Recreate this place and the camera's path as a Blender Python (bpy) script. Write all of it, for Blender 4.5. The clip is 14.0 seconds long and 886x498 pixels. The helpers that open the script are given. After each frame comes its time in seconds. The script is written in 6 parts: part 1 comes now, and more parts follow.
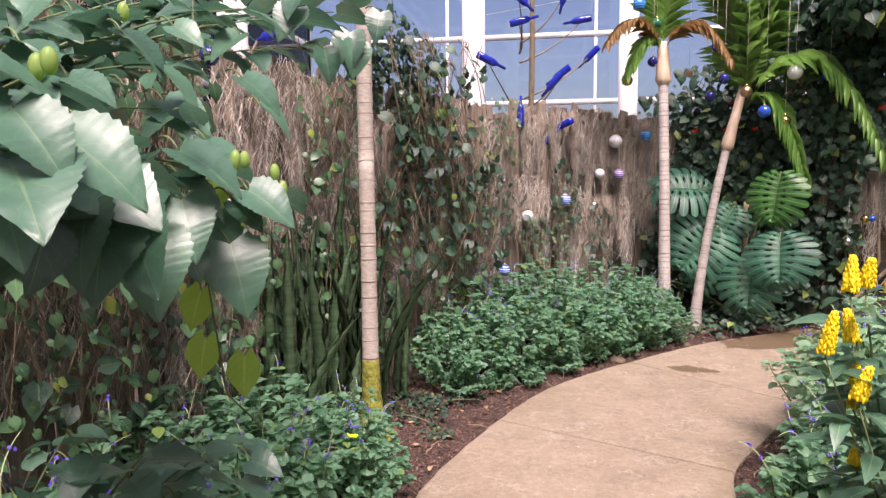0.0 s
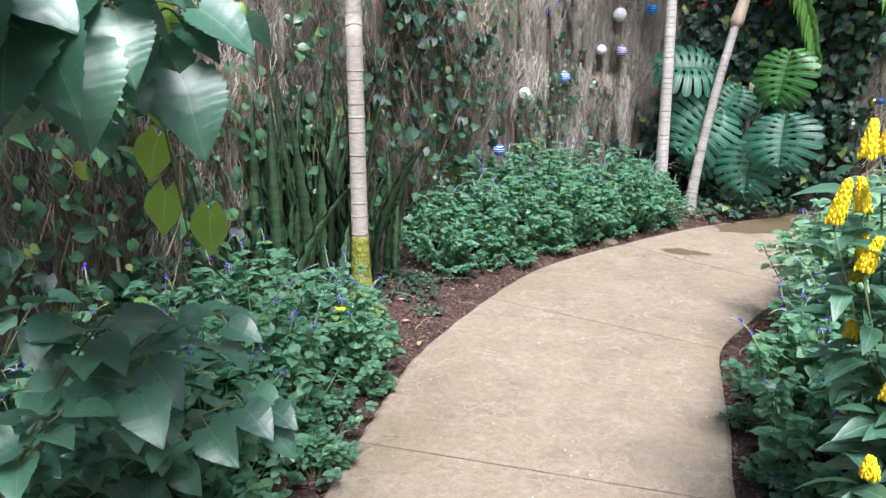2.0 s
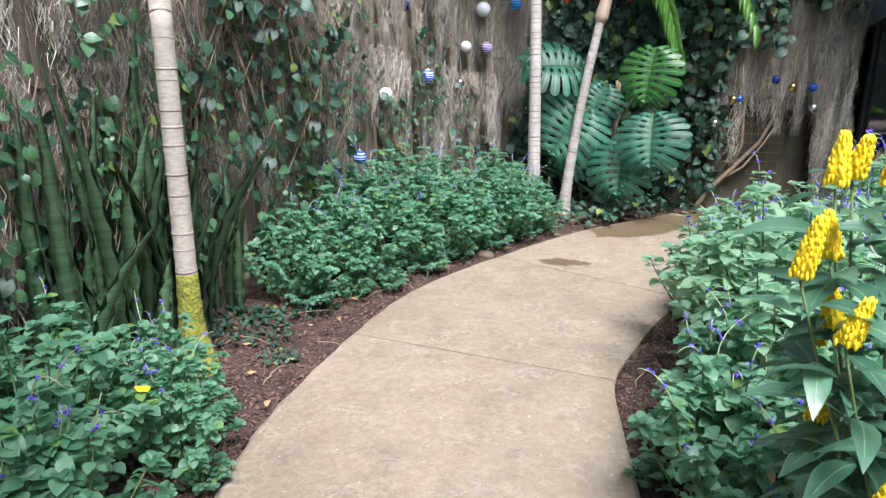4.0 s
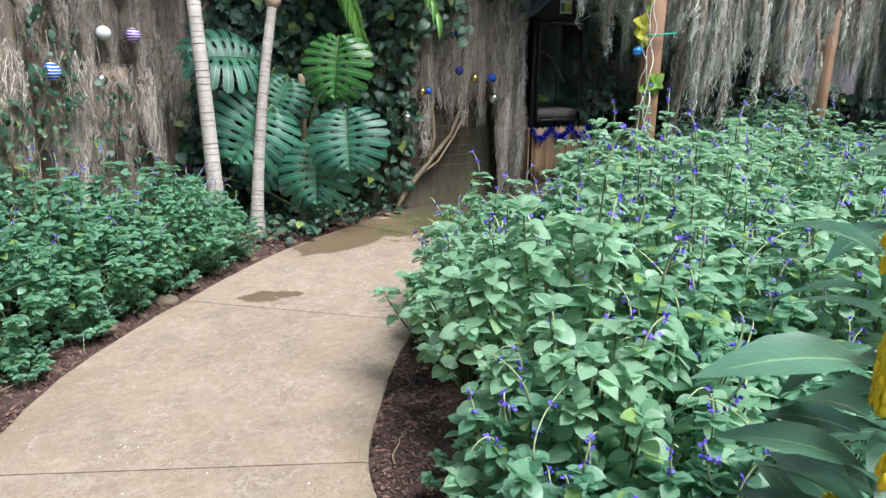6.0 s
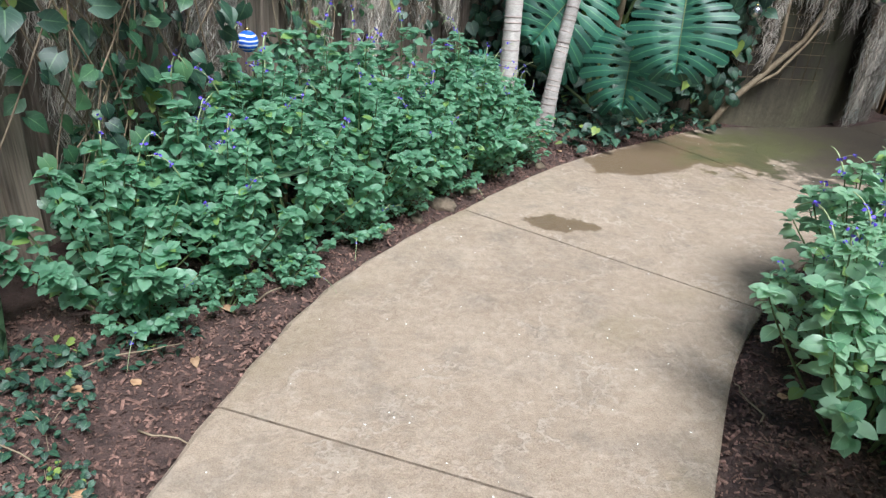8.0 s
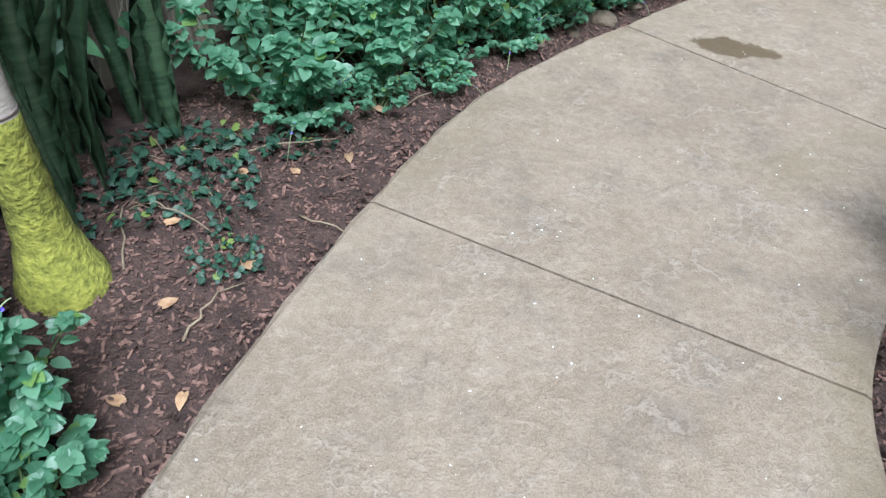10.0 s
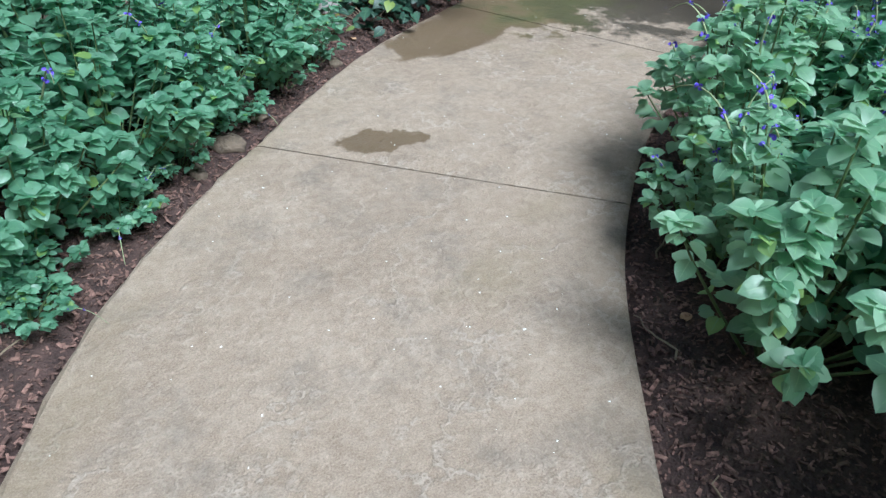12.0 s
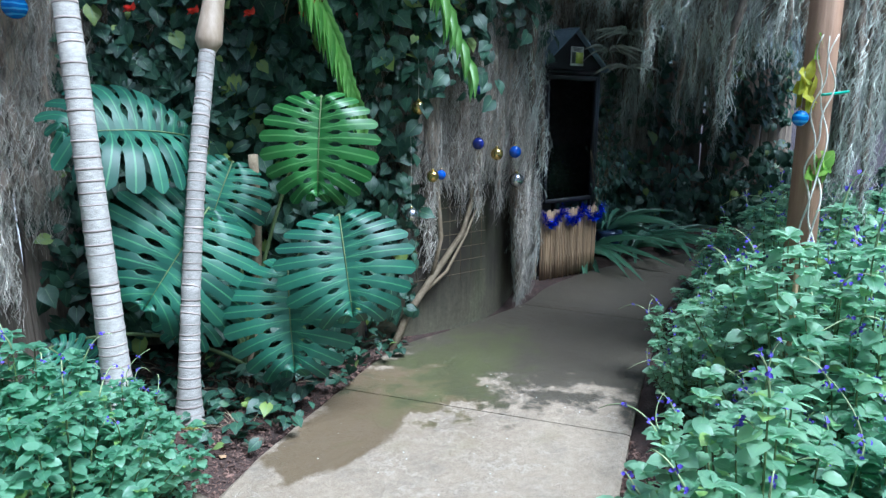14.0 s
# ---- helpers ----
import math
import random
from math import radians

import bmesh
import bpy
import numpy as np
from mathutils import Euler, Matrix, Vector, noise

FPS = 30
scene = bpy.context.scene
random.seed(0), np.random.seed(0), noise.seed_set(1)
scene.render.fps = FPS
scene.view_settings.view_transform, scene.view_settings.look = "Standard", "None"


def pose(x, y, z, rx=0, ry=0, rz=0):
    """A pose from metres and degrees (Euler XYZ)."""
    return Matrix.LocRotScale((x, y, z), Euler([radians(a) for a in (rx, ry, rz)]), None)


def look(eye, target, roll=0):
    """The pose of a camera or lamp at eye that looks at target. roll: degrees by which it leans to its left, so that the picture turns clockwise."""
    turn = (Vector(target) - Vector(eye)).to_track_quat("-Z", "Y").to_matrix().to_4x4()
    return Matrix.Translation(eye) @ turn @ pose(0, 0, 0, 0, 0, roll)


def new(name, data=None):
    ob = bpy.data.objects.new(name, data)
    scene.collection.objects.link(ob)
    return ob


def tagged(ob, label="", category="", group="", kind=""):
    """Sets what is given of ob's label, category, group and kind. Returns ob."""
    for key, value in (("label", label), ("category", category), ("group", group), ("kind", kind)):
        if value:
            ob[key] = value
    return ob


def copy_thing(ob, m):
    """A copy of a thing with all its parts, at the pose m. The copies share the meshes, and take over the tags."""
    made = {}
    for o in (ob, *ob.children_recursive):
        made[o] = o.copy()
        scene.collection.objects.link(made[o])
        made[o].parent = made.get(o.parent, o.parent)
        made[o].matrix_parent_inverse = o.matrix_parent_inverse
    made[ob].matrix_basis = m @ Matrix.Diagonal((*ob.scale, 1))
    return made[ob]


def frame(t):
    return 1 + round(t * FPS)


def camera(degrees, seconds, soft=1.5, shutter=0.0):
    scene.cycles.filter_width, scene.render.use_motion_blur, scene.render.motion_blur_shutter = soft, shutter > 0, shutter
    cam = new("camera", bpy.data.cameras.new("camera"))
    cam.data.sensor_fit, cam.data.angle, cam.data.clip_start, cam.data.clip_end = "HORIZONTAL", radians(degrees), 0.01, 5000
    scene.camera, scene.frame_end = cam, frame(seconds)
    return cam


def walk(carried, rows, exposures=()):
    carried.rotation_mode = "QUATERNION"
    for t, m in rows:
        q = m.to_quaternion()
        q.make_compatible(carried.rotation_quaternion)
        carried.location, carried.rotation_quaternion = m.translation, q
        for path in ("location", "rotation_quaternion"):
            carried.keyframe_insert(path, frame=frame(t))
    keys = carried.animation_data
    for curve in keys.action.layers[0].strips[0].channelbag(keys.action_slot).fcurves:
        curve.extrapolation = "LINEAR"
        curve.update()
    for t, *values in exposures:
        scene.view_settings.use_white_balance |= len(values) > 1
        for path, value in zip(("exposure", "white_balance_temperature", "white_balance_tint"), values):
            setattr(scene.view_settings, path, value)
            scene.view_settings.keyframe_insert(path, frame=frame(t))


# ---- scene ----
cam = camera(66.2, 14.0, 1.4)
PATH = [
    (0, (2.095, 3.657, 1.674), (1.745, 5.614, 1.453), -0.5),
    (0.5, (2.111, 3.674, 1.631), (1.887, 5.633, 1.292), 0.1),
    (1, (2.085, 3.698, 1.587), (1.888, 5.633, 1.12), 0.7),
    (1.5, (2.083, 3.756, 1.557), (1.845, 5.666, 1.013), 0.8),
    (2, (2.091, 3.768, 1.589), (1.769, 5.665, 1.042), 0.3),
    (2.2, (2.095, 3.779, 1.588), (1.745, 5.672, 1.046), 0.2),
    (4.3, (2.114, 4.595, 1.566), (2.317, 6.508, 1.019), 0.4),
    (4.5, (2.122, 4.703, 1.565), (2.445, 6.597, 1.01), 0.4),
    (5, (2.125, 4.93, 1.574), (2.723, 6.751, 1.002), 0.6),
    (5.5, (2.128, 5.104, 1.542), (2.934, 6.84, 0.961), 0.7),
    (6, (2.22, 5.364, 1.529), (3.123, 7.06, 0.974), 0.4),
    (6.5, (2.227, 5.603, 1.589), (3.121, 7.318, 1.078), 0.5),
    (7, (2.155, 5.907, 1.625), (2.912, 7.683, 1.103), 1.6),
    (7.5, (2.126, 6.191, 1.553), (2.659, 7.997, 0.878), 3.6),
    (8, (2.074, 6.404, 1.473), (2.347, 8.164, 0.563), 5.1),
    (8.5, (2.043, 6.408, 1.322), (2.08, 7.972, 0.076), 5.8),
    (8.7, (2.027, 6.358, 1.29), (1.973, 7.836, -0.056), 5.3),
    (10.8, (1.97, 6.601, 1.402), (1.973, 8.1, 0.077), 2.2),
    (11, (2.01, 6.697, 1.386), (2.133, 8.191, 0.061), 3.0),
    (11.5, (2.129, 6.902, 1.332), (2.578, 8.351, 0.028), 3.7),
    (12, (2.203, 7.131, 1.405), (2.956, 8.538, 0.198), 2.7),
    (12.5, (2.337, 7.307, 1.422), (3.322, 8.732, 0.421), 2.5),
    (13, (2.461, 7.49, 1.544), (3.602, 8.963, 0.817), 1.3),
    (13.5, (2.532, 7.641, 1.564), (3.764, 9.133, 1.058), 0.7),
    (14, (2.532, 7.829, 1.597), (3.731, 9.378, 1.191), 0.1),
]
EXPOSURES = [(0, 1.03, 7100, 33), (1.0, 1.06, 6750, 26), (2.0, 1.2, 5950, 13), (4.5, 1.2, 6050, 12), (5.5, 1.18, 6150, 13), (6.5, 1.06, 5900, 10), (7.0, 1.08, 6050, 12), (7.5, 1.05, 6250, 14), (8.5, 0.98, 5500, 6), (11.0, 0.85, 5400, 7), (12.0, 0.84, 5350, 6), (12.5, 0.92, 5380, 6), (13.5, 1.08, 5000, 2), (14.0, 1.22, 5000, 3)]
walk(cam, [(t, look(eye, target, roll)) for t, eye, target, roll in PATH], EXPOSURES)

# ---- light ----
world = bpy.data.worlds.new("sky")
scene.world = world
world.use_nodes = True
wn, wl = world.node_tree.nodes, world.node_tree.links
sky = wn.new("ShaderNodeTexSky")
sky.sky_type, sky.sun_disc = "NISHITA", False
sky.sun_elevation, sky.sun_rotation = radians(61), radians(163)
sky.air_density, sky.dust_density = 1.0, 3.0
wl.new(sky.outputs[0], wn["Background"].inputs[0])
wn["Background"].inputs[1].default_value = 0.078
sun = new("sun", bpy.data.lights.new("sun", "SUN"))
sun.data.energy, sun.data.angle, sun.data.color = 4.3, radians(30), (1.0, 0.97, 0.93)
sun.matrix_world = look((3.9, -3.8, 11), (2.0, 2.0, 0))

# ---- materials ----
MATS = {}


def nodes_of(name, rough=0.7, metal=0.0):
    m = bpy.data.materials.new(name)
    m.use_nodes = True
    n, l = m.node_tree.nodes, m.node_tree.links
    b = n["Principled BSDF"]
    b.inputs["Roughness"].default_value, b.inputs["Metallic"].default_value = rough, metal
    return m, n, l, b


def ramp(n, stops):
    r = n.new("ShaderNodeValToRGB")
    e = r.color_ramp.elements
    while len(e) < len(stops):
        e.new(0.5)
    for k, (p, c) in zip(e, stops):
        k.position, k.color = p, (*c, 1) if len(c) == 3 else (c[0], c[0], c[0], 1)
    return r


def mixc(n, l, fac, a, b, mode="MIX"):
    m = n.new("ShaderNodeMix")
    m.data_type, m.blend_type = "RGBA", mode
    for sock, v in ((m.inputs[0], fac), (m.inputs[6], a), (m.inputs[7], b)):
        if isinstance(v, (int, float)):
            sock.default_value = v
        elif isinstance(v, tuple):
            sock.default_value = (*v, 1)
        else:
            l.new(v, sock)
    return m.outputs[2]


def calc(n, l, op, a, b=0.0, clamp=False):
    m = n.new("ShaderNodeMath")
    m.operation, m.use_clamp = op, clamp
    for sock, v in ((m.inputs[0], a), (m.inputs[1], b)):
        if isinstance(v, (int, float)):
            sock.default_value = v
        else:
            l.new(v, sock)
    return m.outputs[0]


def noisy(n, l, scale, detail=4.0, rough=0.6, stretch=None, coord="Object"):
    tc = n.new("ShaderNodeTexCoord")
    t = n.new("ShaderNodeTexNoise")
    t.inputs["Scale"].default_value, t.inputs["Detail"].default_value, t.inputs["Roughness"].default_value = scale, detail, rough
    if stretch:
        mp = n.new("ShaderNodeMapping")
        mp.inputs["Scale"].default_value = stretch
        l.new(tc.outputs[coord], mp.inputs[0])
        l.new(mp.outputs[0], t.inputs[0])
    else:
        l.new(tc.outputs[coord], t.inputs[0])
    return t.outputs[0]


def bump(n, l, b, height, strength=0.4, distance=0.01):
    k = n.new("ShaderNodeBump")
    k.inputs["Strength"].default_value, k.inputs["Distance"].default_value = strength, distance
    l.new(height, k.inputs["Height"])
    l.new(k.outputs[0], b.inputs["Normal"])


def rough_mat(name, dark, light, scale=6.0, rough=0.8, stretch=None, relief=0.4, dist=0.01, fine=60.0, vary=0.25, tone=0.0):
    """A matt surface: two scales of noise, each object and each loose piece a little different."""
    m, n, l, b = nodes_of(name, rough)
    big, small = noisy(n, l, scale, stretch=stretch), noisy(n, l, fine, 3.0, stretch=stretch)
    r = ramp(n, [(0.3, dark), (0.7, light)])
    l.new(calc(n, l, "ADD", calc(n, l, "MULTIPLY", big, 0.65), calc(n, l, "MULTIPLY", small, 0.35)), r.inputs[0])
    geo, inf = n.new("ShaderNodeNewGeometry"), n.new("ShaderNodeObjectInfo")
    rnd = calc(n, l, "FRACT", calc(n, l, "ADD", geo.outputs["Random Per Island"], inf.outputs["Random"]))
    v = calc(n, l, "ADD", calc(n, l, "MULTIPLY", rnd, 2 * vary), 1 - vary)
    if tone:
        v = calc(n, l, "MULTIPLY", v, calc(n, l, "ADD", calc(n, l, "MULTIPLY", inf.outputs["Random"], 2 * tone), 1 - tone))
    hsv = n.new("ShaderNodeHueSaturation")
    l.new(r.outputs[0], hsv.inputs["Color"])
    l.new(v, hsv.inputs["Value"])
    l.new(hsv.outputs[0], b.inputs["Base Color"])
    bump(n, l, b, calc(n, l, "ADD", big, calc(n, l, "MULTIPLY", small, 0.5)), relief, dist)
    return m


def leaf_mat(name, dark, light, rough=0.45, vein=(0.25, 0.36, 0.12), veins=7.0, glow=0.25, odd=None, vein_w=0.05, relief=0.25):
    """A leaf: every leaf its own shade, midrib and side veins, light coming through the blade."""
    m, n, l, b = nodes_of(name, rough)
    geo, inf = n.new("ShaderNodeNewGeometry"), n.new("ShaderNodeObjectInfo")
    rnd = calc(n, l, "FRACT", calc(n, l, "ADD", geo.outputs["Random Per Island"], inf.outputs["Random"]))
    stops = [(0.0, dark), (0.8, light)]
    if odd:
        stops += [(0.955, light), (0.97, odd)]
    r = ramp(n, stops)
    l.new(rnd, r.inputs[0])
    blotch = noisy(n, l, 25.0, 3.0)
    col = mixc(n, l, calc(n, l, "MULTIPLY", blotch, 0.5), r.outputs[0], tuple(0.6 * c for c in dark))
    uv = n.new("ShaderNodeUVMap")
    sx = n.new("ShaderNodeSeparateXYZ")
    l.new(uv.outputs[0], sx.inputs[0])
    ax = calc(n, l, "ABSOLUTE", calc(n, l, "SUBTRACT", sx.outputs[0], 0.5))
    mid = calc(n, l, "LESS_THAN", ax, vein_w * 0.5)
    saw = calc(n, l, "FRACT", calc(n, l, "MULTIPLY", calc(n, l, "SUBTRACT", sx.outputs[1], calc(n, l, "MULTIPLY", ax, 0.7)), veins))
    side = calc(n, l, "MULTIPLY", calc(n, l, "LESS_THAN", saw, 0.09), 0.3)
    col = mixc(n, l, calc(n, l, "MAXIMUM", calc(n, l, "MULTIPLY", mid, 0.8), side), col, vein)
    l.new(col, b.inputs["Base Color"])
    tr = n.new("ShaderNodeBsdfTranslucent")
    l.new(mixc(n, l, 0.5, col, tuple(min(1, 1.6 * c) for c in light)), tr.inputs[0])
    ms = n.new("ShaderNodeMixShader")
    ms.inputs[0].default_value = glow
    l.new(b.outputs[0], ms.inputs[1])
    l.new(tr.outputs[0], ms.inputs[2])
    l.new(ms.outputs[0], n["Material Output"].inputs[0])
    bump(n, l, b, calc(n, l, "ADD", saw, calc(n, l, "MULTIPLY", blotch, 0.6)), relief, 0.004)
    return m


def plain(name, col, rough=0.5, metal=0.0, vary=0.2, scale=30.0, relief=0.1):
    return rough_mat(name, tuple(c * (1 - vary) for c in col), tuple(min(1, c * (1 + vary)) for c in col), scale, rough, relief=relief, dist=0.003, vary=0.05) if metal == 0 else metal_mat(name, col, rough)


def metal_mat(name, col, rough):
    m, n, l, b = nodes_of(name, rough, 1.0)
    r = ramp(n, [(0.3, tuple(c * 0.8 for c in col)), (0.7, col)])
    l.new(noisy(n, l, 40.0), r.inputs[0])
    l.new(r.outputs[0], b.inputs["Base Color"])
    return m


def glassy(name, col, rough=0.08, mix=0.35):
    """Coloured glass: glossy body colour with some light through."""
    m, n, l, b = nodes_of(name, rough)
    b.inputs["Base Color"].default_value = (*col, 1)
    b.inputs["Coat Weight"].default_value = 0.5
    b.inputs["Transmission Weight"].default_value = mix
    return m


def striped(name, a, c, rings=9.0, rough=0.15):
    """A glass ball with wavy rings of two colours."""
    m, n, l, b = nodes_of(name, rough)
    tc = n.new("ShaderNodeTexCoord")
    w = n.new("ShaderNodeTexWave")
    w.bands_direction, w.wave_type = "Z", "BANDS"
    w.inputs["Scale"].default_value, w.inputs["Distortion"].default_value, w.inputs["Detail"].default_value = rings, 3.0, 2.0
    l.new(tc.outputs["Object"], w.inputs[0])
    r = ramp(n, [(0.6, a), (0.82, c)])
    l.new(w.outputs[1], r.inputs[0])
    l.new(r.outputs[0], b.inputs["Base Color"])
    b.inputs["Coat Weight"].default_value = 0.6
    return m


def concrete_mat():
    """Tan stamped concrete: slate-like ridges, stains, damp patches and algae, with painted shade towards the far end.
    """
    m, n, l, b = nodes_of("tan_concrete", 0.75)
    big, mid, fine = noisy(n, l, 1.1, 6.0, 0.65), noisy(n, l, 7.0, 6.0, 0.7), noisy(n, l, 190.0, 3.0)
    r = ramp(n, [(0.32, (0.205, 0.145, 0.093)), (0.5, (0.31, 0.234, 0.16)), (0.68, (0.41, 0.325, 0.238))])
    l.new(calc(n, l, "ADD", calc(n, l, "MULTIPLY", big, 0.6), calc(n, l, "MULTIPLY", mid, 0.4)), r.inputs[0])
    grain = calc(n, l, "ADD", calc(n, l, "MULTIPLY", calc(n, l, "SUBTRACT", fine, 0.5), 2.6), 0.5, True)
    col = mixc(n, l, 0.3, r.outputs[0], mixc(n, l, grain, (0.05, 0.035, 0.022), (0.62, 0.52, 0.41)))
    # ledges: lips painted light and feet dark, in place of shading by relief
    ledge_noise = noisy(n, l, 2.3, 9.0, 0.6)
    edge = calc(n, l, "FRACT", calc(n, l, "MULTIPLY", ledge_noise, 7.0))
    spot = calc(n, l, "MULTIPLY", calc(n, l, "SUBTRACT", noisy(n, l, 1.7, 3.0), 0.45), 4.0, True)
    lip = calc(n, l, "MULTIPLY", calc(n, l, "SUBTRACT", edge, 0.8), 5.0, True)
    col = mixc(n, l, calc(n, l, "MULTIPLY", calc(n, l, "MULTIPLY", lip, spot), 0.55), col, (0.5, 0.42, 0.335))
    col = mixc(n, l, calc(n, l, "MULTIPLY", calc(n, l, "MULTIPLY", calc(n, l, "LESS_THAN", edge, 0.12), spot), 0.06), col, (0.12, 0.088, 0.06))
    col = mixc(n, l, calc(n, l, "MULTIPLY", calc(n, l, "SUBTRACT", noisy(n, l, 4.0, 7.0, 0.7), 0.5), 3.0, True), col, (0.15, 0.13, 0.105))
    mott = calc(n, l, "MULTIPLY", calc(n, l, "SUBTRACT", noisy(n, l, 26.0, 6.0, 0.75), 0.42), 3.2, True)
    col = mixc(n, l, 0.26, col, mixc(n, l, mott, (0.1, 0.078, 0.056), (0.5, 0.43, 0.345)))
    vein = calc(n, l, "ABSOLUTE", calc(n, l, "SUBTRACT", noisy(n, l, 2.9, 10.0, 0.66), 0.5))
    flake = calc(n, l, "MULTIPLY", calc(n, l, "SUBTRACT", 0.02, vein), 60.0, True)
    broken = calc(n, l, "MULTIPLY", calc(n, l, "SUBTRACT", noisy(n, l, 3.3, 4.0), 0.42), 5.0, True)
    flake = calc(n, l, "MULTIPLY", flake, broken)
    # flake ridges get a painted light edge as well
    col = mixc(n, l, calc(n, l, "MULTIPLY", flake, 0.5), col, (0.52, 0.44, 0.355))
    tc = n.new("ShaderNodeTexCoord")

    def patch(cx, cy, rx, ry, turn, edge=0.14, wob=2.6):
        """1 inside a wobbly oval."""
        mp = n.new("ShaderNodeMapping")
        mp.vector_type = "TEXTURE"
        mp.inputs["Location"].default_value, mp.inputs["Rotation"].default_value = (cx, cy, 0), (0, 0, radians(turn))
        mp.inputs["Scale"].default_value = (rx, ry, 1000)
        l.new(tc.outputs["Object"], mp.inputs[0])
        ln = n.new("ShaderNodeVectorMath")
        ln.operation = "LENGTH"
        l.new(mp.outputs[0], ln.inputs[0])
        d = calc(n, l, "ADD", ln.outputs["Value"], calc(n, l, "MULTIPLY", calc(n, l, "SUBTRACT", wobble, 0.5), wob))
        return calc(n, l, "DIVIDE", calc(n, l, "SUBTRACT", 1.0, d), edge, True)

    wobble = noisy(n, l, 5.0, 5.0, 0.62)
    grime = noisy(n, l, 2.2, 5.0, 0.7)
    damp = 0.0
    for p in ((3.17, 9.57, 0.2, 0.09, -10), (4.05, 10.62, 0.5, 0.26, 22, 0.12, 1.1), (4.5, 10.95, 0.45, 0.35, 35, 0.12, 1.3), 
              (4.75, 10.9, 0.55, 0.45, 35), ):
        damp = calc(n, l, "MAXIMUM", damp, patch(*p))
    # far end: overhead shade painted into the colour, together with wet concrete
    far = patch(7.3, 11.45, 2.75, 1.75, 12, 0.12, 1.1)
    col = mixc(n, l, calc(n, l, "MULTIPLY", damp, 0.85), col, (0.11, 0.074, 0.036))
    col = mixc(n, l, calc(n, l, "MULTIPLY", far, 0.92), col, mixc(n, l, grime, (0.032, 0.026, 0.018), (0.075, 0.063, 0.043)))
    algae = calc(n, l, "MULTIPLY", patch(5.1, 11.0, 1.0, 0.5, 30, 0.6), grime)
    col = mixc(n, l, algae, col, (0.09, 0.1, 0.03))
    for p in ((1.5, 6.3, 0.35, 0.3, 10), (1.9, 8.55, 0.5, 0.12, 62), (2.6, 9.65, 0.3, 0.1, 45), (3.2, 8.6, 0.3, 0.15, 30), (3.55, 8.85, 0.2, 0.1, 20), (4.45, 10.15, 0.16, 0.1, 20), (4.86, 9.98, 0.14, 0.08, 0), (4.2, 10.35, 0.12, 0.08, 0), (3.0, 7.5, 0.12, 0.5, -15)):
        col = mixc(n, l, calc(n, l, "MULTIPLY", patch(*p, 0.9), calc(n, l, "MULTIPLY", grime, 0.8)), col, (0.2, 0.16, 0.09))
    l.new(col, b.inputs["Base Color"])
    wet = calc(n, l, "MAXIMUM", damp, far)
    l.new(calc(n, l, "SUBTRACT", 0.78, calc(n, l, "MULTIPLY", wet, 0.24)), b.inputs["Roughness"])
    ter = noisy(n, l, 2.3, 9.0, 0.6)
    steps = calc(n, l, "ABSOLUTE", calc(n, l, "SUBTRACT", calc(n, l, "FRACT", calc(n, l, "MULTIPLY", ter, 5.0)), 0.5))
    ter2 = noisy(n, l, 5.5, 6.0, 0.6, (1.6, 0.8, 1))
    steps2 = calc(n, l, "ABSOLUTE", calc(n, l, "SUBTRACT", calc(n, l, "FRACT", calc(n, l, "MULTIPLY", ter2, 4.0)), 0.5))
    where = calc(n, l, "MULTIPLY", calc(n, l, "SUBTRACT", noisy(n, l, 1.7, 3.0), 0.4), 4.0, True)
    h = calc(n, l, "ADD", calc(n, l, "MULTIPLY", calc(n, l, "ADD", calc(n, l, "MULTIPLY", steps, 0.7), calc(n, l, "MULTIPLY", steps2, 0.9)), where), calc(n, l, "ADD", calc(n, l, "MULTIPLY", mid, 0.8), calc(n, l, "MULTIPLY", fine, 0.12)))
    h = calc(n, l, "ADD", h, calc(n, l, "ADD", calc(n, l, "MULTIPLY", flake, 0.28), calc(n, l, "MULTIPLY", mott, 0.4)))
    bump(n, l, b, h, 0.85, 0.012)
    return m


def wood_mat(name, dark, light, rough=0.8, across=18.0):
    return rough_mat(name, dark, light, 1.0, rough, (across, across, 0.9), 0.6, 0.01, 5.0, 0.3)


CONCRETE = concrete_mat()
MULCH = rough_mat("mulch_soil", (0.02, 0.012, 0.01), (0.13, 0.078, 0.064), 14.0, 0.95, relief=1.0, dist=0.03, fine=120.0)
CHIP = rough_mat("bark_chip", (0.035, 0.019, 0.014), (0.21, 0.122, 0.095), 30.0, 0.9, relief=0.5, vary=0.6)
BOARD = wood_mat("weathered_board", (0.05, 0.036, 0.028), (0.38, 0.31, 0.245))
BROWNWOOD = wood_mat("brown_post", (0.27, 0.145, 0.085), (0.56, 0.35, 0.225), 0.65, 9.0)
MOSS = rough_mat("grey_moss", (0.13, 0.11, 0.09), (0.84, 0.78, 0.69), 1.5, 0.95, (5, 5, 1.0), 0.1, fine=6.0, vary=0.45, tone=0.4)
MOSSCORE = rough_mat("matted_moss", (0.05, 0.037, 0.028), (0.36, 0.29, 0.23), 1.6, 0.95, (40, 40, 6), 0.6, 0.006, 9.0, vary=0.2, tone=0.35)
MOSSGREEN = rough_mat("grey_green_moss", (0.24, 0.255, 0.22), (0.8, 0.82, 0.74), 2.0, 0.95, (6, 6, 1.2), 0.1, fine=7.0, vary=0.45)
PALMBARK = rough_mat("palm_bark", (0.24, 0.22, 0.2), (0.45, 0.42, 0.39), 5.0, 0.8, (6, 6, 20), 0.5, 0.004, 30.0)
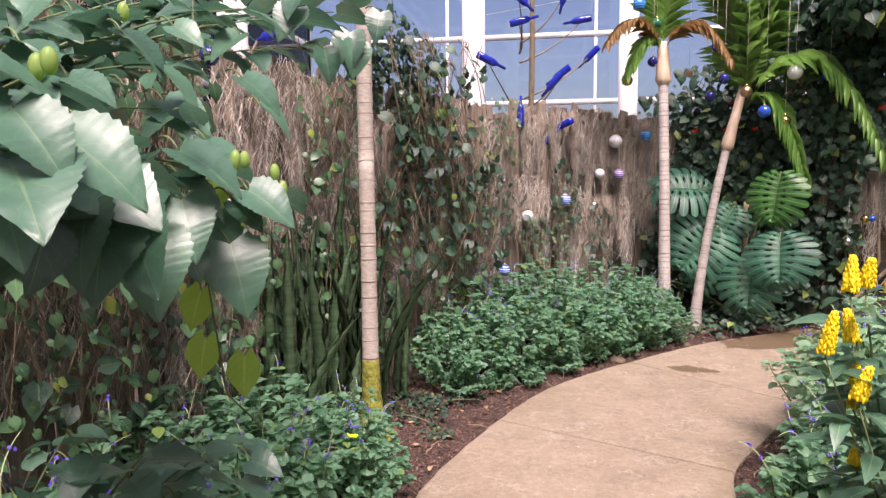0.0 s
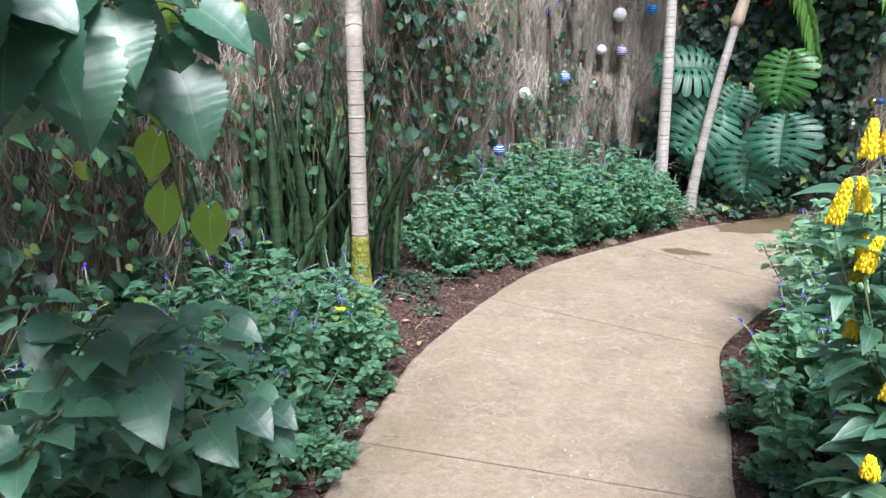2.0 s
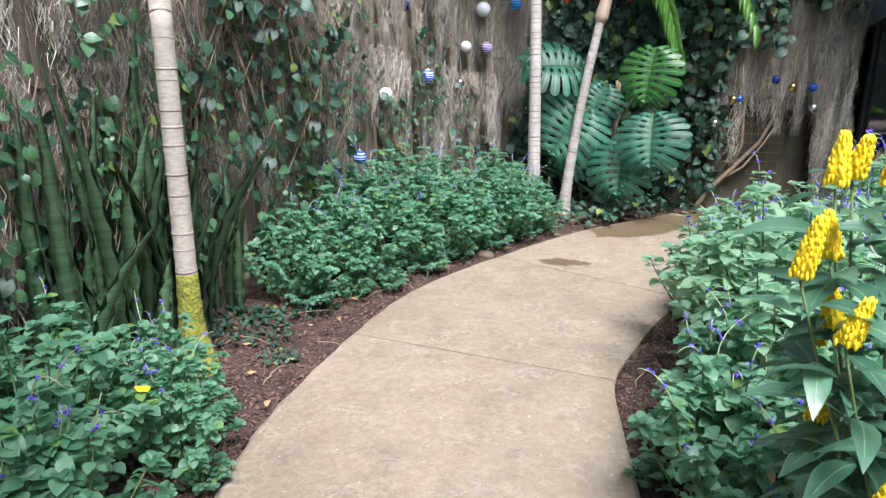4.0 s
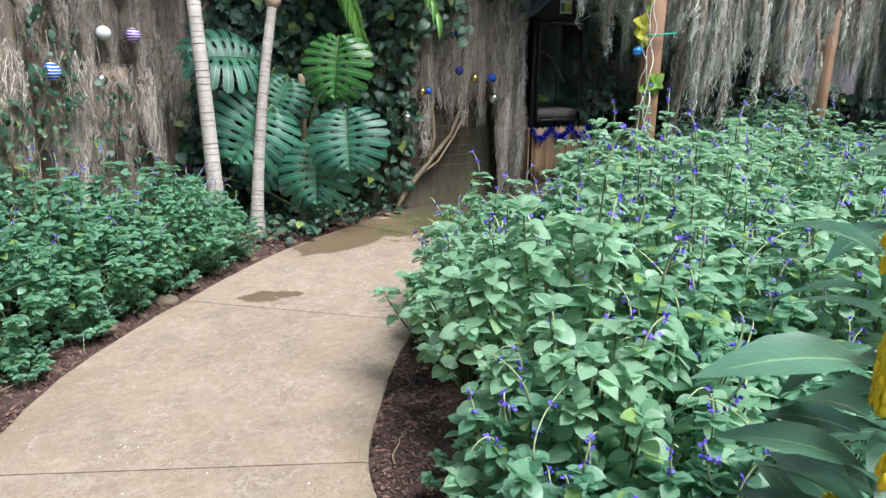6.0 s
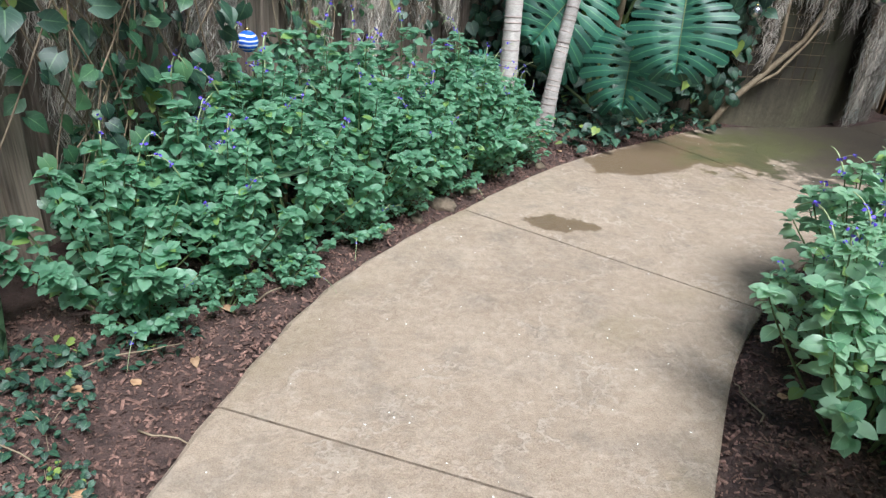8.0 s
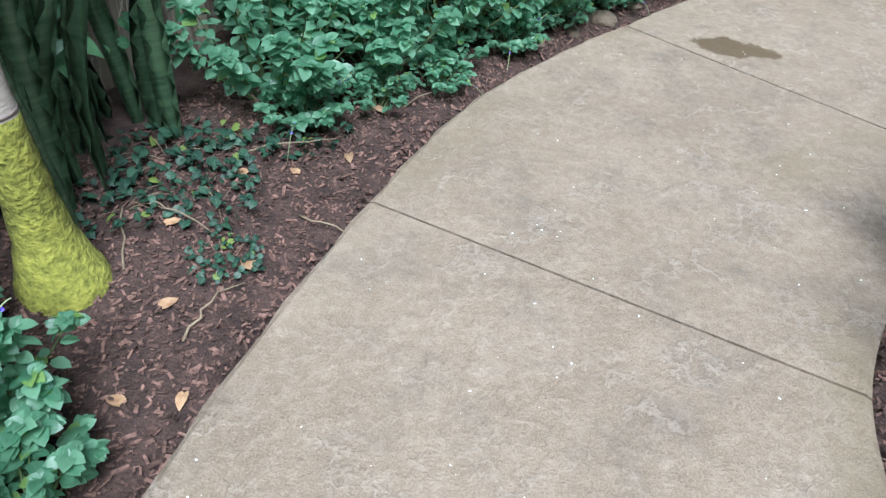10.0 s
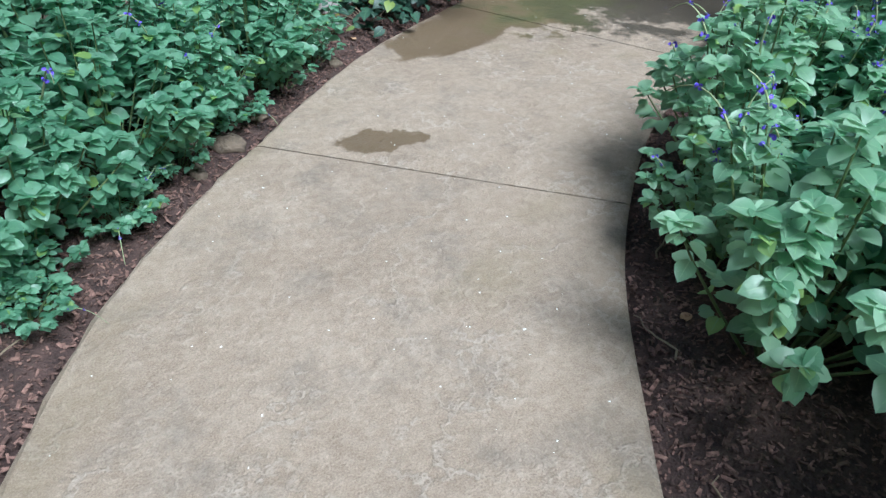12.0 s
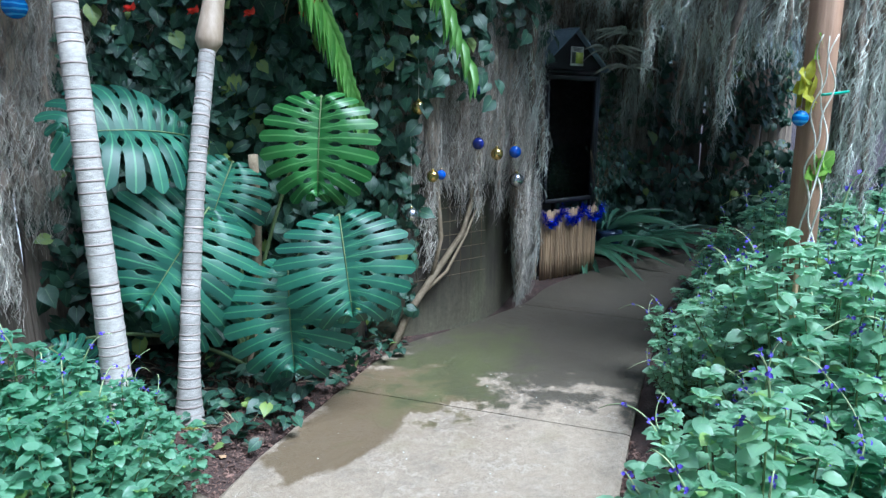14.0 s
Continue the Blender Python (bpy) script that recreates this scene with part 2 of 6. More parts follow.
PALMBROWN = rough_mat("brown_palm_bark", (0.23, 0.2, 0.17), (0.44, 0.39, 0.34), 5.0, 0.85, (6, 6, 20), 0.6, 0.005, 30.0)
RING = rough_mat("palm_ring", (0.23, 0.185, 0.165), (0.38, 0.32, 0.29), 8.0, 0.85, relief=0.3)
SHEATH = rough_mat("palm_sheath", (0.4, 0.29, 0.2), (0.6, 0.47, 0.36), 4.0, 0.5, (9, 9, 1), 0.2)
TRUNKMOSS = rough_mat("trunk_moss", (0.09, 0.1, 0.015), (0.3, 0.3, 0.05), 30.0, 0.95, relief=0.9, dist=0.012)
STEM = rough_mat("green_stem", (0.06, 0.1, 0.035), (0.17, 0.22, 0.09), 12.0, 0.6)
DRYSTEM = rough_mat("dry_stem", (0.12, 0.085, 0.05), (0.3, 0.24, 0.16), 12.0, 0.8)
PALESTEM = rough_mat("pale_spike", (0.2, 0.28, 0.12), (0.38, 0.44, 0.25), 20.0, 0.6)
WEED = leaf_mat("weed_leaf", (0.07, 0.2, 0.12), (0.255, 0.48, 0.31), 0.34, (0.2, 0.37, 0.2), 7.0, 0.5, (0.3, 0.45, 0.1))
# WEED in brighter colours: the broad bed's extra light is put into the leaves
SUNLITWEED = leaf_mat("young_mint_weed_leaf", (0.12, 0.275, 0.16), (0.37, 0.57, 0.38), 0.36, (0.3, 0.48, 0.28), 7.0, 0.5, (0.34, 0.5, 0.12))
def wax(m, weight, ior, rough):
    """A waxy coat on a leaf."""
    b = m.node_tree.nodes["Principled BSDF"]
    b.inputs["Coat Weight"].default_value, b.inputs["Coat IOR"].default_value, b.inputs["Coat Roughness"].default_value = weight, ior, rough
    return m


HIBISCUS = leaf_mat("hibiscus_leaf", (0.026, 0.095, 0.062), (0.09, 0.235, 0.145), 0.36, (0.13, 0.26, 0.12), 5.0, 0.2, None, 0.03, 0.5)
wax(HIBISCUS, 0.8, 1.62, 0.42)
wax(WEED, 0.3, 1.5, 0.42)

IVY = leaf_mat("vine_leaf", (0.012, 0.04, 0.028), (0.04, 0.105, 0.062), 0.5, (0.11, 0.2, 0.1), 5.0, 0.15, (0.22, 0.3, 0.06))
VINELEAF = leaf_mat("fence_vine_leaf", (0.022, 0.08, 0.04), (0.1, 0.23, 0.1), 0.42, (0.16, 0.3, 0.13), 5.0, 0.22, (0.3, 0.36, 0.06))
wax(VINELEAF, 0.4, 1.5, 0.35)
LIME = leaf_mat("lime_leaf", (0.16, 0.34, 0.05), (0.3, 0.5, 0.08), 0.4, (0.42, 0.58, 0.2), 6.0, 0.5)
YELLOWLEAF = leaf_mat("yellow_leaf", (0.35, 0.4, 0.03), (0.6, 0.55, 0.05), 0.5, (0.5, 0.55, 0.2), 5.0, 0.35)
MONSTERA = leaf_mat("monstera_leaf", (0.012, 0.066, 0.046), (0.036, 0.15, 0.095), 0.5, (0.08, 0.24, 0.11), 1.0, 0.15, None, 0.1)
MONSTERALIGHT = leaf_mat("young_monstera_leaf", (0.02, 0.1, 0.02), (0.05, 0.19, 0.04), 0.4, (0.14, 0.33, 0.1), 1.0, 0.3, None, 0.12)
CANDLELEAF = leaf_mat("candle_leaf", (0.035, 0.115, 0.075), (0.11, 0.25, 0.155), 0.35, (0.25, 0.4, 0.2), 9.0, 0.25)
SWORD = rough_mat("sword_leaf", (0.008, 0.024, 0.013), (0.085, 0.15, 0.075), 3.0, 0.33, (1.5, 1.5, 22), 0.15, 0.004, 30.0)
wax(CANDLELEAF, 0.6, 1.6, 0.4)
PALMLEAF = leaf_mat("palm_leaflet", (0.08, 0.21, 0.045), (0.22, 0.42, 0.1), 0.38, (0.28, 0.44, 0.16), 1.0, 0.4)
RUSTLEAF = leaf_mat("rusty_leaflet", (0.16, 0.1, 0.03), (0.34, 0.2, 0.08), 0.55, (0.3, 0.25, 0.12), 1.0, 0.25)
YELLOW = rough_mat("yellow_bract", (0.82, 0.56, 0.006), (0.93, 0.75, 0.02), 40.0, 0.5, relief=0.25, vary=0.08)
VIOLET = plain("violet_petal", (0.11, 0.07, 0.55), 0.6)
RED = plain("red_petal", (0.7, 0.05, 0.03), 0.5)
DEADLEAF = rough_mat("dead_leaf", (0.22, 0.11, 0.05), (0.5, 0.34, 0.2), 20.0, 0.85, vary=0.4)
STONE = rough_mat("edge_stone", (0.07, 0.052, 0.036), (0.22, 0.17, 0.12), 9.0, 0.9, relief=0.8, dist=0.02)


def wall_mat():
    """Concrete, pale and mossy at the foot; above, painted overhang shade mixed with black weathering."""
    m, n, l, b = nodes_of("stained_wall", 0.85)
    big, fine = noisy(n, l, 3.0, 6.0, 0.65, (1, 1, 0.5)), noisy(n, l, 40.0, 4.0)
    r = ramp(n, [(0.3, (0.05, 0.043, 0.027)), (0.55, (0.125, 0.11, 0.072)), (0.72, (0.24, 0.215, 0.15))])
    l.new(calc(n, l, "ADD", calc(n, l, "MULTIPLY", big, 0.7), calc(n, l, "MULTIPLY", fine, 0.3)), r.inputs[0])
    tc, sx = n.new("ShaderNodeTexCoord"), n.new("ShaderNodeSeparateXYZ")
    l.new(tc.outputs["Object"], sx.inputs[0])
    streak = noisy(n, l, 2.0, 5.0, 0.7, (6, 6, 0.6))
    # darkens with height: shade below the wall top painted in, along with staining
    stain_shade = calc(n, l, "MULTIPLY", calc(n, l, "SUBTRACT", calc(n, l, "ADD", sx.outputs[2], calc(n, l, "MULTIPLY", streak, 0.9)), 0.45), 2.2, True)
    col = mixc(n, l, calc(n, l, "MULTIPLY", stain_shade, 0.9), r.outputs[0], (0.028, 0.022, 0.016))
    l.new(mixc(n, l, calc(n, l, "MULTIPLY", calc(n, l, "SUBTRACT", big, 0.5), 2.0, True), col, (0.07, 0.085, 0.03)), b.inputs["Base Color"])
    bump(n, l, b, calc(n, l, "ADD", big, calc(n, l, "MULTIPLY", fine, 0.5)), 0.5, 0.012)
    return m


WALLCON = wall_mat()
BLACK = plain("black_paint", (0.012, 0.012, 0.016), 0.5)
DARKBOARD = rough_mat("dark_board", (0.015, 0.013, 0.012), (0.05, 0.042, 0.035), 3.0, 0.8, (10, 10, 1))
BAMBOO = rough_mat("bamboo_reed", (0.24, 0.15, 0.08), (0.48, 0.35, 0.22), 3.0, 0.6, (20, 20, 1), 0.3, vary=0.35)
WHITE = plain("white_paint", (0.78, 0.79, 0.8), 0.4, vary=0.06, scale=3.0)
ROOFBLUE = rough_mat("pale_blue_roof_sheet", (0.2, 0.27, 0.36), (0.36, 0.45, 0.56), 6.0, 0.22)
SAND = rough_mat("cabinet_sand", (0.2, 0.16, 0.12), (0.38, 0.31, 0.25), 12.0, 0.95)
BACKBOARD = rough_mat("cabinet_back", (0.06, 0.055, 0.05), (0.15, 0.135, 0.12), 5.0, 0.8)
SIGNPAPER = plain("sign_paper", (0.75, 0.76, 0.7), 0.5, vary=0.05)
SIGNGREEN = plain("sign_lime", (0.42, 0.5, 0.06), 0.5, vary=0.1)
SIGNDARK = plain("sign_ink", (0.08, 0.1, 0.08), 0.5)
TINSEL = metal_mat("blue_tinsel", (0.03, 0.07, 0.75), 0.25)
TAPE = plain("teal_tape", (0.03, 0.3, 0.2), 0.5)
WIRE = plain("trellis_wire", (0.14, 0.1, 0.05), 0.6)
CORD = plain("white_cord", (0.62, 0.6, 0.52), 0.8)
GOLD = metal_mat("gold_glass", (0.75, 0.55, 0.2), 0.25)
SILVER = metal_mat("silver_glass", (0.75, 0.75, 0.78), 0.25)
COPPER = metal_mat("copper_glass", (0.75, 0.48, 0.28), 0.3)
BLUEGLASS = glassy("cobalt_glass", (0.015, 0.035, 0.5), 0.08, 0.4)
BLUEBALL = glassy("blue_ball_glass", (0.02, 0.09, 0.5), 0.12, 0.1)
NAVY = glassy("navy_ball_glass", (0.02, 0.03, 0.2), 0.12, 0.1)
GREENBALL = glassy("green_ball_glass", (0.03, 0.16, 0.1), 0.12, 0.1)
WHITEBALL = glassy("milk_glass", (0.75, 0.76, 0.78), 0.2, 0.1)
BLUESTRIPE = striped("blue_white_stripe", (0.03, 0.12, 0.6), (0.7, 0.76, 0.85), 14.0)
SKYSTRIPE = striped("light_blue_stripe", (0.02, 0.15, 0.55), (0.08, 0.4, 0.8), 12.0)
PURPLESTRIPE = striped("purple_white_stripe", (0.2, 0.1, 0.4), (0.75, 0.7, 0.78), 14.0)
POT = plain("navy_pot", (0.015, 0.03, 0.075), 0.35)


def window_glass(name, tint):
    m, n, l, b = nodes_of(name, 0.03)
    t = n.new("ShaderNodeBsdfTransparent")
    t.inputs[0].default_value = (*tint, 1)
    ms, gl, fr = n.new("ShaderNodeMixShader"), n.new("ShaderNodeBsdfGlossy"), n.new("ShaderNodeFresnel")
    gl.inputs["Roughness"].default_value = 0.04
    l.new(fr.outputs[0], ms.inputs[0])
    l.new(t.outputs[0], ms.inputs[1])
    l.new(gl.outputs[0], ms.inputs[2])
    l.new(ms.outputs[0], n["Material Output"].inputs[0])
    return m


PANE = window_glass("clear_pane", (0.9, 0.94, 1.0))
BLUEPANE = window_glass("blue_tinted_pane", (0.84, 0.9, 0.97))

# ---- mesh helpers ----
rng = np.random.default_rng(7)


class Build:
    """Collects points and faces of one mesh."""

    def __init__(self):
        self.v, self.t, self.q, self.uv, self.n = [], [], [], [], 0

    def add(self, v, tris=(), quads=(), uv=None):
        v = np.asarray(v, float).reshape(-1, 3)
        if len(tris):
            self.t.append(np.asarray(tris, int) + self.n)
        if len(quads):
            self.q.append(np.asarray(quads, int) + self.n)
        self.v.append(v)
        self.uv.append(np.full((len(v), 2), 0.5) if uv is None else np.asarray(uv, float))
        self.n += len(v)
        return self

    def many(self, tmpl, mats):
        """Adds the template (v, tris, quads, uv) once per 4x4 matrix."""
        v, t, q, uv = tmpl
        mats = np.asarray(mats, float)
        if not len(mats):
            return self
        h = np.c_[v, np.ones(len(v))]
        w = np.einsum("nij,kj->nki", mats, h)[:, :, :3]
        off = (np.arange(len(mats)) * len(v))[:, None, None]
        self.add(w.reshape(-1, 3), (t[None] + off).reshape(-1, 3) if len(t) else (), (q[None] + off).reshape(-1, 4) if len(q) else (), np.tile(uv, (len(mats), 1)))
        return self

    def tube(self, pts, radii, sides=6, cap=True):
        pts = np.asarray(pts, float)
        k = len(pts)
        radii = np.full(k, radii) if np.isscalar(radii) else np.asarray(radii, float)
        tang = np.gradient(pts, axis=0)
        tang /= np.linalg.norm(tang, axis=1)[:, None] + 1e-9
        ref = np.array((0.0, 0.0, 1.0)) if abs(tang[0][2]) < 0.9 else np.array((1.0, 0.0, 0.0))
        ang = np.arange(sides) * 2 * math.pi / sides
        rings = []
        for i in range(k):
            a = np.cross(tang[i], ref)
            a /= np.linalg.norm(a) + 1e-9
            b = np.cross(tang[i], a)
            ref = np.cross(a, tang[i])
            rings.append(pts[i] + radii[i] * (np.cos(ang)[:, None] * a + np.sin(ang)[:, None] * b))
        quads = [(i * sides + j, i * sides + (j + 1) % sides, (i + 1) * sides + (j + 1) % sides, (i + 1) * sides + j) for i in range(k - 1) for j in range(sides)]
        v = np.concatenate(rings)
        tris = []
        if cap:
            v = np.r_[v, pts[:1], pts[-1:]]
            tris = [(k * sides, (j + 1) % sides, j) for j in range(sides)] + [(k * sides + 1, (k - 1) * sides + j, (k - 1) * sides + (j + 1) % sides) for j in range(sides)]
        uv = np.c_[np.full(len(v), 0.5), np.linspace(0, 1, len(v))]
        return self.add(v, tris, quads, uv)

    def box(self, cx, cy, cz, sx, sy, sz, m=None, bevel=0.0):
        """A box with chamfered upright and level edges."""
        b = min(bevel, sx / 2.1, sy / 2.1, sz / 2.1)
        v = []
        for dz, inset in ((-sz / 2, b), (-sz / 2 + b, 0), (sz / 2 - b, 0), (sz / 2, b)) if b else ((-sz / 2, 0), (sz / 2, 0)):
            x, y = sx / 2 - inset, sy / 2 - inset
            v += [(cx + px, cy + py, cz + dz) for px, py in ((-x, -y), (x, -y), (x, y), (-x, y))]
        k = len(v) // 4
        q = [(i * 4 + j, i * 4 + (j + 1) % 4, i * 4 + 4 + (j + 1) % 4, i * 4 + 4 + j) for i in range(k - 1) for j in range(4)]
        q += [(3, 2, 1, 0), (k * 4 - 4, k * 4 - 3, k * 4 - 2, k * 4 - 1)]
        v = np.array(v)
        if m is not None:
            v = (np.c_[v, np.ones(len(v))] @ np.array(m).T)[:, :3]
        return self.add(v, (), q)

    def ball(self, c, r, seg=16, rings=10, squash=(1, 1, 1)):
        v, q, t = [], [], []
        for i in range(1, rings):
            a = math.pi * i / rings
            v += [(math.sin(a) * math.cos(2 * math.pi * j / seg), math.sin(a) * math.sin(2 * math.pi * j / seg), math.cos(a)) for j in range(seg)]
        q = [(i * seg + j, (i + 1) * seg + j, (i + 1) * seg + (j + 1) % seg, i * seg + (j + 1) % seg) for i in range(rings - 2) for j in range(seg)]
        top, bot = len(v), len(v) + 1
        v += [(0, 0, 1), (0, 0, -1)]
        t = [(top, j, (j + 1) % seg) for j in range(seg)] + [(bot, (rings - 2) * seg + (j + 1) % seg, (rings - 2) * seg + j) for j in range(seg)]
        return self.add(np.array(v) * r * np.array(squash) + np.array(c), t, q)

    def mesh(self, name, mat, smooth=True):
        me = bpy.data.meshes.new(name)
        v, uv = np.concatenate(self.v), np.concatenate(self.uv)
        t = np.concatenate(self.t) if self.t else np.zeros((0, 3), int)
        q = np.concatenate(self.q) if self.q else np.zeros((0, 4), int)
        idx = np.r_[t.ravel(), q.ravel()].astype(np.int32)
        me.vertices.add(len(v))
        me.vertices.foreach_set("co", v.ravel().astype(np.float32))
        me.loops.add(len(idx))
        me.loops.foreach_set("vertex_index", idx)
        me.polygons.add(len(t) + len(q))
        me.polygons.foreach_set("loop_start", np.r_[np.arange(len(t)) * 3, len(t) * 3 + np.arange(len(q)) * 4].astype(np.int32))
        me.update(calc_edges=True)
        me.polygons.foreach_set("use_smooth", np.full(len(t) + len(q), smooth))
        layer = me.uv_layers.new(name="UVMap")
        layer.data.foreach_set("uv", uv[idx].ravel().astype(np.float32))
        me.validate()
        me.materials.append(mat)
        return me


def part(name, b, material, parent=None, label="", smooth=True, m=None):
    """One mesh object, under a thing or a part. b: a Build, or a mesh to share."""
    ob = new(name, b.mesh(name, material, smooth) if isinstance(b, Build) else b)
    if parent is not None:
        ob.parent = parent
    if m is not None:
        ob.matrix_basis = m
    return tagged(ob, label)


def thing(name, label, category, x=0.0, y=0.0, z=0.0, group="", kind="", turn=0.0):
    ob = new(name)
    ob.matrix_basis = pose(x, y, z, 0, 0, turn)
    ob.empty_display_size = 0.1
    return tagged(ob, label, category, group, kind)


def aim(base, d, up=(0, 0, 1), s=(1, 1, 1), roll=0.0):
    """A 4x4 matrix: local y along d, local z near up, at base, scaled."""
    d = np.asarray(d, float)
    d = d / (np.linalg.norm(d) + 1e-9)
    x = np.cross(d, np.asarray(up, float))
    if np.linalg.norm(x) < 1e-4:
        x = np.cross(d, (1.0, 0.1, 0.0))
    x /= np.linalg.norm(x)
    z = np.cross(x, d)
    if roll:
        c, q = math.cos(roll), math.sin(roll)
        x, z = c * x + q * z, c * z - q * x
    m = np.eye(4)
    m[:3, 0], m[:3, 1], m[:3, 2], m[:3, 3] = x * s[0], d * s[1], z * s[2], base
    return m


def blade(widths, fold=0.25, droop=0.25, back=0.0, jag=0.0, twist=0.0):
    """A leaf 1 long along y: half-widths along it, folded at the midrib, its tip drooping; back: how far the lobes reach behind the stalk."""
    k = len(widths)
    ys = np.linspace(0, 1, k)
    v, uv = [], []
    for i, (y, w) in enumerate(zip(ys, widths)):
        j = jag * (1 if i % 2 else -1)
        z = -droop * y * y
        by = y - back * max(0, 1 - 3 * y) + j
        v += [(0, y, z), (-w, by, z + fold * w), (w, by, z + fold * w)]
        uv += [(0.5, y), (0, y), (1, y)]
    q = []
    for i in range(k - 1):
        a, b = 3 * i, 3 * i + 3
        q += [(a, b, b + 1, a + 1), (a, a + 2, b + 2, b)]
    return np.array(v, float), np.zeros((0, 3), int), np.array(q), np.array(uv, float)


WEEDLEAF = blade((0.1, 0.4, 0.43, 0.29, 0.01), 0.26, 0.25, 0.05, 0.015)
HEART = blade((0.16, 0.42, 0.46, 0.34, 0.16, 0.005), 0.22, 0.3, 0.22)
LANCE = blade((0.03, 0.13, 0.18, 0.17, 0.1, 0.005), 0.35, 0.5)
BROAD = blade(tuple(0.49 * math.sin(math.pi * (0.1 + 0.9 * i / 20) ** 0.75) ** 0.8 * (1 + 0.05 * (-1) ** i) + 0.004 for i in range(21)), 0.2, 0.32, 0.12, 0.008)


def rippled(t, depth, waves):
    """The same leaf with a quilted face: ripples running out along the side veins, and one more column each side."""
    v, _, q, uv = t
    k = len(v) // 3
    V, U, Q = [], [], []
    for i in range(k):
        c, l_, r_ = v[3 * i:3 * i + 3]
        y = uv[3 * i][1]
        for f, e, s in ((0, l_, 1), (1, l_, 0.55), (2, c, 0), (3, r_, 0.55), (4, r_, 1)):
            p = c + (e - c) * s
            p[2] += depth * math.sin(waves * 2 * math.pi * (y - 0.3 * s)) * (s if s < 1 else 0.6) + (0.35 * depth if 0 < s < 1 else 0)
            V.append(p)
            U.append((0.5 + (f - 2) * (0.25 if f in (0, 4) else 0.275), y))
        if i < k - 1:
            Q += [(5 * i + f, 5 * i + f + 1, 5 * i + f + 6, 5 * i + f + 5) for f in range(4)]
    return np.array(V), np.zeros((0, 3), int), np.array(Q), np.array(U)


BROAD = rippled(BROAD, 0.02, 4.0)
HIBLEAF = rippled(blade(tuple(0.4 * math.sin(math.pi * (0.07 + 0.93 * i / 22) ** 0.62) ** 0.95 * (1.1 + 0.055 * (-1) ** i) + 0.004 for i in range(23)), 0.25, 0.3, 0.1, 0.01), 0.012, 4.0)
STRIP = blade((0.3, 0.5, 0.45, 0.02), 0.4, 0.35)


def spread(k, rmax, seed):
    g = np.random.default_rng(seed)
    a, r = g.uniform(0, 2 * math.pi, k), rmax * np.sqrt(g.uniform(0, 1, k))
    return np.c_[r * np.cos(a), r * np.sin(a)], g

# ---- plan ----
LEFT = [(1.3, 0.2), (1.28, 2.35), (1.25, 4.2), (1.25, 5.2), (1.3, 6.25), (1.32, 6.63), (1.385, 7.22), (1.665, 8.15), (1.98, 8.88), (2.45, 9.5), (2.68, 9.74),
        (3.0, 10.09), (3.55, 10.6), (4.34, 11.13), (4.95, 11.5), (5.6, 11.6), (6.4, 11.75), (7.1, 12.05), (8.2, 12.2), (9.6, 12.0), (11.5, 11.4)]
RIGHT = [(2.85, 0.2), (2.8, 2.35), (2.78, 4.2), (2.77, 5.2), (2.81, 6.09), (2.9, 6.6), (2.97, 7.1), (3.055, 7.54), (3.28, 7.95), (3.56, 8.38), (3.87, 8.74),
         (4.29, 9.14), (4.7, 9.42), (5.2, 9.74), (5.7, 10.05), (6.3, 10.4), (6.9, 10.75), (7.5, 11.05), (8.4, 11.35), (9.6, 11.1), (11.2, 10.5)]
JOINTS = [0, 1, 2, 4, 7, 10, 13, 16, 18, 20]


def smooth_line(pts, n=8):
    """A Catmull-Rom curve through the points, n steps from each to the next."""
    p = np.array([pts[0], *pts, pts[-1]], float)
    out = []
    for i in range(1, len(p) - 2):
        for u in np.arange(n) / n:
            a, b, c, d = p[i - 1:i + 3]
            out.append(0.5 * (2 * b + (c - a) * u + (2 * a - 5 * b + 4 * c - d) * u * u + (3 * b - a - 3 * c + d) * u ** 3))
    return np.array([*out, p[-2]])


LC, RC = smooth_line(LEFT), smooth_line(RIGHT)


def path_gap(x, y):
    """Metres from the walkway's edge to each point, less than 0 on the walkway."""
    pts = np.stack([np.ravel(x), np.ravel(y)], 1)
    poly = np.r_[LC, RC[::-1]]
    a, b = poly, np.roll(poly, -1, axis=0)
    best = np.full(len(pts), 1e9)
    inside = np.zeros(len(pts), bool)
    for p, q in zip(a, b):
        d = q - p
        u = np.clip(((pts - p) @ d) / (d @ d + 1e-12), 0, 1)
        best = np.minimum(best, np.hypot(*(pts - p - u[:, None] * d).T))
        cross = (p[1] > pts[:, 1]) != (q[1] > pts[:, 1])
        if abs(d[1]) > 1e-9:
            inside ^= cross & (pts[:, 0] < p[0] + (pts[:, 1] - p[1]) / d[1] * d[0])
    return np.where(inside, -best, best).reshape(np.shape(x))


def soil(x, y):
    """The height of the soil."""
    g = path_gap(np.asarray(x, float), np.asarray(y, float))
    h = np.where(g < 0, -0.09, -0.03 + 0.09 * np.clip((g - 0.05) / 0.8, 0, 1))
    return h + np.where(g > 0.04, 0.012 * np.sin(5.1 * np.asarray(x)) * np.cos(4.3 * np.asarray(y)), 0)


def soil_at(x, y):
    return float(soil(np.array([x]), np.array([y]))[0])


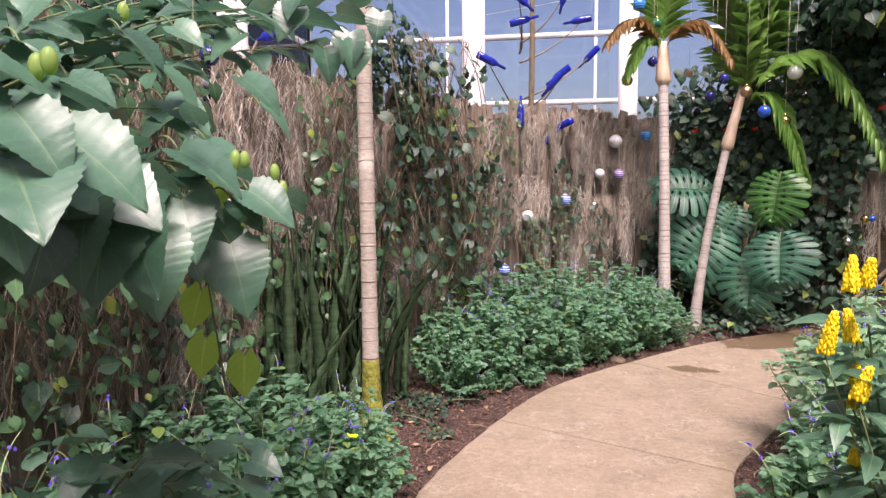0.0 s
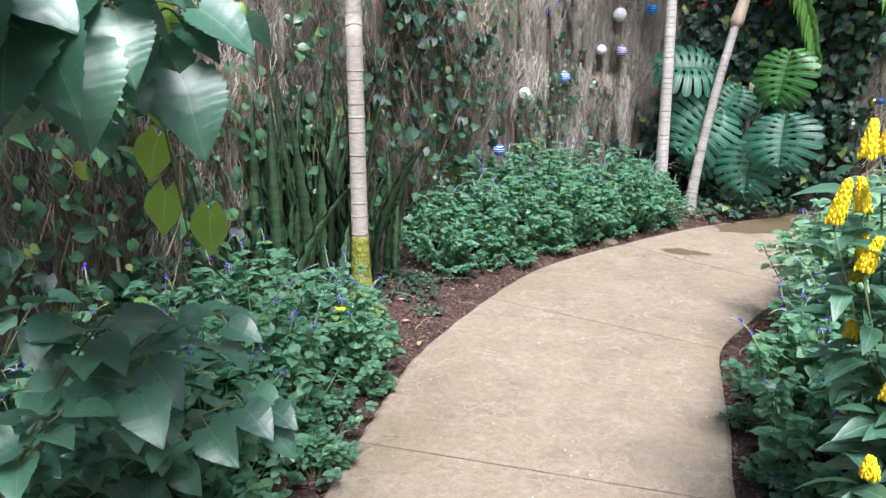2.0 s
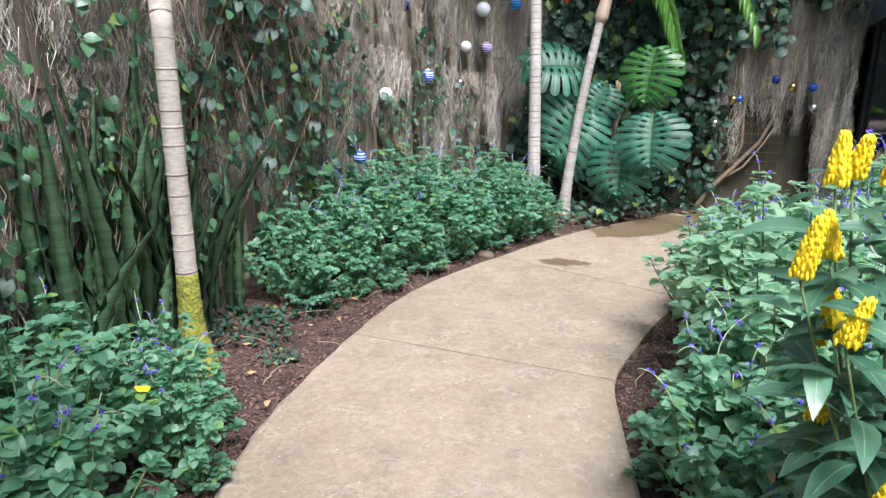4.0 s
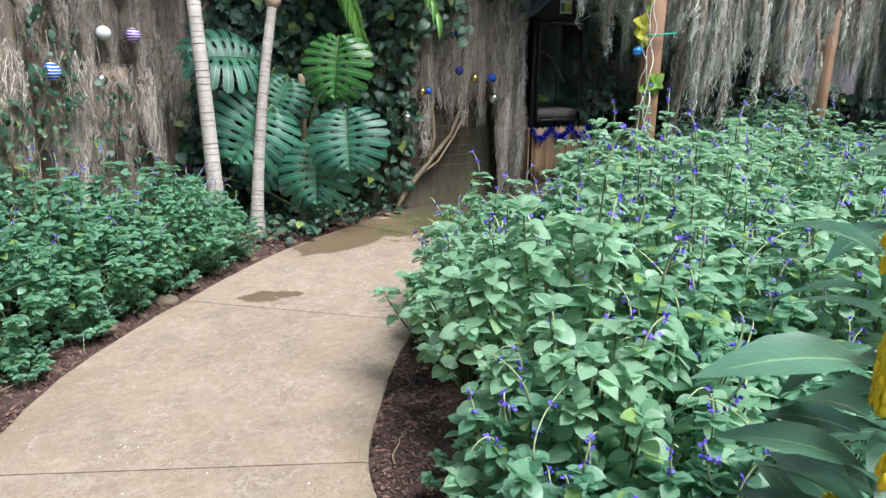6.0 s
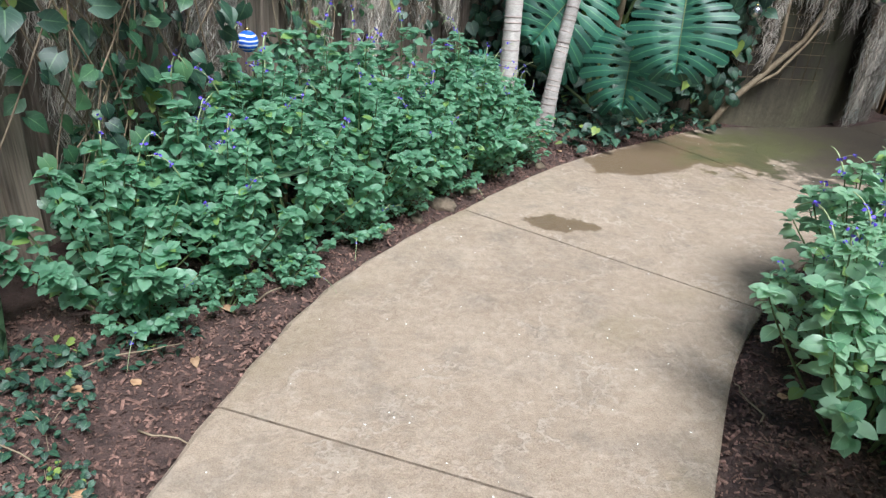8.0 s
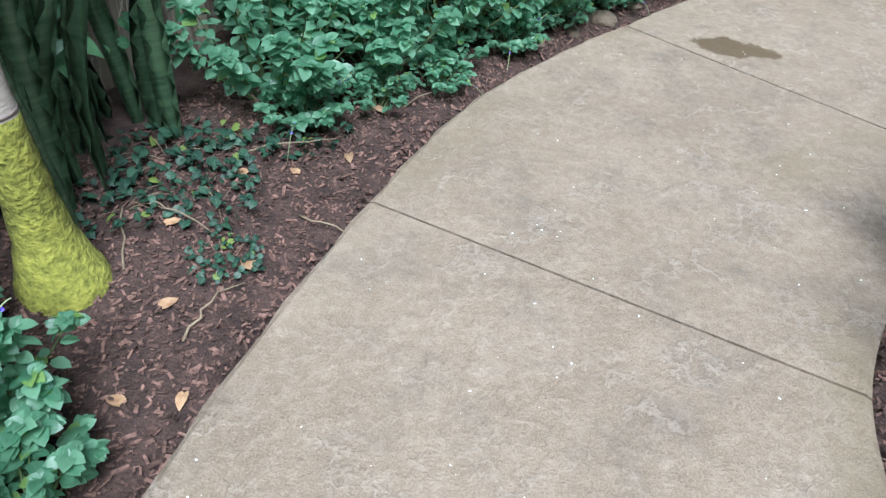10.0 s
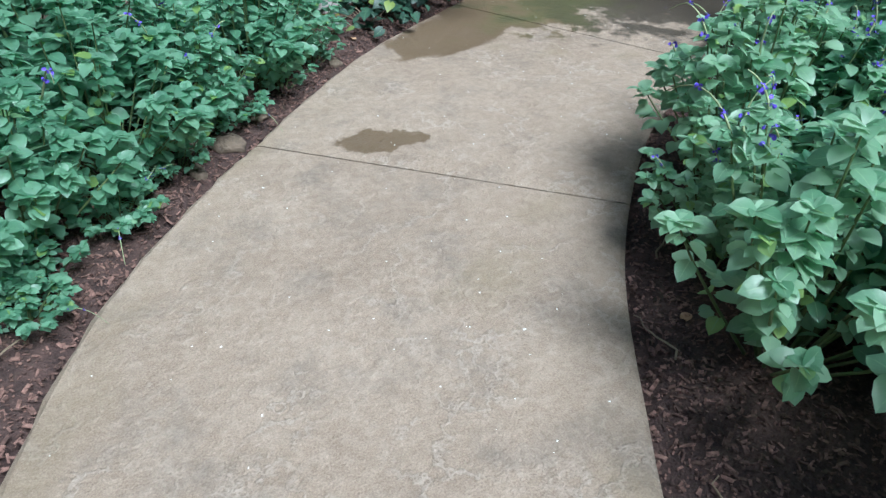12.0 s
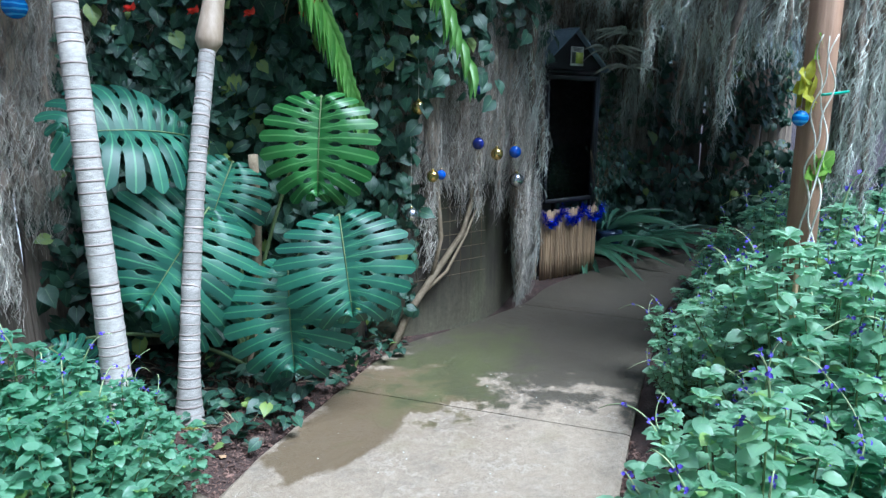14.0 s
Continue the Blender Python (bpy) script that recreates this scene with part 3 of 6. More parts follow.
# ground: one sheet, fine near the walkway and running on to the horizon
ground = Build()
gx = np.r_[-900, -200, -40, -8, np.arange(-3, 12.01, 0.1), 16, 40, 200, 900]
gy = np.r_[-900, -200, -40, -6, np.arange(-1, 15.01, 0.1), 20, 40, 200, 900]
XX, YY = np.meshgrid(gx, gy, indexing="ij")
ZZ = soil(XX, YY)
ii = np.arange(len(gx) * len(gy)).reshape(len(gx), len(gy))
ground.add(np.stack([XX.ravel(), YY.ravel(), ZZ.ravel()], 1), (), np.stack([ii[:-1, :-1], ii[1:, :-1], ii[1:, 1:], ii[:-1, 1:]], -1).reshape(-1, 4))
tagged(part("ground", ground, MULCH), "dark reddish-brown mulch soil of the planting beds", "ground", kind="structure")

walkway = tagged(new("path"), "curved tan stamped-concrete walkway with cut joints and damp patches", "path", kind="structure")
for a, b in zip(JOINTS, JOINTS[1:]):
    s = Build()
    L, R = LC[a * 8:b * 8 + 1].copy(), RC[a * 8:b * 8 + 1].copy()
    for E_ in (L, R):
        d = E_[1] - E_[0]
        E_[0] += 0.0045 * d / np.linalg.norm(d)
        d = E_[-2] - E_[-1]
        E_[-1] += 0.0045 * d / np.linalg.norm(d)
    us = np.array((0, 0, 0.012, 0.15, 0.3, 0.5, 0.7, 0.85, 0.988, 1, 1))
    zs = np.array((-0.1, -0.012, 0, 0, 0, 0, 0, 0, 0, -0.012, -0.1))
    k, c = len(L), len(us)
    v = np.zeros((k, c, 3))
    wob = 0.006 * np.sin(np.arange(k) * 2.1)
    for j in range(c):
        v[:, j, :2] = L + (R - L) * us[j]
        v[:, j, 2] = zs[j]
    v[:, :2, 0] += wob[:, None]
    v[0, 2:-2, 2] -= 0.005
    v[-1, 2:-2, 2] -= 0.005
    low0, low1 = v[:1].copy(), v[-1:].copy()
    low0[:, :, 2], low1[:, :, 2] = -0.1, -0.1
    v = np.concatenate([low0, v, low1])
    ix = np.arange((k + 2) * c).reshape(k + 2, c)
    s.add(v.reshape(-1, 3), (), np.stack([ix[:-1, :-1], ix[:-1, 1:], ix[1:, 1:], ix[1:, :-1]], -1).reshape(-1, 4))
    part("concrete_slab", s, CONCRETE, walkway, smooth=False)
    ax = R[-1] - L[-1]
    jf = Build().box(0, 0, 0, np.hypot(*ax) - 0.02, 0.009, 0.04, pose(*((L[-1] + R[-1]) / 2), -0.048, 0, 0, math.degrees(math.atan2(ax[1], ax[0]))))
    part("joint_filler", jf, MULCH, walkway, "dark soil-filled joint", False)

# ---- fences and walls ----
FENCE = smooth_line([(0.12, -0.6), (0.1, 3.5), (0.1, 5.6), (0.2, 6.8), (0.55, 8.4), (1.3, 10.0), (2.3, 11.55), (3.4, 12.5)], 10)
BACK = smooth_line([(3.4, 12.5), (4.2, 12.2), (4.95, 11.78)], 8)
CURVEWALL = smooth_line([(4.9, 11.76), (5.0, 11.68), (5.6, 11.66), (6.05, 11.74), (6.5, 12.0), (6.72, 12.25), (6.78, 12.7)], 8)
EAST = smooth_line([(6.75, 13.5), (8.4, 13.6), (10.4, 13.2), (12.6, 12.6)], 8)
SOUTH = smooth_line([(-0.5, -0.9), (5.0, -1.4), (9.8, -0.5)], 10)
EAST2 = smooth_line([(12.4, 10.2), (10.4, 10.2), (10.6, 9.0), (10.7, 6.5), (10.3, 3.5), (9.5, 0.0)], 8)


def along(line, step):
    """Points and headings at even steps along a line."""
    seg = np.hypot(*np.diff(line, axis=0).T)
    s = np.r_[0, np.cumsum(seg)]
    t = np.arange(step / 2, s[-1], step)
    p = np.stack([np.interp(t, s, line[:, 0]), np.interp(t, s, line[:, 1])], 1)
    q = np.stack([np.interp(t + 0.05, s, line[:, 0]), np.interp(t + 0.05, s, line[:, 1])], 1)
    o = np.stack([np.interp(t - 0.05, s, line[:, 0]), np.interp(t - 0.05, s, line[:, 1])], 1)
    d = q - o
    return p, np.degrees(np.arctan2(d[:, 1], d[:, 0]))


def board_mesh(k):
    g = np.random.default_rng(40 + k)
    b, w, th = Build(), 0.125 + 0.02 * g.random(), 0.03
    zs = np.linspace(0, 2.3, 6)
    v = []
    for z in zs:
        o = 0.006 * g.standard_normal(3)
        e = 0.008
        for px, py in ((-w / 2, -th / 2 + e), (-w / 2 + e, -th / 2), (w / 2 - e, -th / 2), (w / 2, -th / 2 + e), (w / 2, th / 2), (-w / 2, th / 2)):
            v.append((px + o[0], py + o[1], z + (0.03 * g.standard_normal() if z > 2 else 0)))
    q = [(i * 6 + j, i * 6 + (j + 1) % 6, i * 6 + 6 + (j + 1) % 6, i * 6 + 6 + j) for i in range(5) for j in range(6)] + [(30, 31, 32, 33), (30, 33, 34, 35)]
    return b.add(v, (), q).mesh("board", BOARD, False)


BOARDS = [board_mesh(k) for k in range(5)]


def fence(name, line, label, height=1.0, step=0.119):
    root = tagged(new(name), label, "fence", kind="structure")
    g = np.random.default_rng(len(line))
    p, h = along(line, step)
    for k, ((x, y), a) in enumerate(zip(p, h)):
        dp_ = g.uniform(-0.03, 0.02)
        part("board", BOARDS[g.integers(0, 5)], BOARD, root, m=pose(x - dp_ * math.sin(math.radians(a)), y + dp_ * math.cos(math.radians(a)), soil_at(x, y) - 0.05, 0, g.normal(0, 1.0), a + g.normal(0, 7)) @ Matrix.Diagonal((1, 1, height * g.uniform(0.95, 1.04), 1)))
    for z in (0.5, 1.85):
        off = np.stack([-np.sin(np.radians(h)), np.cos(np.radians(h))], 1) * 0.045
        pts = p + off
        r = Build()
        r.tube(np.c_[pts, np.full(len(pts), z * height)], 0.028, 6)
        part("rail", r, BOARD, root)
    return root


fence("wall_west", FENCE, "tall weathered plank fence hung with dry grey moss")
fence("wall_north", BACK, "plank fence overgrown with dark ivy", 0.98)
fence("wall_back", EAST, "shaded plank fence behind the cabinet", 0.95)
fence("wall_east", EAST2, "shaded plank fence hung with moss beyond the flower bed", 1.05)

# unseen fence behind the camera, added to keep out low skylight
fence("wall_south", SOUTH, "tall plank fence added out of view to block low light", 1.3)

# curved concrete wall with boards and a wire trellis above its bare foot
cw = Build()
k = len(CURVEWALL)
d = np.gradient(CURVEWALL, axis=0)
nrm = np.stack([-d[:, 1], d[:, 0]], 1) / np.linalg.norm(d, axis=1)[:, None]
prof = [(0.0, -0.1), (0.0, 2.33), (0.015, 2.35), (0.125, 2.35), (0.14, 2.33), (0.14, -0.1)]
v = np.array([[(*(CURVEWALL[i] + nrm[i] * o), z) for o, z in prof] for i in range(k)])
ix = np.arange(k * 6).reshape(k, 6)
cw.add(v.reshape(-1, 3), (), np.stack([ix[:-1, :-1], ix[1:, :-1], ix[1:, 1:], ix[:-1, 1:]], -1).reshape(-1, 4))
tagged(part("wall_curved", cw, WALLCON), "curved stained concrete wall, mossy foot, shade painted above, beside the path", "wall", kind="structure")

# ---- greenhouse shell: columns, glazing, roof bars ----
shell = tagged(new("wall_greenhouse"), "white steel and glass greenhouse enclosure", "greenhouse", kind="structure")
X0, X1, Y0, Y1, H = -2.6, 13.0, -3.0, 16.0, 5.0
for x, y in ((0.9, 12.75), (3.05, 14.8), (5.2, 15.2), (-1.2, 10.2), (-1.6, 6.5), (-1.6, 2.5), (8.2, 15.4), (11.5, 15.4)):
    c = Build()
    c.tube([(x, y, -0.1), (x, y, 0.02), (x, y, 2.5), (x, y, H)], [0.17, 0.15, 0.15, 0.15], 14)
    part("column", c, WHITE, shell)
for z in (2.9, 4.05, H):
    for a, b in (((X0, Y1), (X1, Y1)), ((X0, Y0), (X0, Y1)), ((X1, Y0), (X1, Y1)), ((X0, Y0), (X1, Y0))):
        r = Build()
        r.box((a[0] + b[0]) / 2, (a[1] + b[1]) / 2, z, abs(a[0] - b[0]) + 0.08, abs(a[1] - b[1]) + 0.08, 0.09, bevel=0.008)
        part("rail", r, WHITE, shell)
for n_, (a, b) in enumerate((((X0, Y1), (X1, Y1)), ((X0, Y0), (X0, Y1)), ((X1, Y0), (X1, Y1)), ((X0, Y0), (X1, Y0)))):
    length = math.hypot(a[0] - b[0], a[1] - b[1])
    cnt = int(length / 2.6)
    for i in range(cnt + 1):
        u = i / cnt
        x, y = a[0] + (b[0] - a[0]) * u, a[1] + (b[1] - a[1]) * u
        r = Build()
        r.box(x, y, H / 2, 0.05, 0.05, H - 0.1, bevel=0.006)
        part("mullion", r, WHITE, shell)
    w = Build()
    cx, cy = (a[0] + b[0]) / 2, (a[1] + b[1]) / 2
    w.box(cx, cy, H / 2 + 0.03, max(abs(a[0] - b[0]), 0.012), max(abs(a[1] - b[1]), 0.012), H - 0.12)
    g = part("pane", w, BLUEPANE, shell, smooth=False)
    g.visible_shadow = False
roof = Build()
for i in range(13):
    x = X0 + (X1 - X0) * i / 12
    roof.box(x, (Y0 + Y1) / 2, H + 0.1, 0.06, Y1 - Y0, 0.1)
for i in range(5):
    roof.box((X0 + X1) / 2, Y0 + (Y1 - Y0) * i / 4, H + 0.22, X1 - X0, 0.08, 0.12)
tagged(part("ceiling", roof, WHITE, smooth=False), "white roof bars of the greenhouse", "ceiling", kind="structure")
rg = Build()
rg.box((X0 + X1) / 2, (Y0 + Y1) / 2, H + 0.3, X1 - X0, Y1 - Y0, 0.01)
g = tagged(part("ceiling_glazing", rg, PANE, smooth=False), "clear greenhouse roof glazing", "ceiling", kind="structure")
g.visible_shadow = False

# ---- plants ----
def bent(a, b, sag, n=7):
    """Points from a to b, bowed by sag."""
    a, b = np.asarray(a, float), np.asarray(b, float)
    u = np.linspace(0, 1, n)[:, None]
    return a + (b - a) * u + np.asarray(sag, float) * 4 * u * (1 - u)


def spike(parent, base, d, seed):
    """A long thin curling flower spike with a few violet blossoms."""
    g = np.random.default_rng(seed)
    L = g.uniform(0.1, 0.3)
    u = np.linspace(0, 1, 9)[:, None]
    d = np.asarray(d, float) / np.linalg.norm(d)
    side = np.cross(d, (g.normal(), g.normal(), 0.3))
    side /= np.linalg.norm(side)
    pts = np.asarray(base) + d * L * u + side * L * g.uniform(0.2, 0.8) * u ** 2 + np.array((0, 0, -1)) * L * g.uniform(0.1, 0.8) * u ** 3
    b = Build().tube(pts, np.linspace(0.004, 0.0018, 9), 5)
    s = part("flower_spike", b, PALESTEM, parent)
    f = Build()
    first = g.integers(1, 4)
    for j in range(9):
        c = pts[first] if j < 5 else pts[first + 3]
        o = g.normal(0, 0.007, 3)
        f.many(STRIP, [aim(c + o, g.normal(0, 1, 3), g.normal(0, 1, 3), (0.012, 0.014, 0.012))])
    part("blossom", f, VIOLET, s, "small violet-blue flowers")


def weed_shrub(seed, height=0.75, radius=0.42, stems=32, leaf=0.058, spikes=9, blade_mat=None, label="leafy green shrub with curling spikes of small violet flowers"):
    """A loose leafy shrub with thin stems and curling flower spikes."""
    root = thing("flowering_shrub", label, "shrub", group="bed shrubs")
    pts, g = spread(stems, radius, seed)
    st, mats = Build(), []
    tips = []
    for x, y in pts:
        r = math.hypot(x, y) / radius
        h = height * (1 - 0.55 * r * r) * g.uniform(0.82, 1.12)
        a = (x * 0.2, y * 0.2, -0.02)
        line = bent(a, (x, y, h), (x * 0.12, y * 0.12, 0.05), 8)
        st.tube(line, np.linspace(0.006, 0.0025, 8), 5, False)
        tips.append((line[-1], line[-1] - line[-2]))
        k = int(15 + 18 * h)
        for i in range(k):
            u = 0.2 + 0.8 * ((i + g.random()) / k) ** 0.75
            p = np.array([np.interp(u * 7, np.arange(8), line[:, j]) for j in range(3)])
            ang = g.uniform(0, 2 * math.pi)
            out = np.array((math.cos(ang), math.sin(ang), g.uniform(-0.35, 0.35)))
            s = leaf * g.uniform(0.6, 1.25)
            mats.append(aim(p + out * 0.018, out + np.array((x, y, 0)) * 0.8, (g.normal(0, 0.35) + x * 0.6, g.normal(0, 0.35) + y * 0.6, 1), (s * 0.95, s, s)))
        for i in range(8):
            ang = i * 0.785 + g.random()
            s = leaf * g.uniform(0.6, 1.15)
            mats.append(aim(line[-1], (math.cos(ang), math.sin(ang), g.uniform(0.0, 0.6)), (g.normal(0, 0.3), g.normal(0, 0.3), 1), (s * 0.95, s, s)))
    tagged(part("stem_tangle", st, STEM, root), kind="stuff")
    tagged(part("foliage", Build().many(WEEDLEAF, mats), blade_mat or WEED, root), kind="stuff")
    for i in range(spikes):
        p, d = tips[(i * 5) % len(tips)]
        spike(root, p, d + np.array((p[0], p[1], 0)) * 0.1 + (0, 0, 0.02), seed * 31 + i)
    return root


# the third shrub wears the brighter, lit leaf colour
WEEDS = [weed_shrub(11), weed_shrub(12, 0.7, 0.46, 36, 0.058, 2), weed_shrub(13, 0.8, 0.44, 38, 0.057, 9, SUNLITWEED, "shrub with sunlit leaf colour and curling spikes of small violet flowers"), weed_shrub(14, 0.36, 0.36, 22, 0.06, 2)]
used = set()


def put(kind, x, y, s=1.0, turn=0.0, tilt=0.0):
    """Plants a copy; the first of each kind is used itself."""
    m = pose(x, y, soil_at(x, y), tilt, 0, turn) @ Matrix.Diagonal((s, s, s, 1))
    if kind.name not in used:
        used.add(kind.name)
        kind.matrix_basis = m
        return kind
    ob = copy_thing(kind, m)
    return ob


g0 = np.random.default_rng(3)
# bed by the fence, before the first palm
for x, y, s, k in ((1.0, 6.15, 0.85, 0), (0.75, 6.55, 0.9, 1), (1.1, 6.75, 0.8, 0), (0.55, 6.15, 0.9, 2), (0.6, 7.0, 0.85, 1), (0.95, 7.2, 0.72, 0), (0.95, 5.7, 0.85, 1), (0.5, 5.6, 0.9, 0), (1.15, 7.0, 0.55, 3), (0.75, 5.1, 0.9, 1), (0.55, 5.35, 1.05, 0), (0.4, 5.95, 1.0, 1), (0.45, 4.9, 1.0, 1), (0.85, 5.9, 0.95, 0), (0.4, 6.5, 1.0, 1)):
    put(WEEDS[1 if (k == 2 or k == 1) else k], x, y, s, g0.uniform(0, 360))
# bed by the fence, after it
for x, y, s, k in ((1.15, 8.75, 0.85, 1), (1.5, 9.05, 0.85, 0), (1.25, 9.3, 1.0, 2), (1.75, 9.4, 0.9, 1), (1.55, 9.75, 1.05, 0), (2.05, 9.72, 0.9, 2), (2.0, 10.15, 1.1, 1), (2.4, 10.05, 0.85, 0), (2.35, 10.55, 1.05, 2), (2.75, 10.4, 0.9, 1),
                   (2.7, 10.9, 1.0, 0), (3.0, 10.6, 0.75, 1), (1.8, 10.2, 1.1, 2), (2.15, 9.62, 0.7, 3), (2.5, 9.98, 0.7, 3), (1.75, 9.0, 0.7, 3), (3.05, 10.75, 0.7, 0)):
    put(WEEDS[1 if (k == 2 or k == 1) else k], x + 0.06, y - 0.05, s * 1.05, g0.uniform(0, 360))
for x, y, s in ((1.5, 8.8, 0.7), (1.75, 9.2, 0.75), (2.0, 9.45, 0.75), (2.25, 9.75, 0.75), (2.55, 10.1, 0.75), (2.85, 10.35, 0.75), (3.1, 10.62, 0.7), (1.25, 8.65, 0.8), (1.15, 6.35, 0.8), (1.18, 6.0, 0.8), (1.05, 5.6, 0.85), (1.1, 5.2, 0.8), (1.2, 6.7, 0.6)):
    put(WEEDS[3], x + (0.1 if y > 8 else 0.02), y - (0.08 if y > 8 else 0), s * 1.15, g0.uniform(0, 360))
# the broad bed on the other side of the walkway
bed = []
for _ in range(6000):
    x, y = g0.uniform(2.9, 9.6), g0.uniform(5.6, 11.2)
    if any((x - a) ** 2 + (y - b) ** 2 < (0.36 if x < 6 else 0.46) ** 2 for a, b in bed):
        continue
    j = int(np.argmin(np.hypot(RC[:, 0] - x, RC[:, 1] - y)))
    t_ = RC[min(j + 1, len(RC) - 1)] - RC[max(j - 1, 0)]
    side = t_[0] * (y - RC[j][1]) - t_[1] * (x - RC[j][0])
    gap = math.hypot(RC[j][0] - x, RC[j][1] - y)
    if side > 0 or gap < (0.27 if y > 8.3 else 0.3) or gap > 3.3 or (y < 6.4 and x < 3.7) or (gap < 0.46 and y < 7.9) or (x - 6.38) ** 2 + (y - 9.58) ** 2 < 0.05:
        continue
    bed.append((x, y))
    # mostly the brightly coloured shrub, so this bed looks better lit
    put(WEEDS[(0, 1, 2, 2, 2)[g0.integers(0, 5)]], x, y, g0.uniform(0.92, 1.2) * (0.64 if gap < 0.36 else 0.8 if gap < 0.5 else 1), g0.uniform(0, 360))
for x, y, s in ((3.22, 6.5, 0.75), (3.15, 6.95, 0.8), (3.5, 6.3, 1.0), (3.3, 7.2, 0.85), (3.05, 6.1, 0.8), (3.1, 6.42, 0.95), (2.98, 6.7, 0.55), (3.25, 6.75, 1.0), (3.3, 6.05, 0.95), (2.97, 6.3, 0.5), (2.92, 5.85, 0.5)):
    put(WEEDS[3 if s < 0.9 else 0], x, y, s, g0.uniform(0, 360))
print("bed shrubs", len(bed))


# ground ivy in the dark under the monstera
def ground_ivy(seed):
    root = thing("ground_ivy", "low dark heart-leaved ivy creeping over the soil", "ivy", group="ground ivy")
    pts, g = spread(90, 0.42, seed)
    mats = [aim((x, y, g.uniform(0.03, 0.17)), (g.normal(), g.normal(), -0.2), (g.normal(0, 0.3), g.normal(0, 0.3) - 0.4, 1), (s, s, s)) for (x, y), s in zip(pts, g.uniform(0.05, 0.09, 90))]
    st = Build()
    for i in range(9):
        a = pts[i * 3]
        st.tube(bent((a[0] * 0.2, a[1] * 0.2, -0.01), (*a, 0.06), (0, 0, 0.05), 6), 0.003, 4, False)
    tagged(part("stem_tangle", st, DRYSTEM, root), kind="stuff")
    tagged(part("foliage", Build().many(HEART, mats), IVY, root), kind="stuff")
    return root


GIVY = [ground_ivy(70), ground_ivy(71)]
for i, (x, y) in enumerate(((3.85, 11.25), (4.2, 11.45), (3.6, 11.7), (4.5, 11.55), (4.0, 11.75), (3.2, 11.5), (3.7, 11.0), (4.75, 11.65), (2.9, 11.6), (4.35, 11.75))):
    put(GIVY[i % 2], x, y, 0.9, i * 67)
for i, (x, y, s) in enumerate(((1.3, 7.8, 0.3), (1.2, 8.05, 0.4), (1.0, 8.2, 0.5), (1.4, 8.45, 0.4), (0.95, 7.95, 0.4), (1.15, 8.3, 0.45), (3.0, 6.2, 0.3))):
    put(GIVY[i % 2], x, y, s, i * 67)


# spanish moss
def moss(seed, mat, hanks=4, length=1.0, width=0.2, name="spanish_moss", label="curtain of dry grey-brown hanging moss on the fence", fat=0.066, hairs=330, curl=1.7):
    """Matted hanks of hanging moss, each to its own length, with curly hairs standing off them."""
    g = np.random.default_rng(seed)
    b, core = Build(), Build()
    n, k = 15, 8
    u = np.linspace(0, 1, n)
    ang = np.arange(k) * 2 * math.pi / k
    for h in range(hanks):
        L = length * g.uniform(0.45, 1.0)
        x0, y0, z0 = width * (2 * (h + 0.5) / hanks - 1) + g.normal(0, 0.02), g.normal(0, 0.012), g.uniform(-0.08, 0.05)
        dx, dy = np.cumsum(g.normal(0, 0.006, n)), np.cumsum(g.normal(0, 0.003, n))
        w = fat * g.uniform(0.55, 1.15) * (1.0 - 0.55 * u ** 2.2) * (1 + 0.28 * np.interp(u, np.linspace(0, 1, 9), g.normal(0, 1, 9)))
        w = np.maximum(w, 0.008) * np.where(u > 0.9, (1.02 - u) / 0.12, 1)
        lob = np.cumsum(g.normal(0, 0.05, (n, k)), axis=0) * 0.4 + g.normal(0, 0.13, (n, k)) + g.normal(0, 0.2, k)
        r = 0.72 * w[:, None] * np.clip(1 + lob, 0.45, 1.6)
        cx, cy, cz = x0 + dx, y0 + dy, z0 - L * u
        v = np.stack([cx[:, None] + r * np.cos(ang), cy[:, None] + 0.9 * r * np.sin(ang), np.repeat(cz[:, None], k, 1) + g.normal(0, 0.008, (n, k))], -1)
        ix = np.arange(n * k).reshape(n, k)
        nx = np.roll(ix, -1, axis=1)
        core.add(v.reshape(-1, 3), (), np.stack([ix[:-1], nx[:-1], nx[1:], ix[1:]], -1).reshape(-1, 4))
        m = 6
        t = np.linspace(0, 1, m)
        for _ in range(int(hairs * L / 1.1)):
            i, a = g.integers(0, n - 1), g.uniform(-3.6, 0.5)
            ll, am, ph, fr = g.uniform(0.08, 0.32), g.uniform(0.004, 0.016) * curl, g.uniform(0, 6.3), g.uniform(5, 12)
            rr = w[i] * g.uniform(0.7, 1.35)
            c = np.c_[cx[i] + rr * math.cos(a) + am * np.sin(fr * t + ph) + g.normal(0, 0.03) * t, cy[i] + 0.9 * rr * math.sin(a) + am * np.cos(fr * t + ph) + g.normal(0, 0.012) * t, cz[i] + 0.03 - ll * t + 0.4 * am * np.sin(fr * 1.3 * t)]
            s = g.uniform(0.0008, 0.0022) * (1 - 0.4 * t)
            o = np.c_[np.cos(ph + 3 * t) * s, np.sin(ph + 3 * t) * s, 0 * t]
            q = np.arange(m - 1) * 2
            b.add(np.stack([c - o, c + o], 1).reshape(-1, 3), (), np.stack([q, q + 1, q + 3, q + 2], 1))
    ob = tagged(part(name, b, mat), label, "moss", "hanging moss")
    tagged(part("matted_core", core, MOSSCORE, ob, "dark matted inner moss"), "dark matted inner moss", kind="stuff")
    return ob


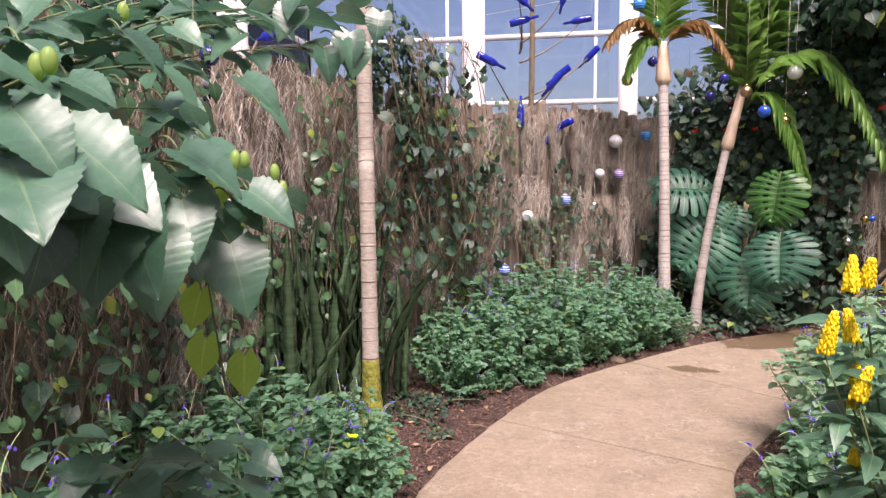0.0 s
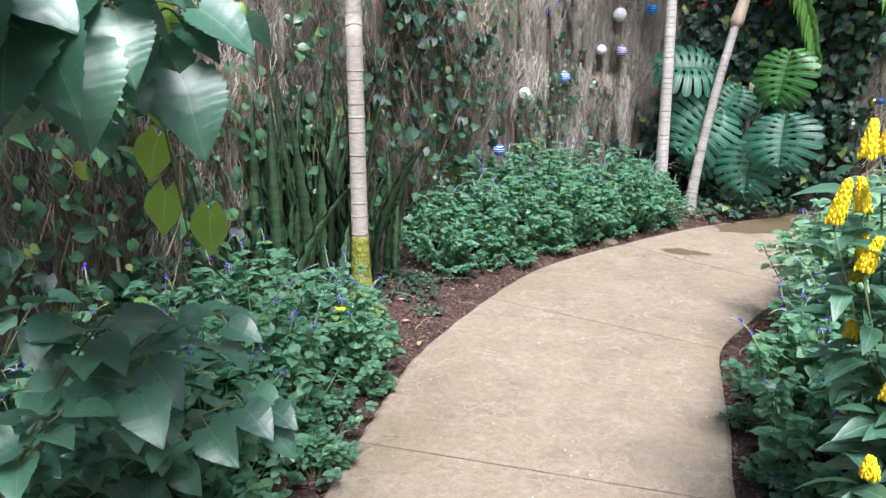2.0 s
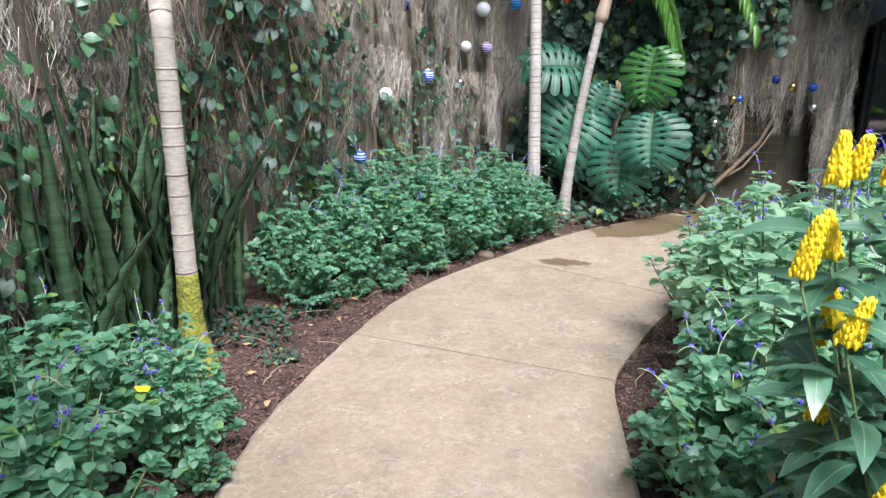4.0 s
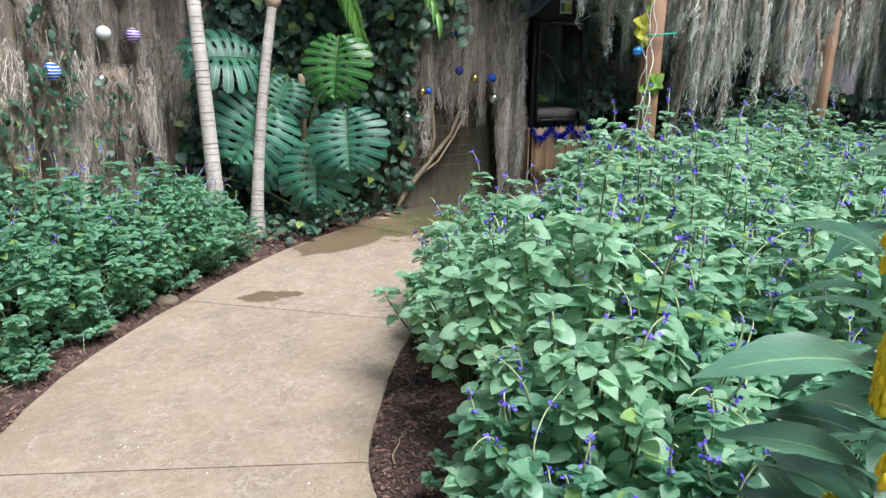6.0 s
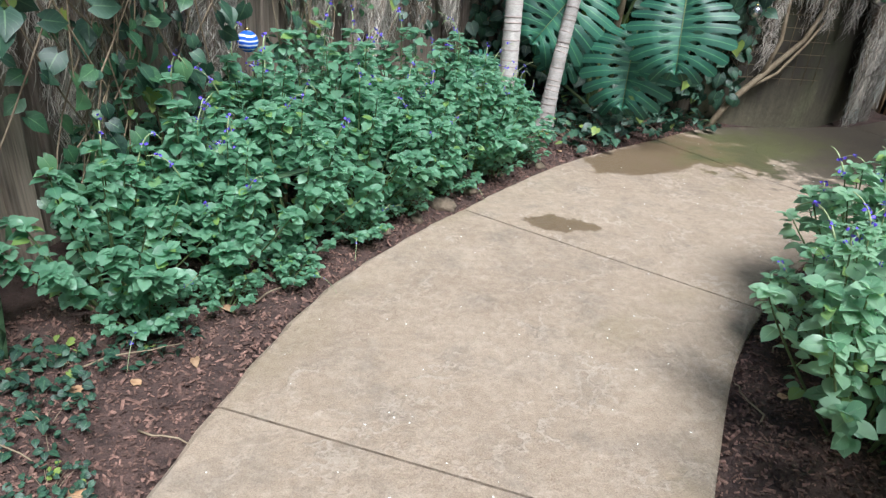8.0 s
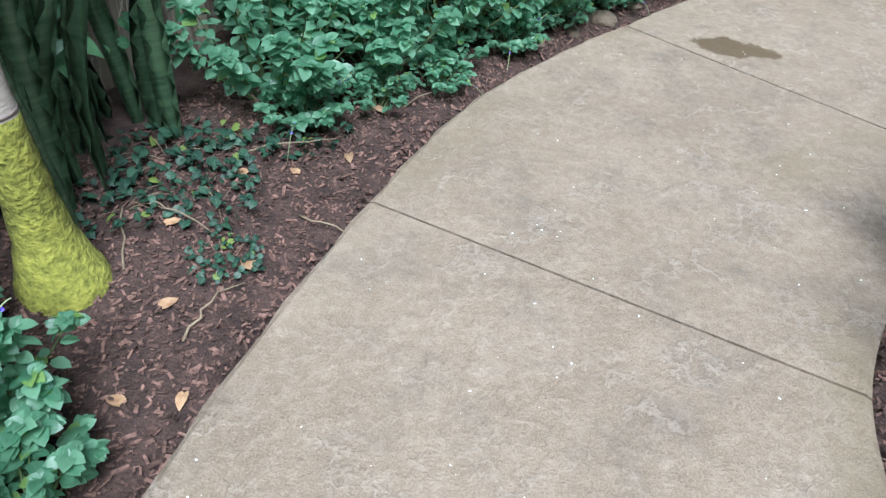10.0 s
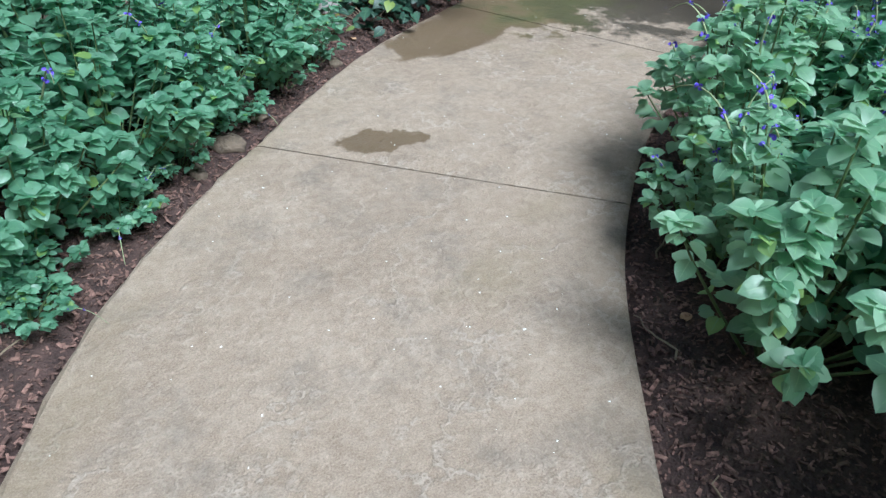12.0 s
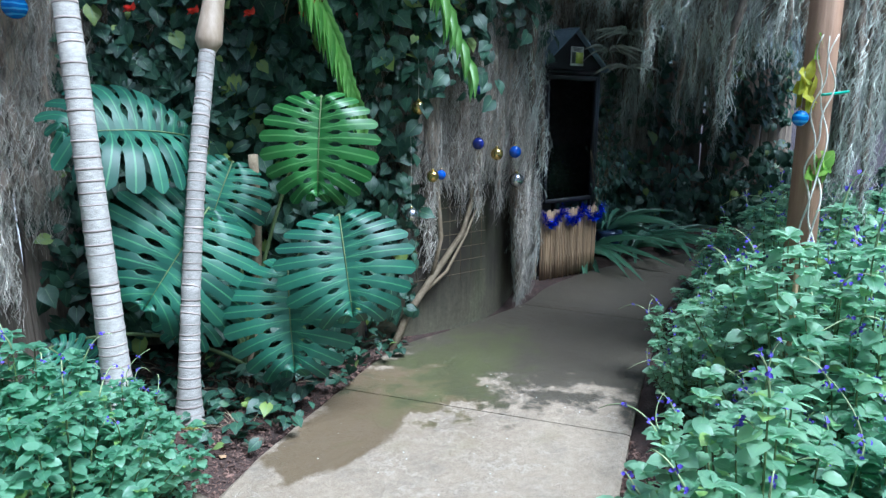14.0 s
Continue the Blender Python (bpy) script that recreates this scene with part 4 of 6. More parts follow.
MOSSES = [moss(s, MOSS, 4, ln, w) for s, ln, w in ((1, 1.3, 0.16), (2, 0.9, 0.2), (3, 1.6, 0.13), (4, 0.7, 0.22))]
GMOSS = [moss(s, MOSSGREEN, 7, ln, w, label="long grey-green moss hanging from the pergola", fat=0.036, hairs=170, curl=1.9) for s, ln, w in ((5, 0.95, 0.13), (6, 1.25, 0.16))]


def hang(kind, x, y, z, turn=0.0, s=(1, 1, 1)):
    m = pose(x, y, z, 0, 0, turn) @ Matrix.Diagonal((*s, 1))
    if kind.name not in used:
        used.add(kind.name)
        kind.matrix_basis = m
        return kind
    ob = copy_thing(kind, Matrix.Identity(4))
    ob.matrix_basis = m
    return ob


def drape(line, step, top, seed, kinds, thick=0.05, rows=(0.0, 0.75), gaps=0.0):
    g = np.random.default_rng(seed)
    p, h = along(line, step)
    for (x, y), a in zip(p, h):
        for r in rows:
            nx, ny = math.sin(math.radians(a)), -math.cos(math.radians(a))
            o = thick + g.uniform(0, 0.09)
            if g.random() < gaps * (0.6 if r == 0 else 1.3):
                continue
            hang(kinds[g.integers(0, len(kinds))], x + nx * o, y + ny * o, top - r - g.uniform(0, 0.3), a + g.normal(0, 12), (g.uniform(0.8, 1.3), 1, g.uniform(0.75, 1.1)))


drape(FENCE[16:], 0.27, 2.4, 5, MOSSES, 0.045, gaps=0.28)
drape(BACK, 0.5, 2.3, 6, MOSSES)
drape(CURVEWALL[4:34], 0.2, 2.5, 7, MOSSES, rows=(0.0, 0.45), gaps=0.3)
drape(CURVEWALL[26:46], 0.15, 2.4, 17, GMOSS + MOSSES[:3], rows=(0.0, 0.6, 1.2))
drape(EAST[:14], 0.25, 2.9, 8, GMOSS + MOSSES[:2], 0.35)
drape(EAST2[2:30], 0.24, 2.7, 9, GMOSS, rows=(0.0, 0.8))


# climbing vines
def vine(seed, mat, tmpl, leaves=130, w=0.5, h=1.0, size=0.07, label="", flowers=0, depth=0.1):
    """A patch of climbing leaves, hanging in the plane y = 0, facing -y."""
    root = thing("climbing_vine", label, "vine", group="climbing vines")
    g = np.random.default_rng(seed)
    st, mats = Build(), []
    for i in range(10):
        x0, x1 = g.uniform(-w, w), g.uniform(-w, w)
        line = bent((x0, 0, 0.0), (x1, -0.02, -h * g.uniform(0.6, 1)), (g.normal(0, 0.1), -0.03, 0), 10)
        st.tube(line, 0.0035, 4, False)
    for _ in range(leaves):
        x, z = g.uniform(-w, w), -h * g.uniform(0, 1)
        s = size * g.uniform(0.4, 1.5)
        mats.append(aim((x, -g.uniform(0, depth), z), (g.normal(0, 0.8), -0.5 + g.normal(0, 0.3), -0.7 + g.normal(0, 0.5)), (g.normal(0, 0.65), -1, 0.6 + g.normal(0, 0.5)), (s, s, s)))
    tagged(part("stem_tangle", st, DRYSTEM, root), kind="stuff")
    tagged(part("foliage", Build().many(tmpl, mats), mat, root), kind="stuff")
    for i in range(flowers):
        f = Build()
        c = np.array((g.uniform(-w, w), -depth - 0.02, -h * g.uniform(0, 0.9)))
        for k in range(9):
            d = g.normal(0, 1, 3)
            d[1] = -abs(d[1])
            f.many(STRIP, [aim(c, d, g.normal(0, 1, 3), (0.03, 0.045, 0.03))])
        part("flower", f, RED, root, "red flower cluster")
    return root


DENSE = [vine(21, IVY, HEART, 330, 0.5, 1.0, 0.085, "dense dark-green heart-leaved vine covering the fence", 0, 0.22), vine(22, IVY, HEART, 300, 0.55, 1.1, 0.08, "dense dark-green vine with red flower clusters", 1, 0.22)]
SPARSE = [vine(23, IVY, HEART, 60, 0.35, 1.1, 0.06, "thin straggling vine with green leaves on the mossy fence"), vine(24, IVY, WEEDLEAF, 80, 0.4, 0.9, 0.07, "thin straggling vine with green leaves on the mossy fence")]
MIDS = [vine(26, VINELEAF, HEART, 120, 0.34, 1.15, 0.055, "green heart-leaved vine trailing over the mossy fence", 0, 0.16), vine(27, VINELEAF, WEEDLEAF, 90, 0.4, 1.0, 0.06, "green small-leaved vine trailing over the mossy fence", 0, 0.14)]
LIMES = [vine(25, LIME, HEART, 14, 0.22, 0.8, 0.07, "young lime-green vine leaves on the mossy fence")]


def climb(kind, x, y, z, turn, s=1.0):
    m = pose(x, y, z, 0, 0, turn) @ Matrix.Diagonal((s, s, s, 1))
    if kind.name not in used:
        used.add(kind.name)
        kind.matrix_basis = m
        return kind
    return copy_thing(kind, m)


p, h = along(BACK, 0.34)
for (x, y), a in zip(p, h):
    for j, z in enumerate((2.6, 1.9, 1.2)):
        climb(DENSE[0 if z < 2.5 else 1], x + 0.16 * math.sin(math.radians(a)), y - 0.16 * math.cos(math.radians(a)), z, a + 10 * j)
for x, y, z, a in ((4.75, 11.55, 2.9, -20), (5.1, 11.5, 2.75, -10), (5.5, 11.55, 3.2, 0), (4.9, 11.7, 3.5, -25), (4.3, 12.0, 3.3, -25), (5.9, 11.65, 3.1, 10), (5.3, 11.6, 3.8, 0), (4.6, 11.9, 4.2, -20), (3.9, 12.2, 2.9, -25), (6.0, 11.7, 3.9, 0)):
    climb(DENSE[1], x, y, z, a, 1.0)
p, h = along(FENCE[20:62], 0.62)
for i, ((x, y), a) in enumerate(zip(p, h)):
    climb(SPARSE[i % 2], x + 0.15 * math.sin(math.radians(a)), y - 0.15 * math.cos(math.radians(a)), g0.uniform(1.3, 2.5), a, g0.uniform(0.8, 1.1))
for x, y, z, a in ((0.85, 8.9, 2.75, 66), (1.0, 9.15, 2.6, 64), (0.7, 8.7, 2.2, 68), (1.2, 9.45, 2.0, 62), (0.95, 9.1, 1.8, 64), (1.1, 9.3, 2.75, 62)):
    climb(SPARSE[0], x + 0.12, y - 0.08, z, a, 1.15)
for x, y, z, a, s in ((0.74, 8.7, 2.85, 68, 0.5), (0.9, 9.0, 2.7, 66, 0.45), (0.62, 8.4, 2.55, 70, 0.42), (0.84, 8.85, 2.35, 66, 0.4)):
    climb(DENSE[0], x + 0.05, y - 0.03, z, a, s)
gv = np.random.default_rng(61)
p, h = along(FENCE[25:47], 0.3)
for i, ((x, y), a) in enumerate(zip(p, h)):
    for z in (2.5, 1.45):
        if gv.random() < 0.5:
            o = gv.uniform(0.12, 0.22)
            climb(MIDS[gv.integers(0, 2)], x + o * math.sin(math.radians(a)), y - o * math.cos(math.radians(a)), z + gv.uniform(-0.25, 0.2), a + gv.normal(0, 8), gv.uniform(0.75, 1.1))
p, h = along(FENCE[47:62], 0.5)
for i, ((x, y), a) in enumerate(zip(p, h)):
    if gv.random() < 0.55:
        climb(MIDS[i % 2], x + 0.16 * math.sin(math.radians(a)), y - 0.16 * math.cos(math.radians(a)), gv.uniform(1.2, 2.4), a, gv.uniform(0.45, 0.7))
for x, y, z, sc in ((0.3, 5.5, 1.5, 0.6), (0.28, 6.0, 1.2, 0.7), (0.3, 5.2, 2.3, 0.8), (0.3, 5.8, 2.4, 0.9), (0.33, 6.3, 2.3, 0.9)):
    climb(MIDS[0], x, y, z, 88, sc)
climb(LIMES[0], 1.12, 9.1, 2.5, 64, 0.75)
climb(LIMES[0], 1.25, 9.5, 1.5, 60, 0.6)


# snake plants: tall banded swords by the first palm
def snake_plant(seed, x, y, blades, hmax):
    root = thing("snake_plant", "clump of tall dark banded sword leaves before the fence", "plant", x, y, soil_at(x, y), group="snake plants")
    g = np.random.default_rng(seed)
    for _ in range(blades):
        b = Build()
        a, r = g.uniform(0, 2 * math.pi), g.uniform(0, 0.16)
        px, py = r * math.cos(a), r * math.sin(a)
        h = hmax * g.uniform(0.5, 1.08)
        u = np.linspace(0, 1, 9)
        lean = np.array((px, py)) * g.uniform(0.1, 2.2) + g.normal(0, 0.14, 2)
        c = np.c_[px + lean[0] * u ** 2, py + lean[1] * u ** 2, -0.02 + h * u]
        w = 0.038 * np.array((0.5, 0.8, 0.95, 1, 1, 0.95, 0.8, 0.5, 0.02))
        t = g.uniform(0, math.pi)
        o = np.c_[np.cos(t + 0.6 * u) * w, np.sin(t + 0.6 * u) * w, 0 * u]
        nn = np.c_[-o[:, 1], o[:, 0], 0 * u] * 0.16
        v = np.stack([c - o + nn, c - nn, c + o + nn, c - nn * 0.6], 1).reshape(-1, 3)
        i = np.arange(8) * 4
        b.add(v, (), np.concatenate([np.stack([i + k, i + (k + 1) % 4, i + 4 + (k + 1) % 4, i + 4 + k], 1) for k in range(4)]))
        part("blade", b, SWORD, root)
    return root


for i, (x, y, n_, hh) in enumerate(((0.55, 7.65, 12, 1.6), (0.75, 8.05, 10, 1.4), (0.5, 7.25, 11, 1.45), (0.82, 8.35, 7, 0.95), (0.35, 6.75, 6, 1.1), (0.78, 7.85, 8, 1.5), (0.55, 7.95, 9, 1.65), (0.7, 7.4, 8, 1.25))):
    snake_plant(90 + i, x, y, n_, hh)


# palms
def frond(parent, base, tip, sag, n_leaf, leaflen, mat, seed, name="frond", width=0.024):
    g = np.random.default_rng(seed)
    line = bent(base, tip, sag, 14)
    fr = part(name, Build().tube(line, np.linspace(0.009, 0.002, 14), 5), STEM if mat is PALMLEAF else RUSTLEAF, parent)
    mats = []
    for i in range(n_leaf):
        u = 0.1 + 0.9 * i / n_leaf
        p = np.array([np.interp(u * 13, np.arange(14), line[:, j]) for j in range(3)])
        q = np.array([np.interp(min(u + 0.04, 1) * 13, np.arange(14), line[:, j]) for j in range(3)])
        t = (q - p) / (np.linalg.norm(q - p) + 1e-9)
        sd = np.cross(t, (0, 0, 1))
        sd /= np.linalg.norm(sd) + 1e-9
        s = leaflen * (1 - 0.55 * abs(u - 0.4) / 0.6) * g.uniform(0.85, 1.1)
        for k in (-1, 1):
            mats.append(aim(p, t * 1.1 + k * sd * g.uniform(0.6, 1.0) + np.array((0, 0, g.uniform(-0.45, 0.1))), (0, 0, 1), (width * 1.4, s, s)))
    tagged(part("foliage", Build().many(STRIP, mats), mat, fr), kind="stuff")
    return fr


def palm(x, y, top, r0, r1, label, shaft=0.0, moss_h=0.0, rings=26, seed=0, flare=0.45, bark=PALMBARK):
    """A ringed palm stem from the soil to top = (x, y, z)."""
    z0 = soil_at(x, y)
    root = thing("palm_tree", label, "palm", x, y, z0)
    n = rings * 2 + 1
    g = np.random.default_rng(seed)
    end = np.array((top[0] - x, top[1] - y, top[2] - z0 - shaft))
    line = bent((0, 0, -0.08), end, (end[0] * -0.12, end[1] * -0.1, 0), n)
    shift = (line[1] - line[0]) * 0.55
    line[1:-1] += g.uniform(-1, 1, n - 2)[:, None] * shift
    rad = r0 + (r1 - r0) * np.linspace(0, 1, n) ** 0.5
    rad = rad + np.where(np.arange(n) % 2 == 0, 0.0022, 0)
    rad = rad * (1 + flare * np.exp(-np.maximum(line[:, 2], 0) / 0.13))
    part("trunk", Build().tube(line, rad, 14), bark, root)
    for i in range(2, n - 1, 2):
        d = line[i + 1] - line[i]
        d /= np.linalg.norm(d)
        e = 0.0022 + 0.0045 * g.random()
        part("ring_scar", Build().tube([line[i] - d * e, line[i] + d * e], rad[i] + 0.0003, 14, True), RING, root)
    if moss_h:
        k = max(3, int(n * moss_h / end[2]))
        mr = rad[:k] * 1.06
        mr[-1] = rad[k - 1] * 0.98
        part("moss_sleeve", Build().tube(line[:k], mr + 0.004 * g.random(k) - 0.001, 14), TRUNKMOSS, root, "yellow-green moss at the foot")
    if shaft:
        d = (line[-1] - line[-4]) / np.linalg.norm(line[-1] - line[-4])
        c = [line[-1] + d * s for s in (-0.02, 0.04, 0.12, 0.3, 0.7 * shaft + 0.2, shaft + 0.1)]
        part("crownshaft", Build().tube(c, np.array((1.05, 1.75, 1.6, 1.3, 1.1, 0.7)) * r1, 12), SHEATH, root, "pinkish-tan smooth leaf sheath")
        return root, line[-1] + d * shaft
    return root, line[-1]


p1, c1 = palm(0.92, 7.64, (0.88, 7.75, 3.3), 0.052, 0.045, "slender ringed palm trunk with a mossy foot in the mulch bed", 0, 0.62, 34, 1, 1.3, PALMBROWN)
p2, c2 = palm(3.16, 11.1, (3.12, 11.35, 2.95), 0.072, 0.048, "slender pale-ringed palm with arching rusty fronds", 0.35, 0, 46, 2)
p3, c3 = palm(3.47, 11.15, (3.8, 11.45, 2.75), 0.057, 0.04, "leaning pale-ringed palm with a tan crownshaft and green fronds", 0.85, 0.12, 44, 3)
for i, (tx, ty, tz, sz, ln, mat) in enumerate(((-0.62, -0.5, -0.02, 0.28, 0.2, RUSTLEAF), (0.62, -0.35, -0.2, 0.32, 0.22, RUSTLEAF), (-0.4, -0.3, -0.3, 0.22, 0.2, PALMLEAF), (0.1, 0.2, 1.2, 0, 0.3, PALMLEAF), (-0.3, 0.3, 1.0, 0.1, 0.3, PALMLEAF))):
    frond(p2, c2, c2 + np.array((tx, ty, tz)), (0, 0, sz), 28, ln * 1.25, mat, 200 + i, width=0.03)
for i, (tx, ty, tz, sz, ln, mat) in enumerate(((1.1, -0.75, -0.95, 0.75, 0.34, PALMLEAF), (0.15, -0.25, 1.1, 0.0, 0.4, PALMLEAF), (-0.3, -0.25, 1.0, 0.05, 0.4, PALMLEAF), (0.35, -0.15, 1.05, 0.08, 0.4, PALMLEAF), (0.5, -0.5, -1.2, 0.42, 0.3, PALMLEAF))):
    frond(p3, c3 - np.array((0, 0, 0.35)), c3 + np.array((tx, ty, tz)), (0, 0, sz), 28, ln * 1.3, mat, 220 + i, width=0.034)
for i in range(3):
    a = 2.2 + i * 0.9
    frond(p1, c1, c1 + np.array((1.1 * math.cos(a), 1.1 * math.sin(a), 0.15)), (0, 0, 0.4), 30, 0.34, PALMLEAF, 240 + i)


# monstera
def monstera_leaf(seed):
    """A split leaf 1 long along y: fingers joined near the midrib, holes between them."""
    n = 10
    rs = (0.0, 0.12, 0.18, 0.25, 0.34, 0.4, 0.47, 0.53, 0.68, 0.84, 0.94, 1.0)
    wf = (1.0, 1.0, 0.92, 0.62, 0.66, 0.97, 1.0, 0.84, 0.78, 0.75, 0.66, 0.2)
    g = np.random.default_rng(seed)
    V, Q, U = [], [], []

    def at(u, r, sd):
        yi = 0.02 + 0.92 * u ** 1.05
        phi = math.radians(-78 + 166 * u)
        R = 0.56 + 0.05 * math.sin(3.1 * u) - 0.06 * (u > 0.9)
        ox, oy = R * math.cos(phi), 0.42 + R * math.sin(phi) * (0.92 if phi < 0 else 1.06)
        x, y = r * ox, yi + (oy - yi) * r + 0.05 * math.sin(math.pi * r) * (1 - u)
        z = 0.14 * math.sin(min(r * 1.9, 1.6)) - 0.2 * r * r - 0.3 * y * y
        return (sd * x, y, z)
    for sd in (-1, 1):
        for k in range(n):
            um, hw = (k + 0.5) / n, 0.5 / n
            cut = 0.0 if k in (0, n - 1) else g.uniform(-0.02, 0.05)
            base = len(V)
            for r, w in zip(rs, wf):
                w = 1.0 if (k == n - 1 and r < 0.6) else w - (cut if r > 0.5 else 0)
                rise = 0.012 * math.sin(math.pi * min(r * 1.2, 1))
                for e, f in ((-1, 0.0), (0, 0.5), (1, 1.0)):
                    px, py, pz = at(min(max(um + e * hw * w, 0), 1), r, sd)
                    V.append((px, py, pz + (rise if e == 0 else 0)))
                    U.append((f, r))
            for i in range(len(rs) - 1):
                for c in (0, 1):
                    a = base + i * 3 + c
                    q = (a, a + 1, a + 4, a + 3)
                    Q.append(q if sd > 0 else q[::-1])
    return np.array(V), np.zeros((0, 3), int), np.array(Q), np.array(U)


monstera = thing("monstera_plant", "large monstera with broad glossy split leaves beside the palms", "plant", 3.95, 11.55, soil_at(3.95, 11.55))
MBASE = np.array((3.95, 11.55, soil_at(3.95, 11.55)))
for i, (j, tip, wd, up, mat) in enumerate((
        ((4.22, 10.88, 1.06), (4.12, 10.6, 0.67), 1.08, (-0.5, -0.9, 0.45), MONSTERA),
        ((4.03, 11.1, 0.8), (3.88, 10.82, 0.37), 1.0, (-0.6, -0.8, 0.45), MONSTERA),
        ((3.73, 11.4, 1.08), (3.35, 11.2, 0.7), 1.12, (0.05, -0.9, 0.7), MONSTERA),
        ((4.27, 11.12, 1.66), (4.12, 10.95, 1.22), 0.95, (-0.6, -0.8, 0.2), MONSTERALIGHT),
        ((3.72, 11.6, 1.44), (3.16, 11.42, 1.58), 0.95, (-0.1, -0.75, 0.8), MONSTERA),
        ((2.92, 11.32, 0.5), (3.1, 11.22, 0.34), 1.0, (0.1, -0.7, 0.7), MONSTERA),
        ((3.95, 11.6, 1.3), (3.72, 11.42, 0.98), 0.95, (-0.3, -0.9, 0.5), MONSTERA),
        ((3.75, 11.5, 0.75), (3.55, 11.25, 0.5), 0.95, (-0.1, -0.9, 0.6), MONSTERA))):
    j, tip = np.array(j) - MBASE, np.array(tip) - MBASE
    L = np.linalg.norm(tip - j) * 1.12
    m = aim(j, tip - j, up, (L * wd, L, L))
    lf = part("leaf", Build().many(monstera_leaf(50 + i), [m]), mat, monstera, "bright green young split leaf" if mat is MONSTERALIGHT else "")
    back = np.array((0.03 * math.cos(i), 0.03 * math.sin(i), 0.05))
    part("petiole", Build().tube(bent(back, j, (0, 0.05, 0.12), 9), np.linspace(0.013, 0.008, 9), 6), STEM, lf)
    rib = [(m @ np.array((0, y, 0.012 - 0.3 * y * y, 1)))[:3] for y in np.linspace(0, 0.9, 8)]
    part("midrib", Build().tube(rib, np.linspace(0.0045, 0.0015, 8), 5), STEM, lf)
tr = Build().tube(bent((0, 0, -0.05), (0.1, 0.0, 1.3), (0.05, 0.03, 0), 9), 0.028, 7)
part("stem", tr, DRYSTEM, monstera)


# hibiscus leaning over the walkway
def leafy_branch(parent, a, b, n, size, mat, tmpl, seed, buds=0, sag=(0, 0, 0.08), wide=1.0, r=0.006):
    g = np.random.default_rng(seed)
    line = bent(a, b, sag, 9)
    br = part("branch", Build().tube(line, np.linspace(r, r * 0.4, 9), 6), STEM, parent)
    mats = []
    for i in range(n):
        u = 0.4 + 0.6 * (i + 0.5) / n
        p = np.array([np.interp(u * 8, np.arange(9), line[:, k]) for k in range(3)])
        ang = i * 2.4 + g.random()
        t = line[-1] - line[-3]
        t /= np.linalg.norm(t)
        d = np.array((math.cos(ang), math.sin(ang), g.uniform(-0.5, 0.2))) + t * 0.5
        s = size * g.uniform(0.7, 1.2)
        mats.append(aim(p + d / np.linalg.norm(d) * 0.03, d, (g.normal(0, 0.3), g.normal(0, 0.3), 1), (s * wide, s, s)))
    tagged(part("foliage", Build().many(tmpl, mats), mat, br), kind="stuff")
    for i in range(buds):
        c = line[-1] + g.normal(0, 0.015, 3) + (0, 0, 0.02)
        part("bud", Build().ball(c, 0.009, 8, 7, (1, 1, 1.7)), LIME, br, "pale green flower bud")
    return br


hibiscus = thing("hibiscus_bush", "big hibiscus with glossy toothed leaves leaning over the path", "shrub", 0.75, 4.8, soil_at(0.75, 4.8))
HB = np.array((0.75, 4.8, soil_at(0.75, 4.8)))
# offset that keeps twigs and leaves where the camera's view needs them
VIEWSHIFT = np.array((-0.13, 0.25, -0.14))
for i, (tip, n_, sz, bd) in enumerate((((1.67, 4.05, 1.92), 5, 0.13, 2), ((1.68, 4.0, 1.84), 4, 0.15, 0), ((1.68, 4.13, 1.82), 5, 0.15, 0), ((1.62, 4.05, 1.76), 5, 0.15, 0), ((1.62, 4.2, 1.7), 5, 0.13, 0), ((1.65, 4.29, 1.8), 5, 0.13, 0),
                                       ((1.68, 4.43, 1.82), 5, 0.11, 2), ((1.73, 4.5, 1.78), 5, 0.11, 2), ((1.64, 4.4, 1.7), 4, 0.1, 0), ((1.5, 4.5, 1.62), 4, 0.11, 0), ((1.55, 4.39, 2.03), 6, 0.11, 1), ((1.6, 4.52, 1.92), 6, 0.11, 0), ((1.5, 4.6, 2.02), 6, 0.11, 0),
                                       ((1.43, 4.42, 2.08), 7, 0.12, 0), ((1.45, 4.22, 2.04), 7, 0.12, 0), ((1.57, 4.74, 2.15), 7, 0.1, 0), ((1.61, 4.97, 2.18), 7, 0.1, 0), ((1.62, 5.18, 2.24), 7, 0.1, 0), ((1.58, 5.3, 2.16), 6, 0.1, 0), ((1.36, 4.96, 2.2), 7, 0.1, 0),
                                       ((1.3, 4.6, 1.9), 7, 0.11, 0), ((1.25, 4.8, 2.05), 7, 0.11, 0), ((1.2, 4.4, 2.1), 7, 0.11, 0), ((1.3, 4.3, 1.8), 6, 0.12, 0), ((1.45, 5.1, 2.3), 7, 0.1, 0), ((1.2, 5.1, 2.25), 7, 0.1, 0), ((1.3, 5.5, 2.3), 8, 0.1, 0), ((1.15, 5.3, 2.4), 8, 0.1, 0), ((1.5, 5.5, 2.4), 8, 0.1, 0), ((1.05, 5.55, 2.25), 8, 0.1, 0), ((1.66, 5.45, 2.36), 8, 0.1, 0))):
    leafy_branch(hibiscus, (0.05 * math.cos(i), 0.05 * math.sin(i), 1.45 + 0.012 * i), np.array(tip) + VIEWSHIFT - HB, n_ + 7, sz * 0.8, HIBISCUS, HIBLEAF, 300 + i, bd, wide=1.0, r=0.004)
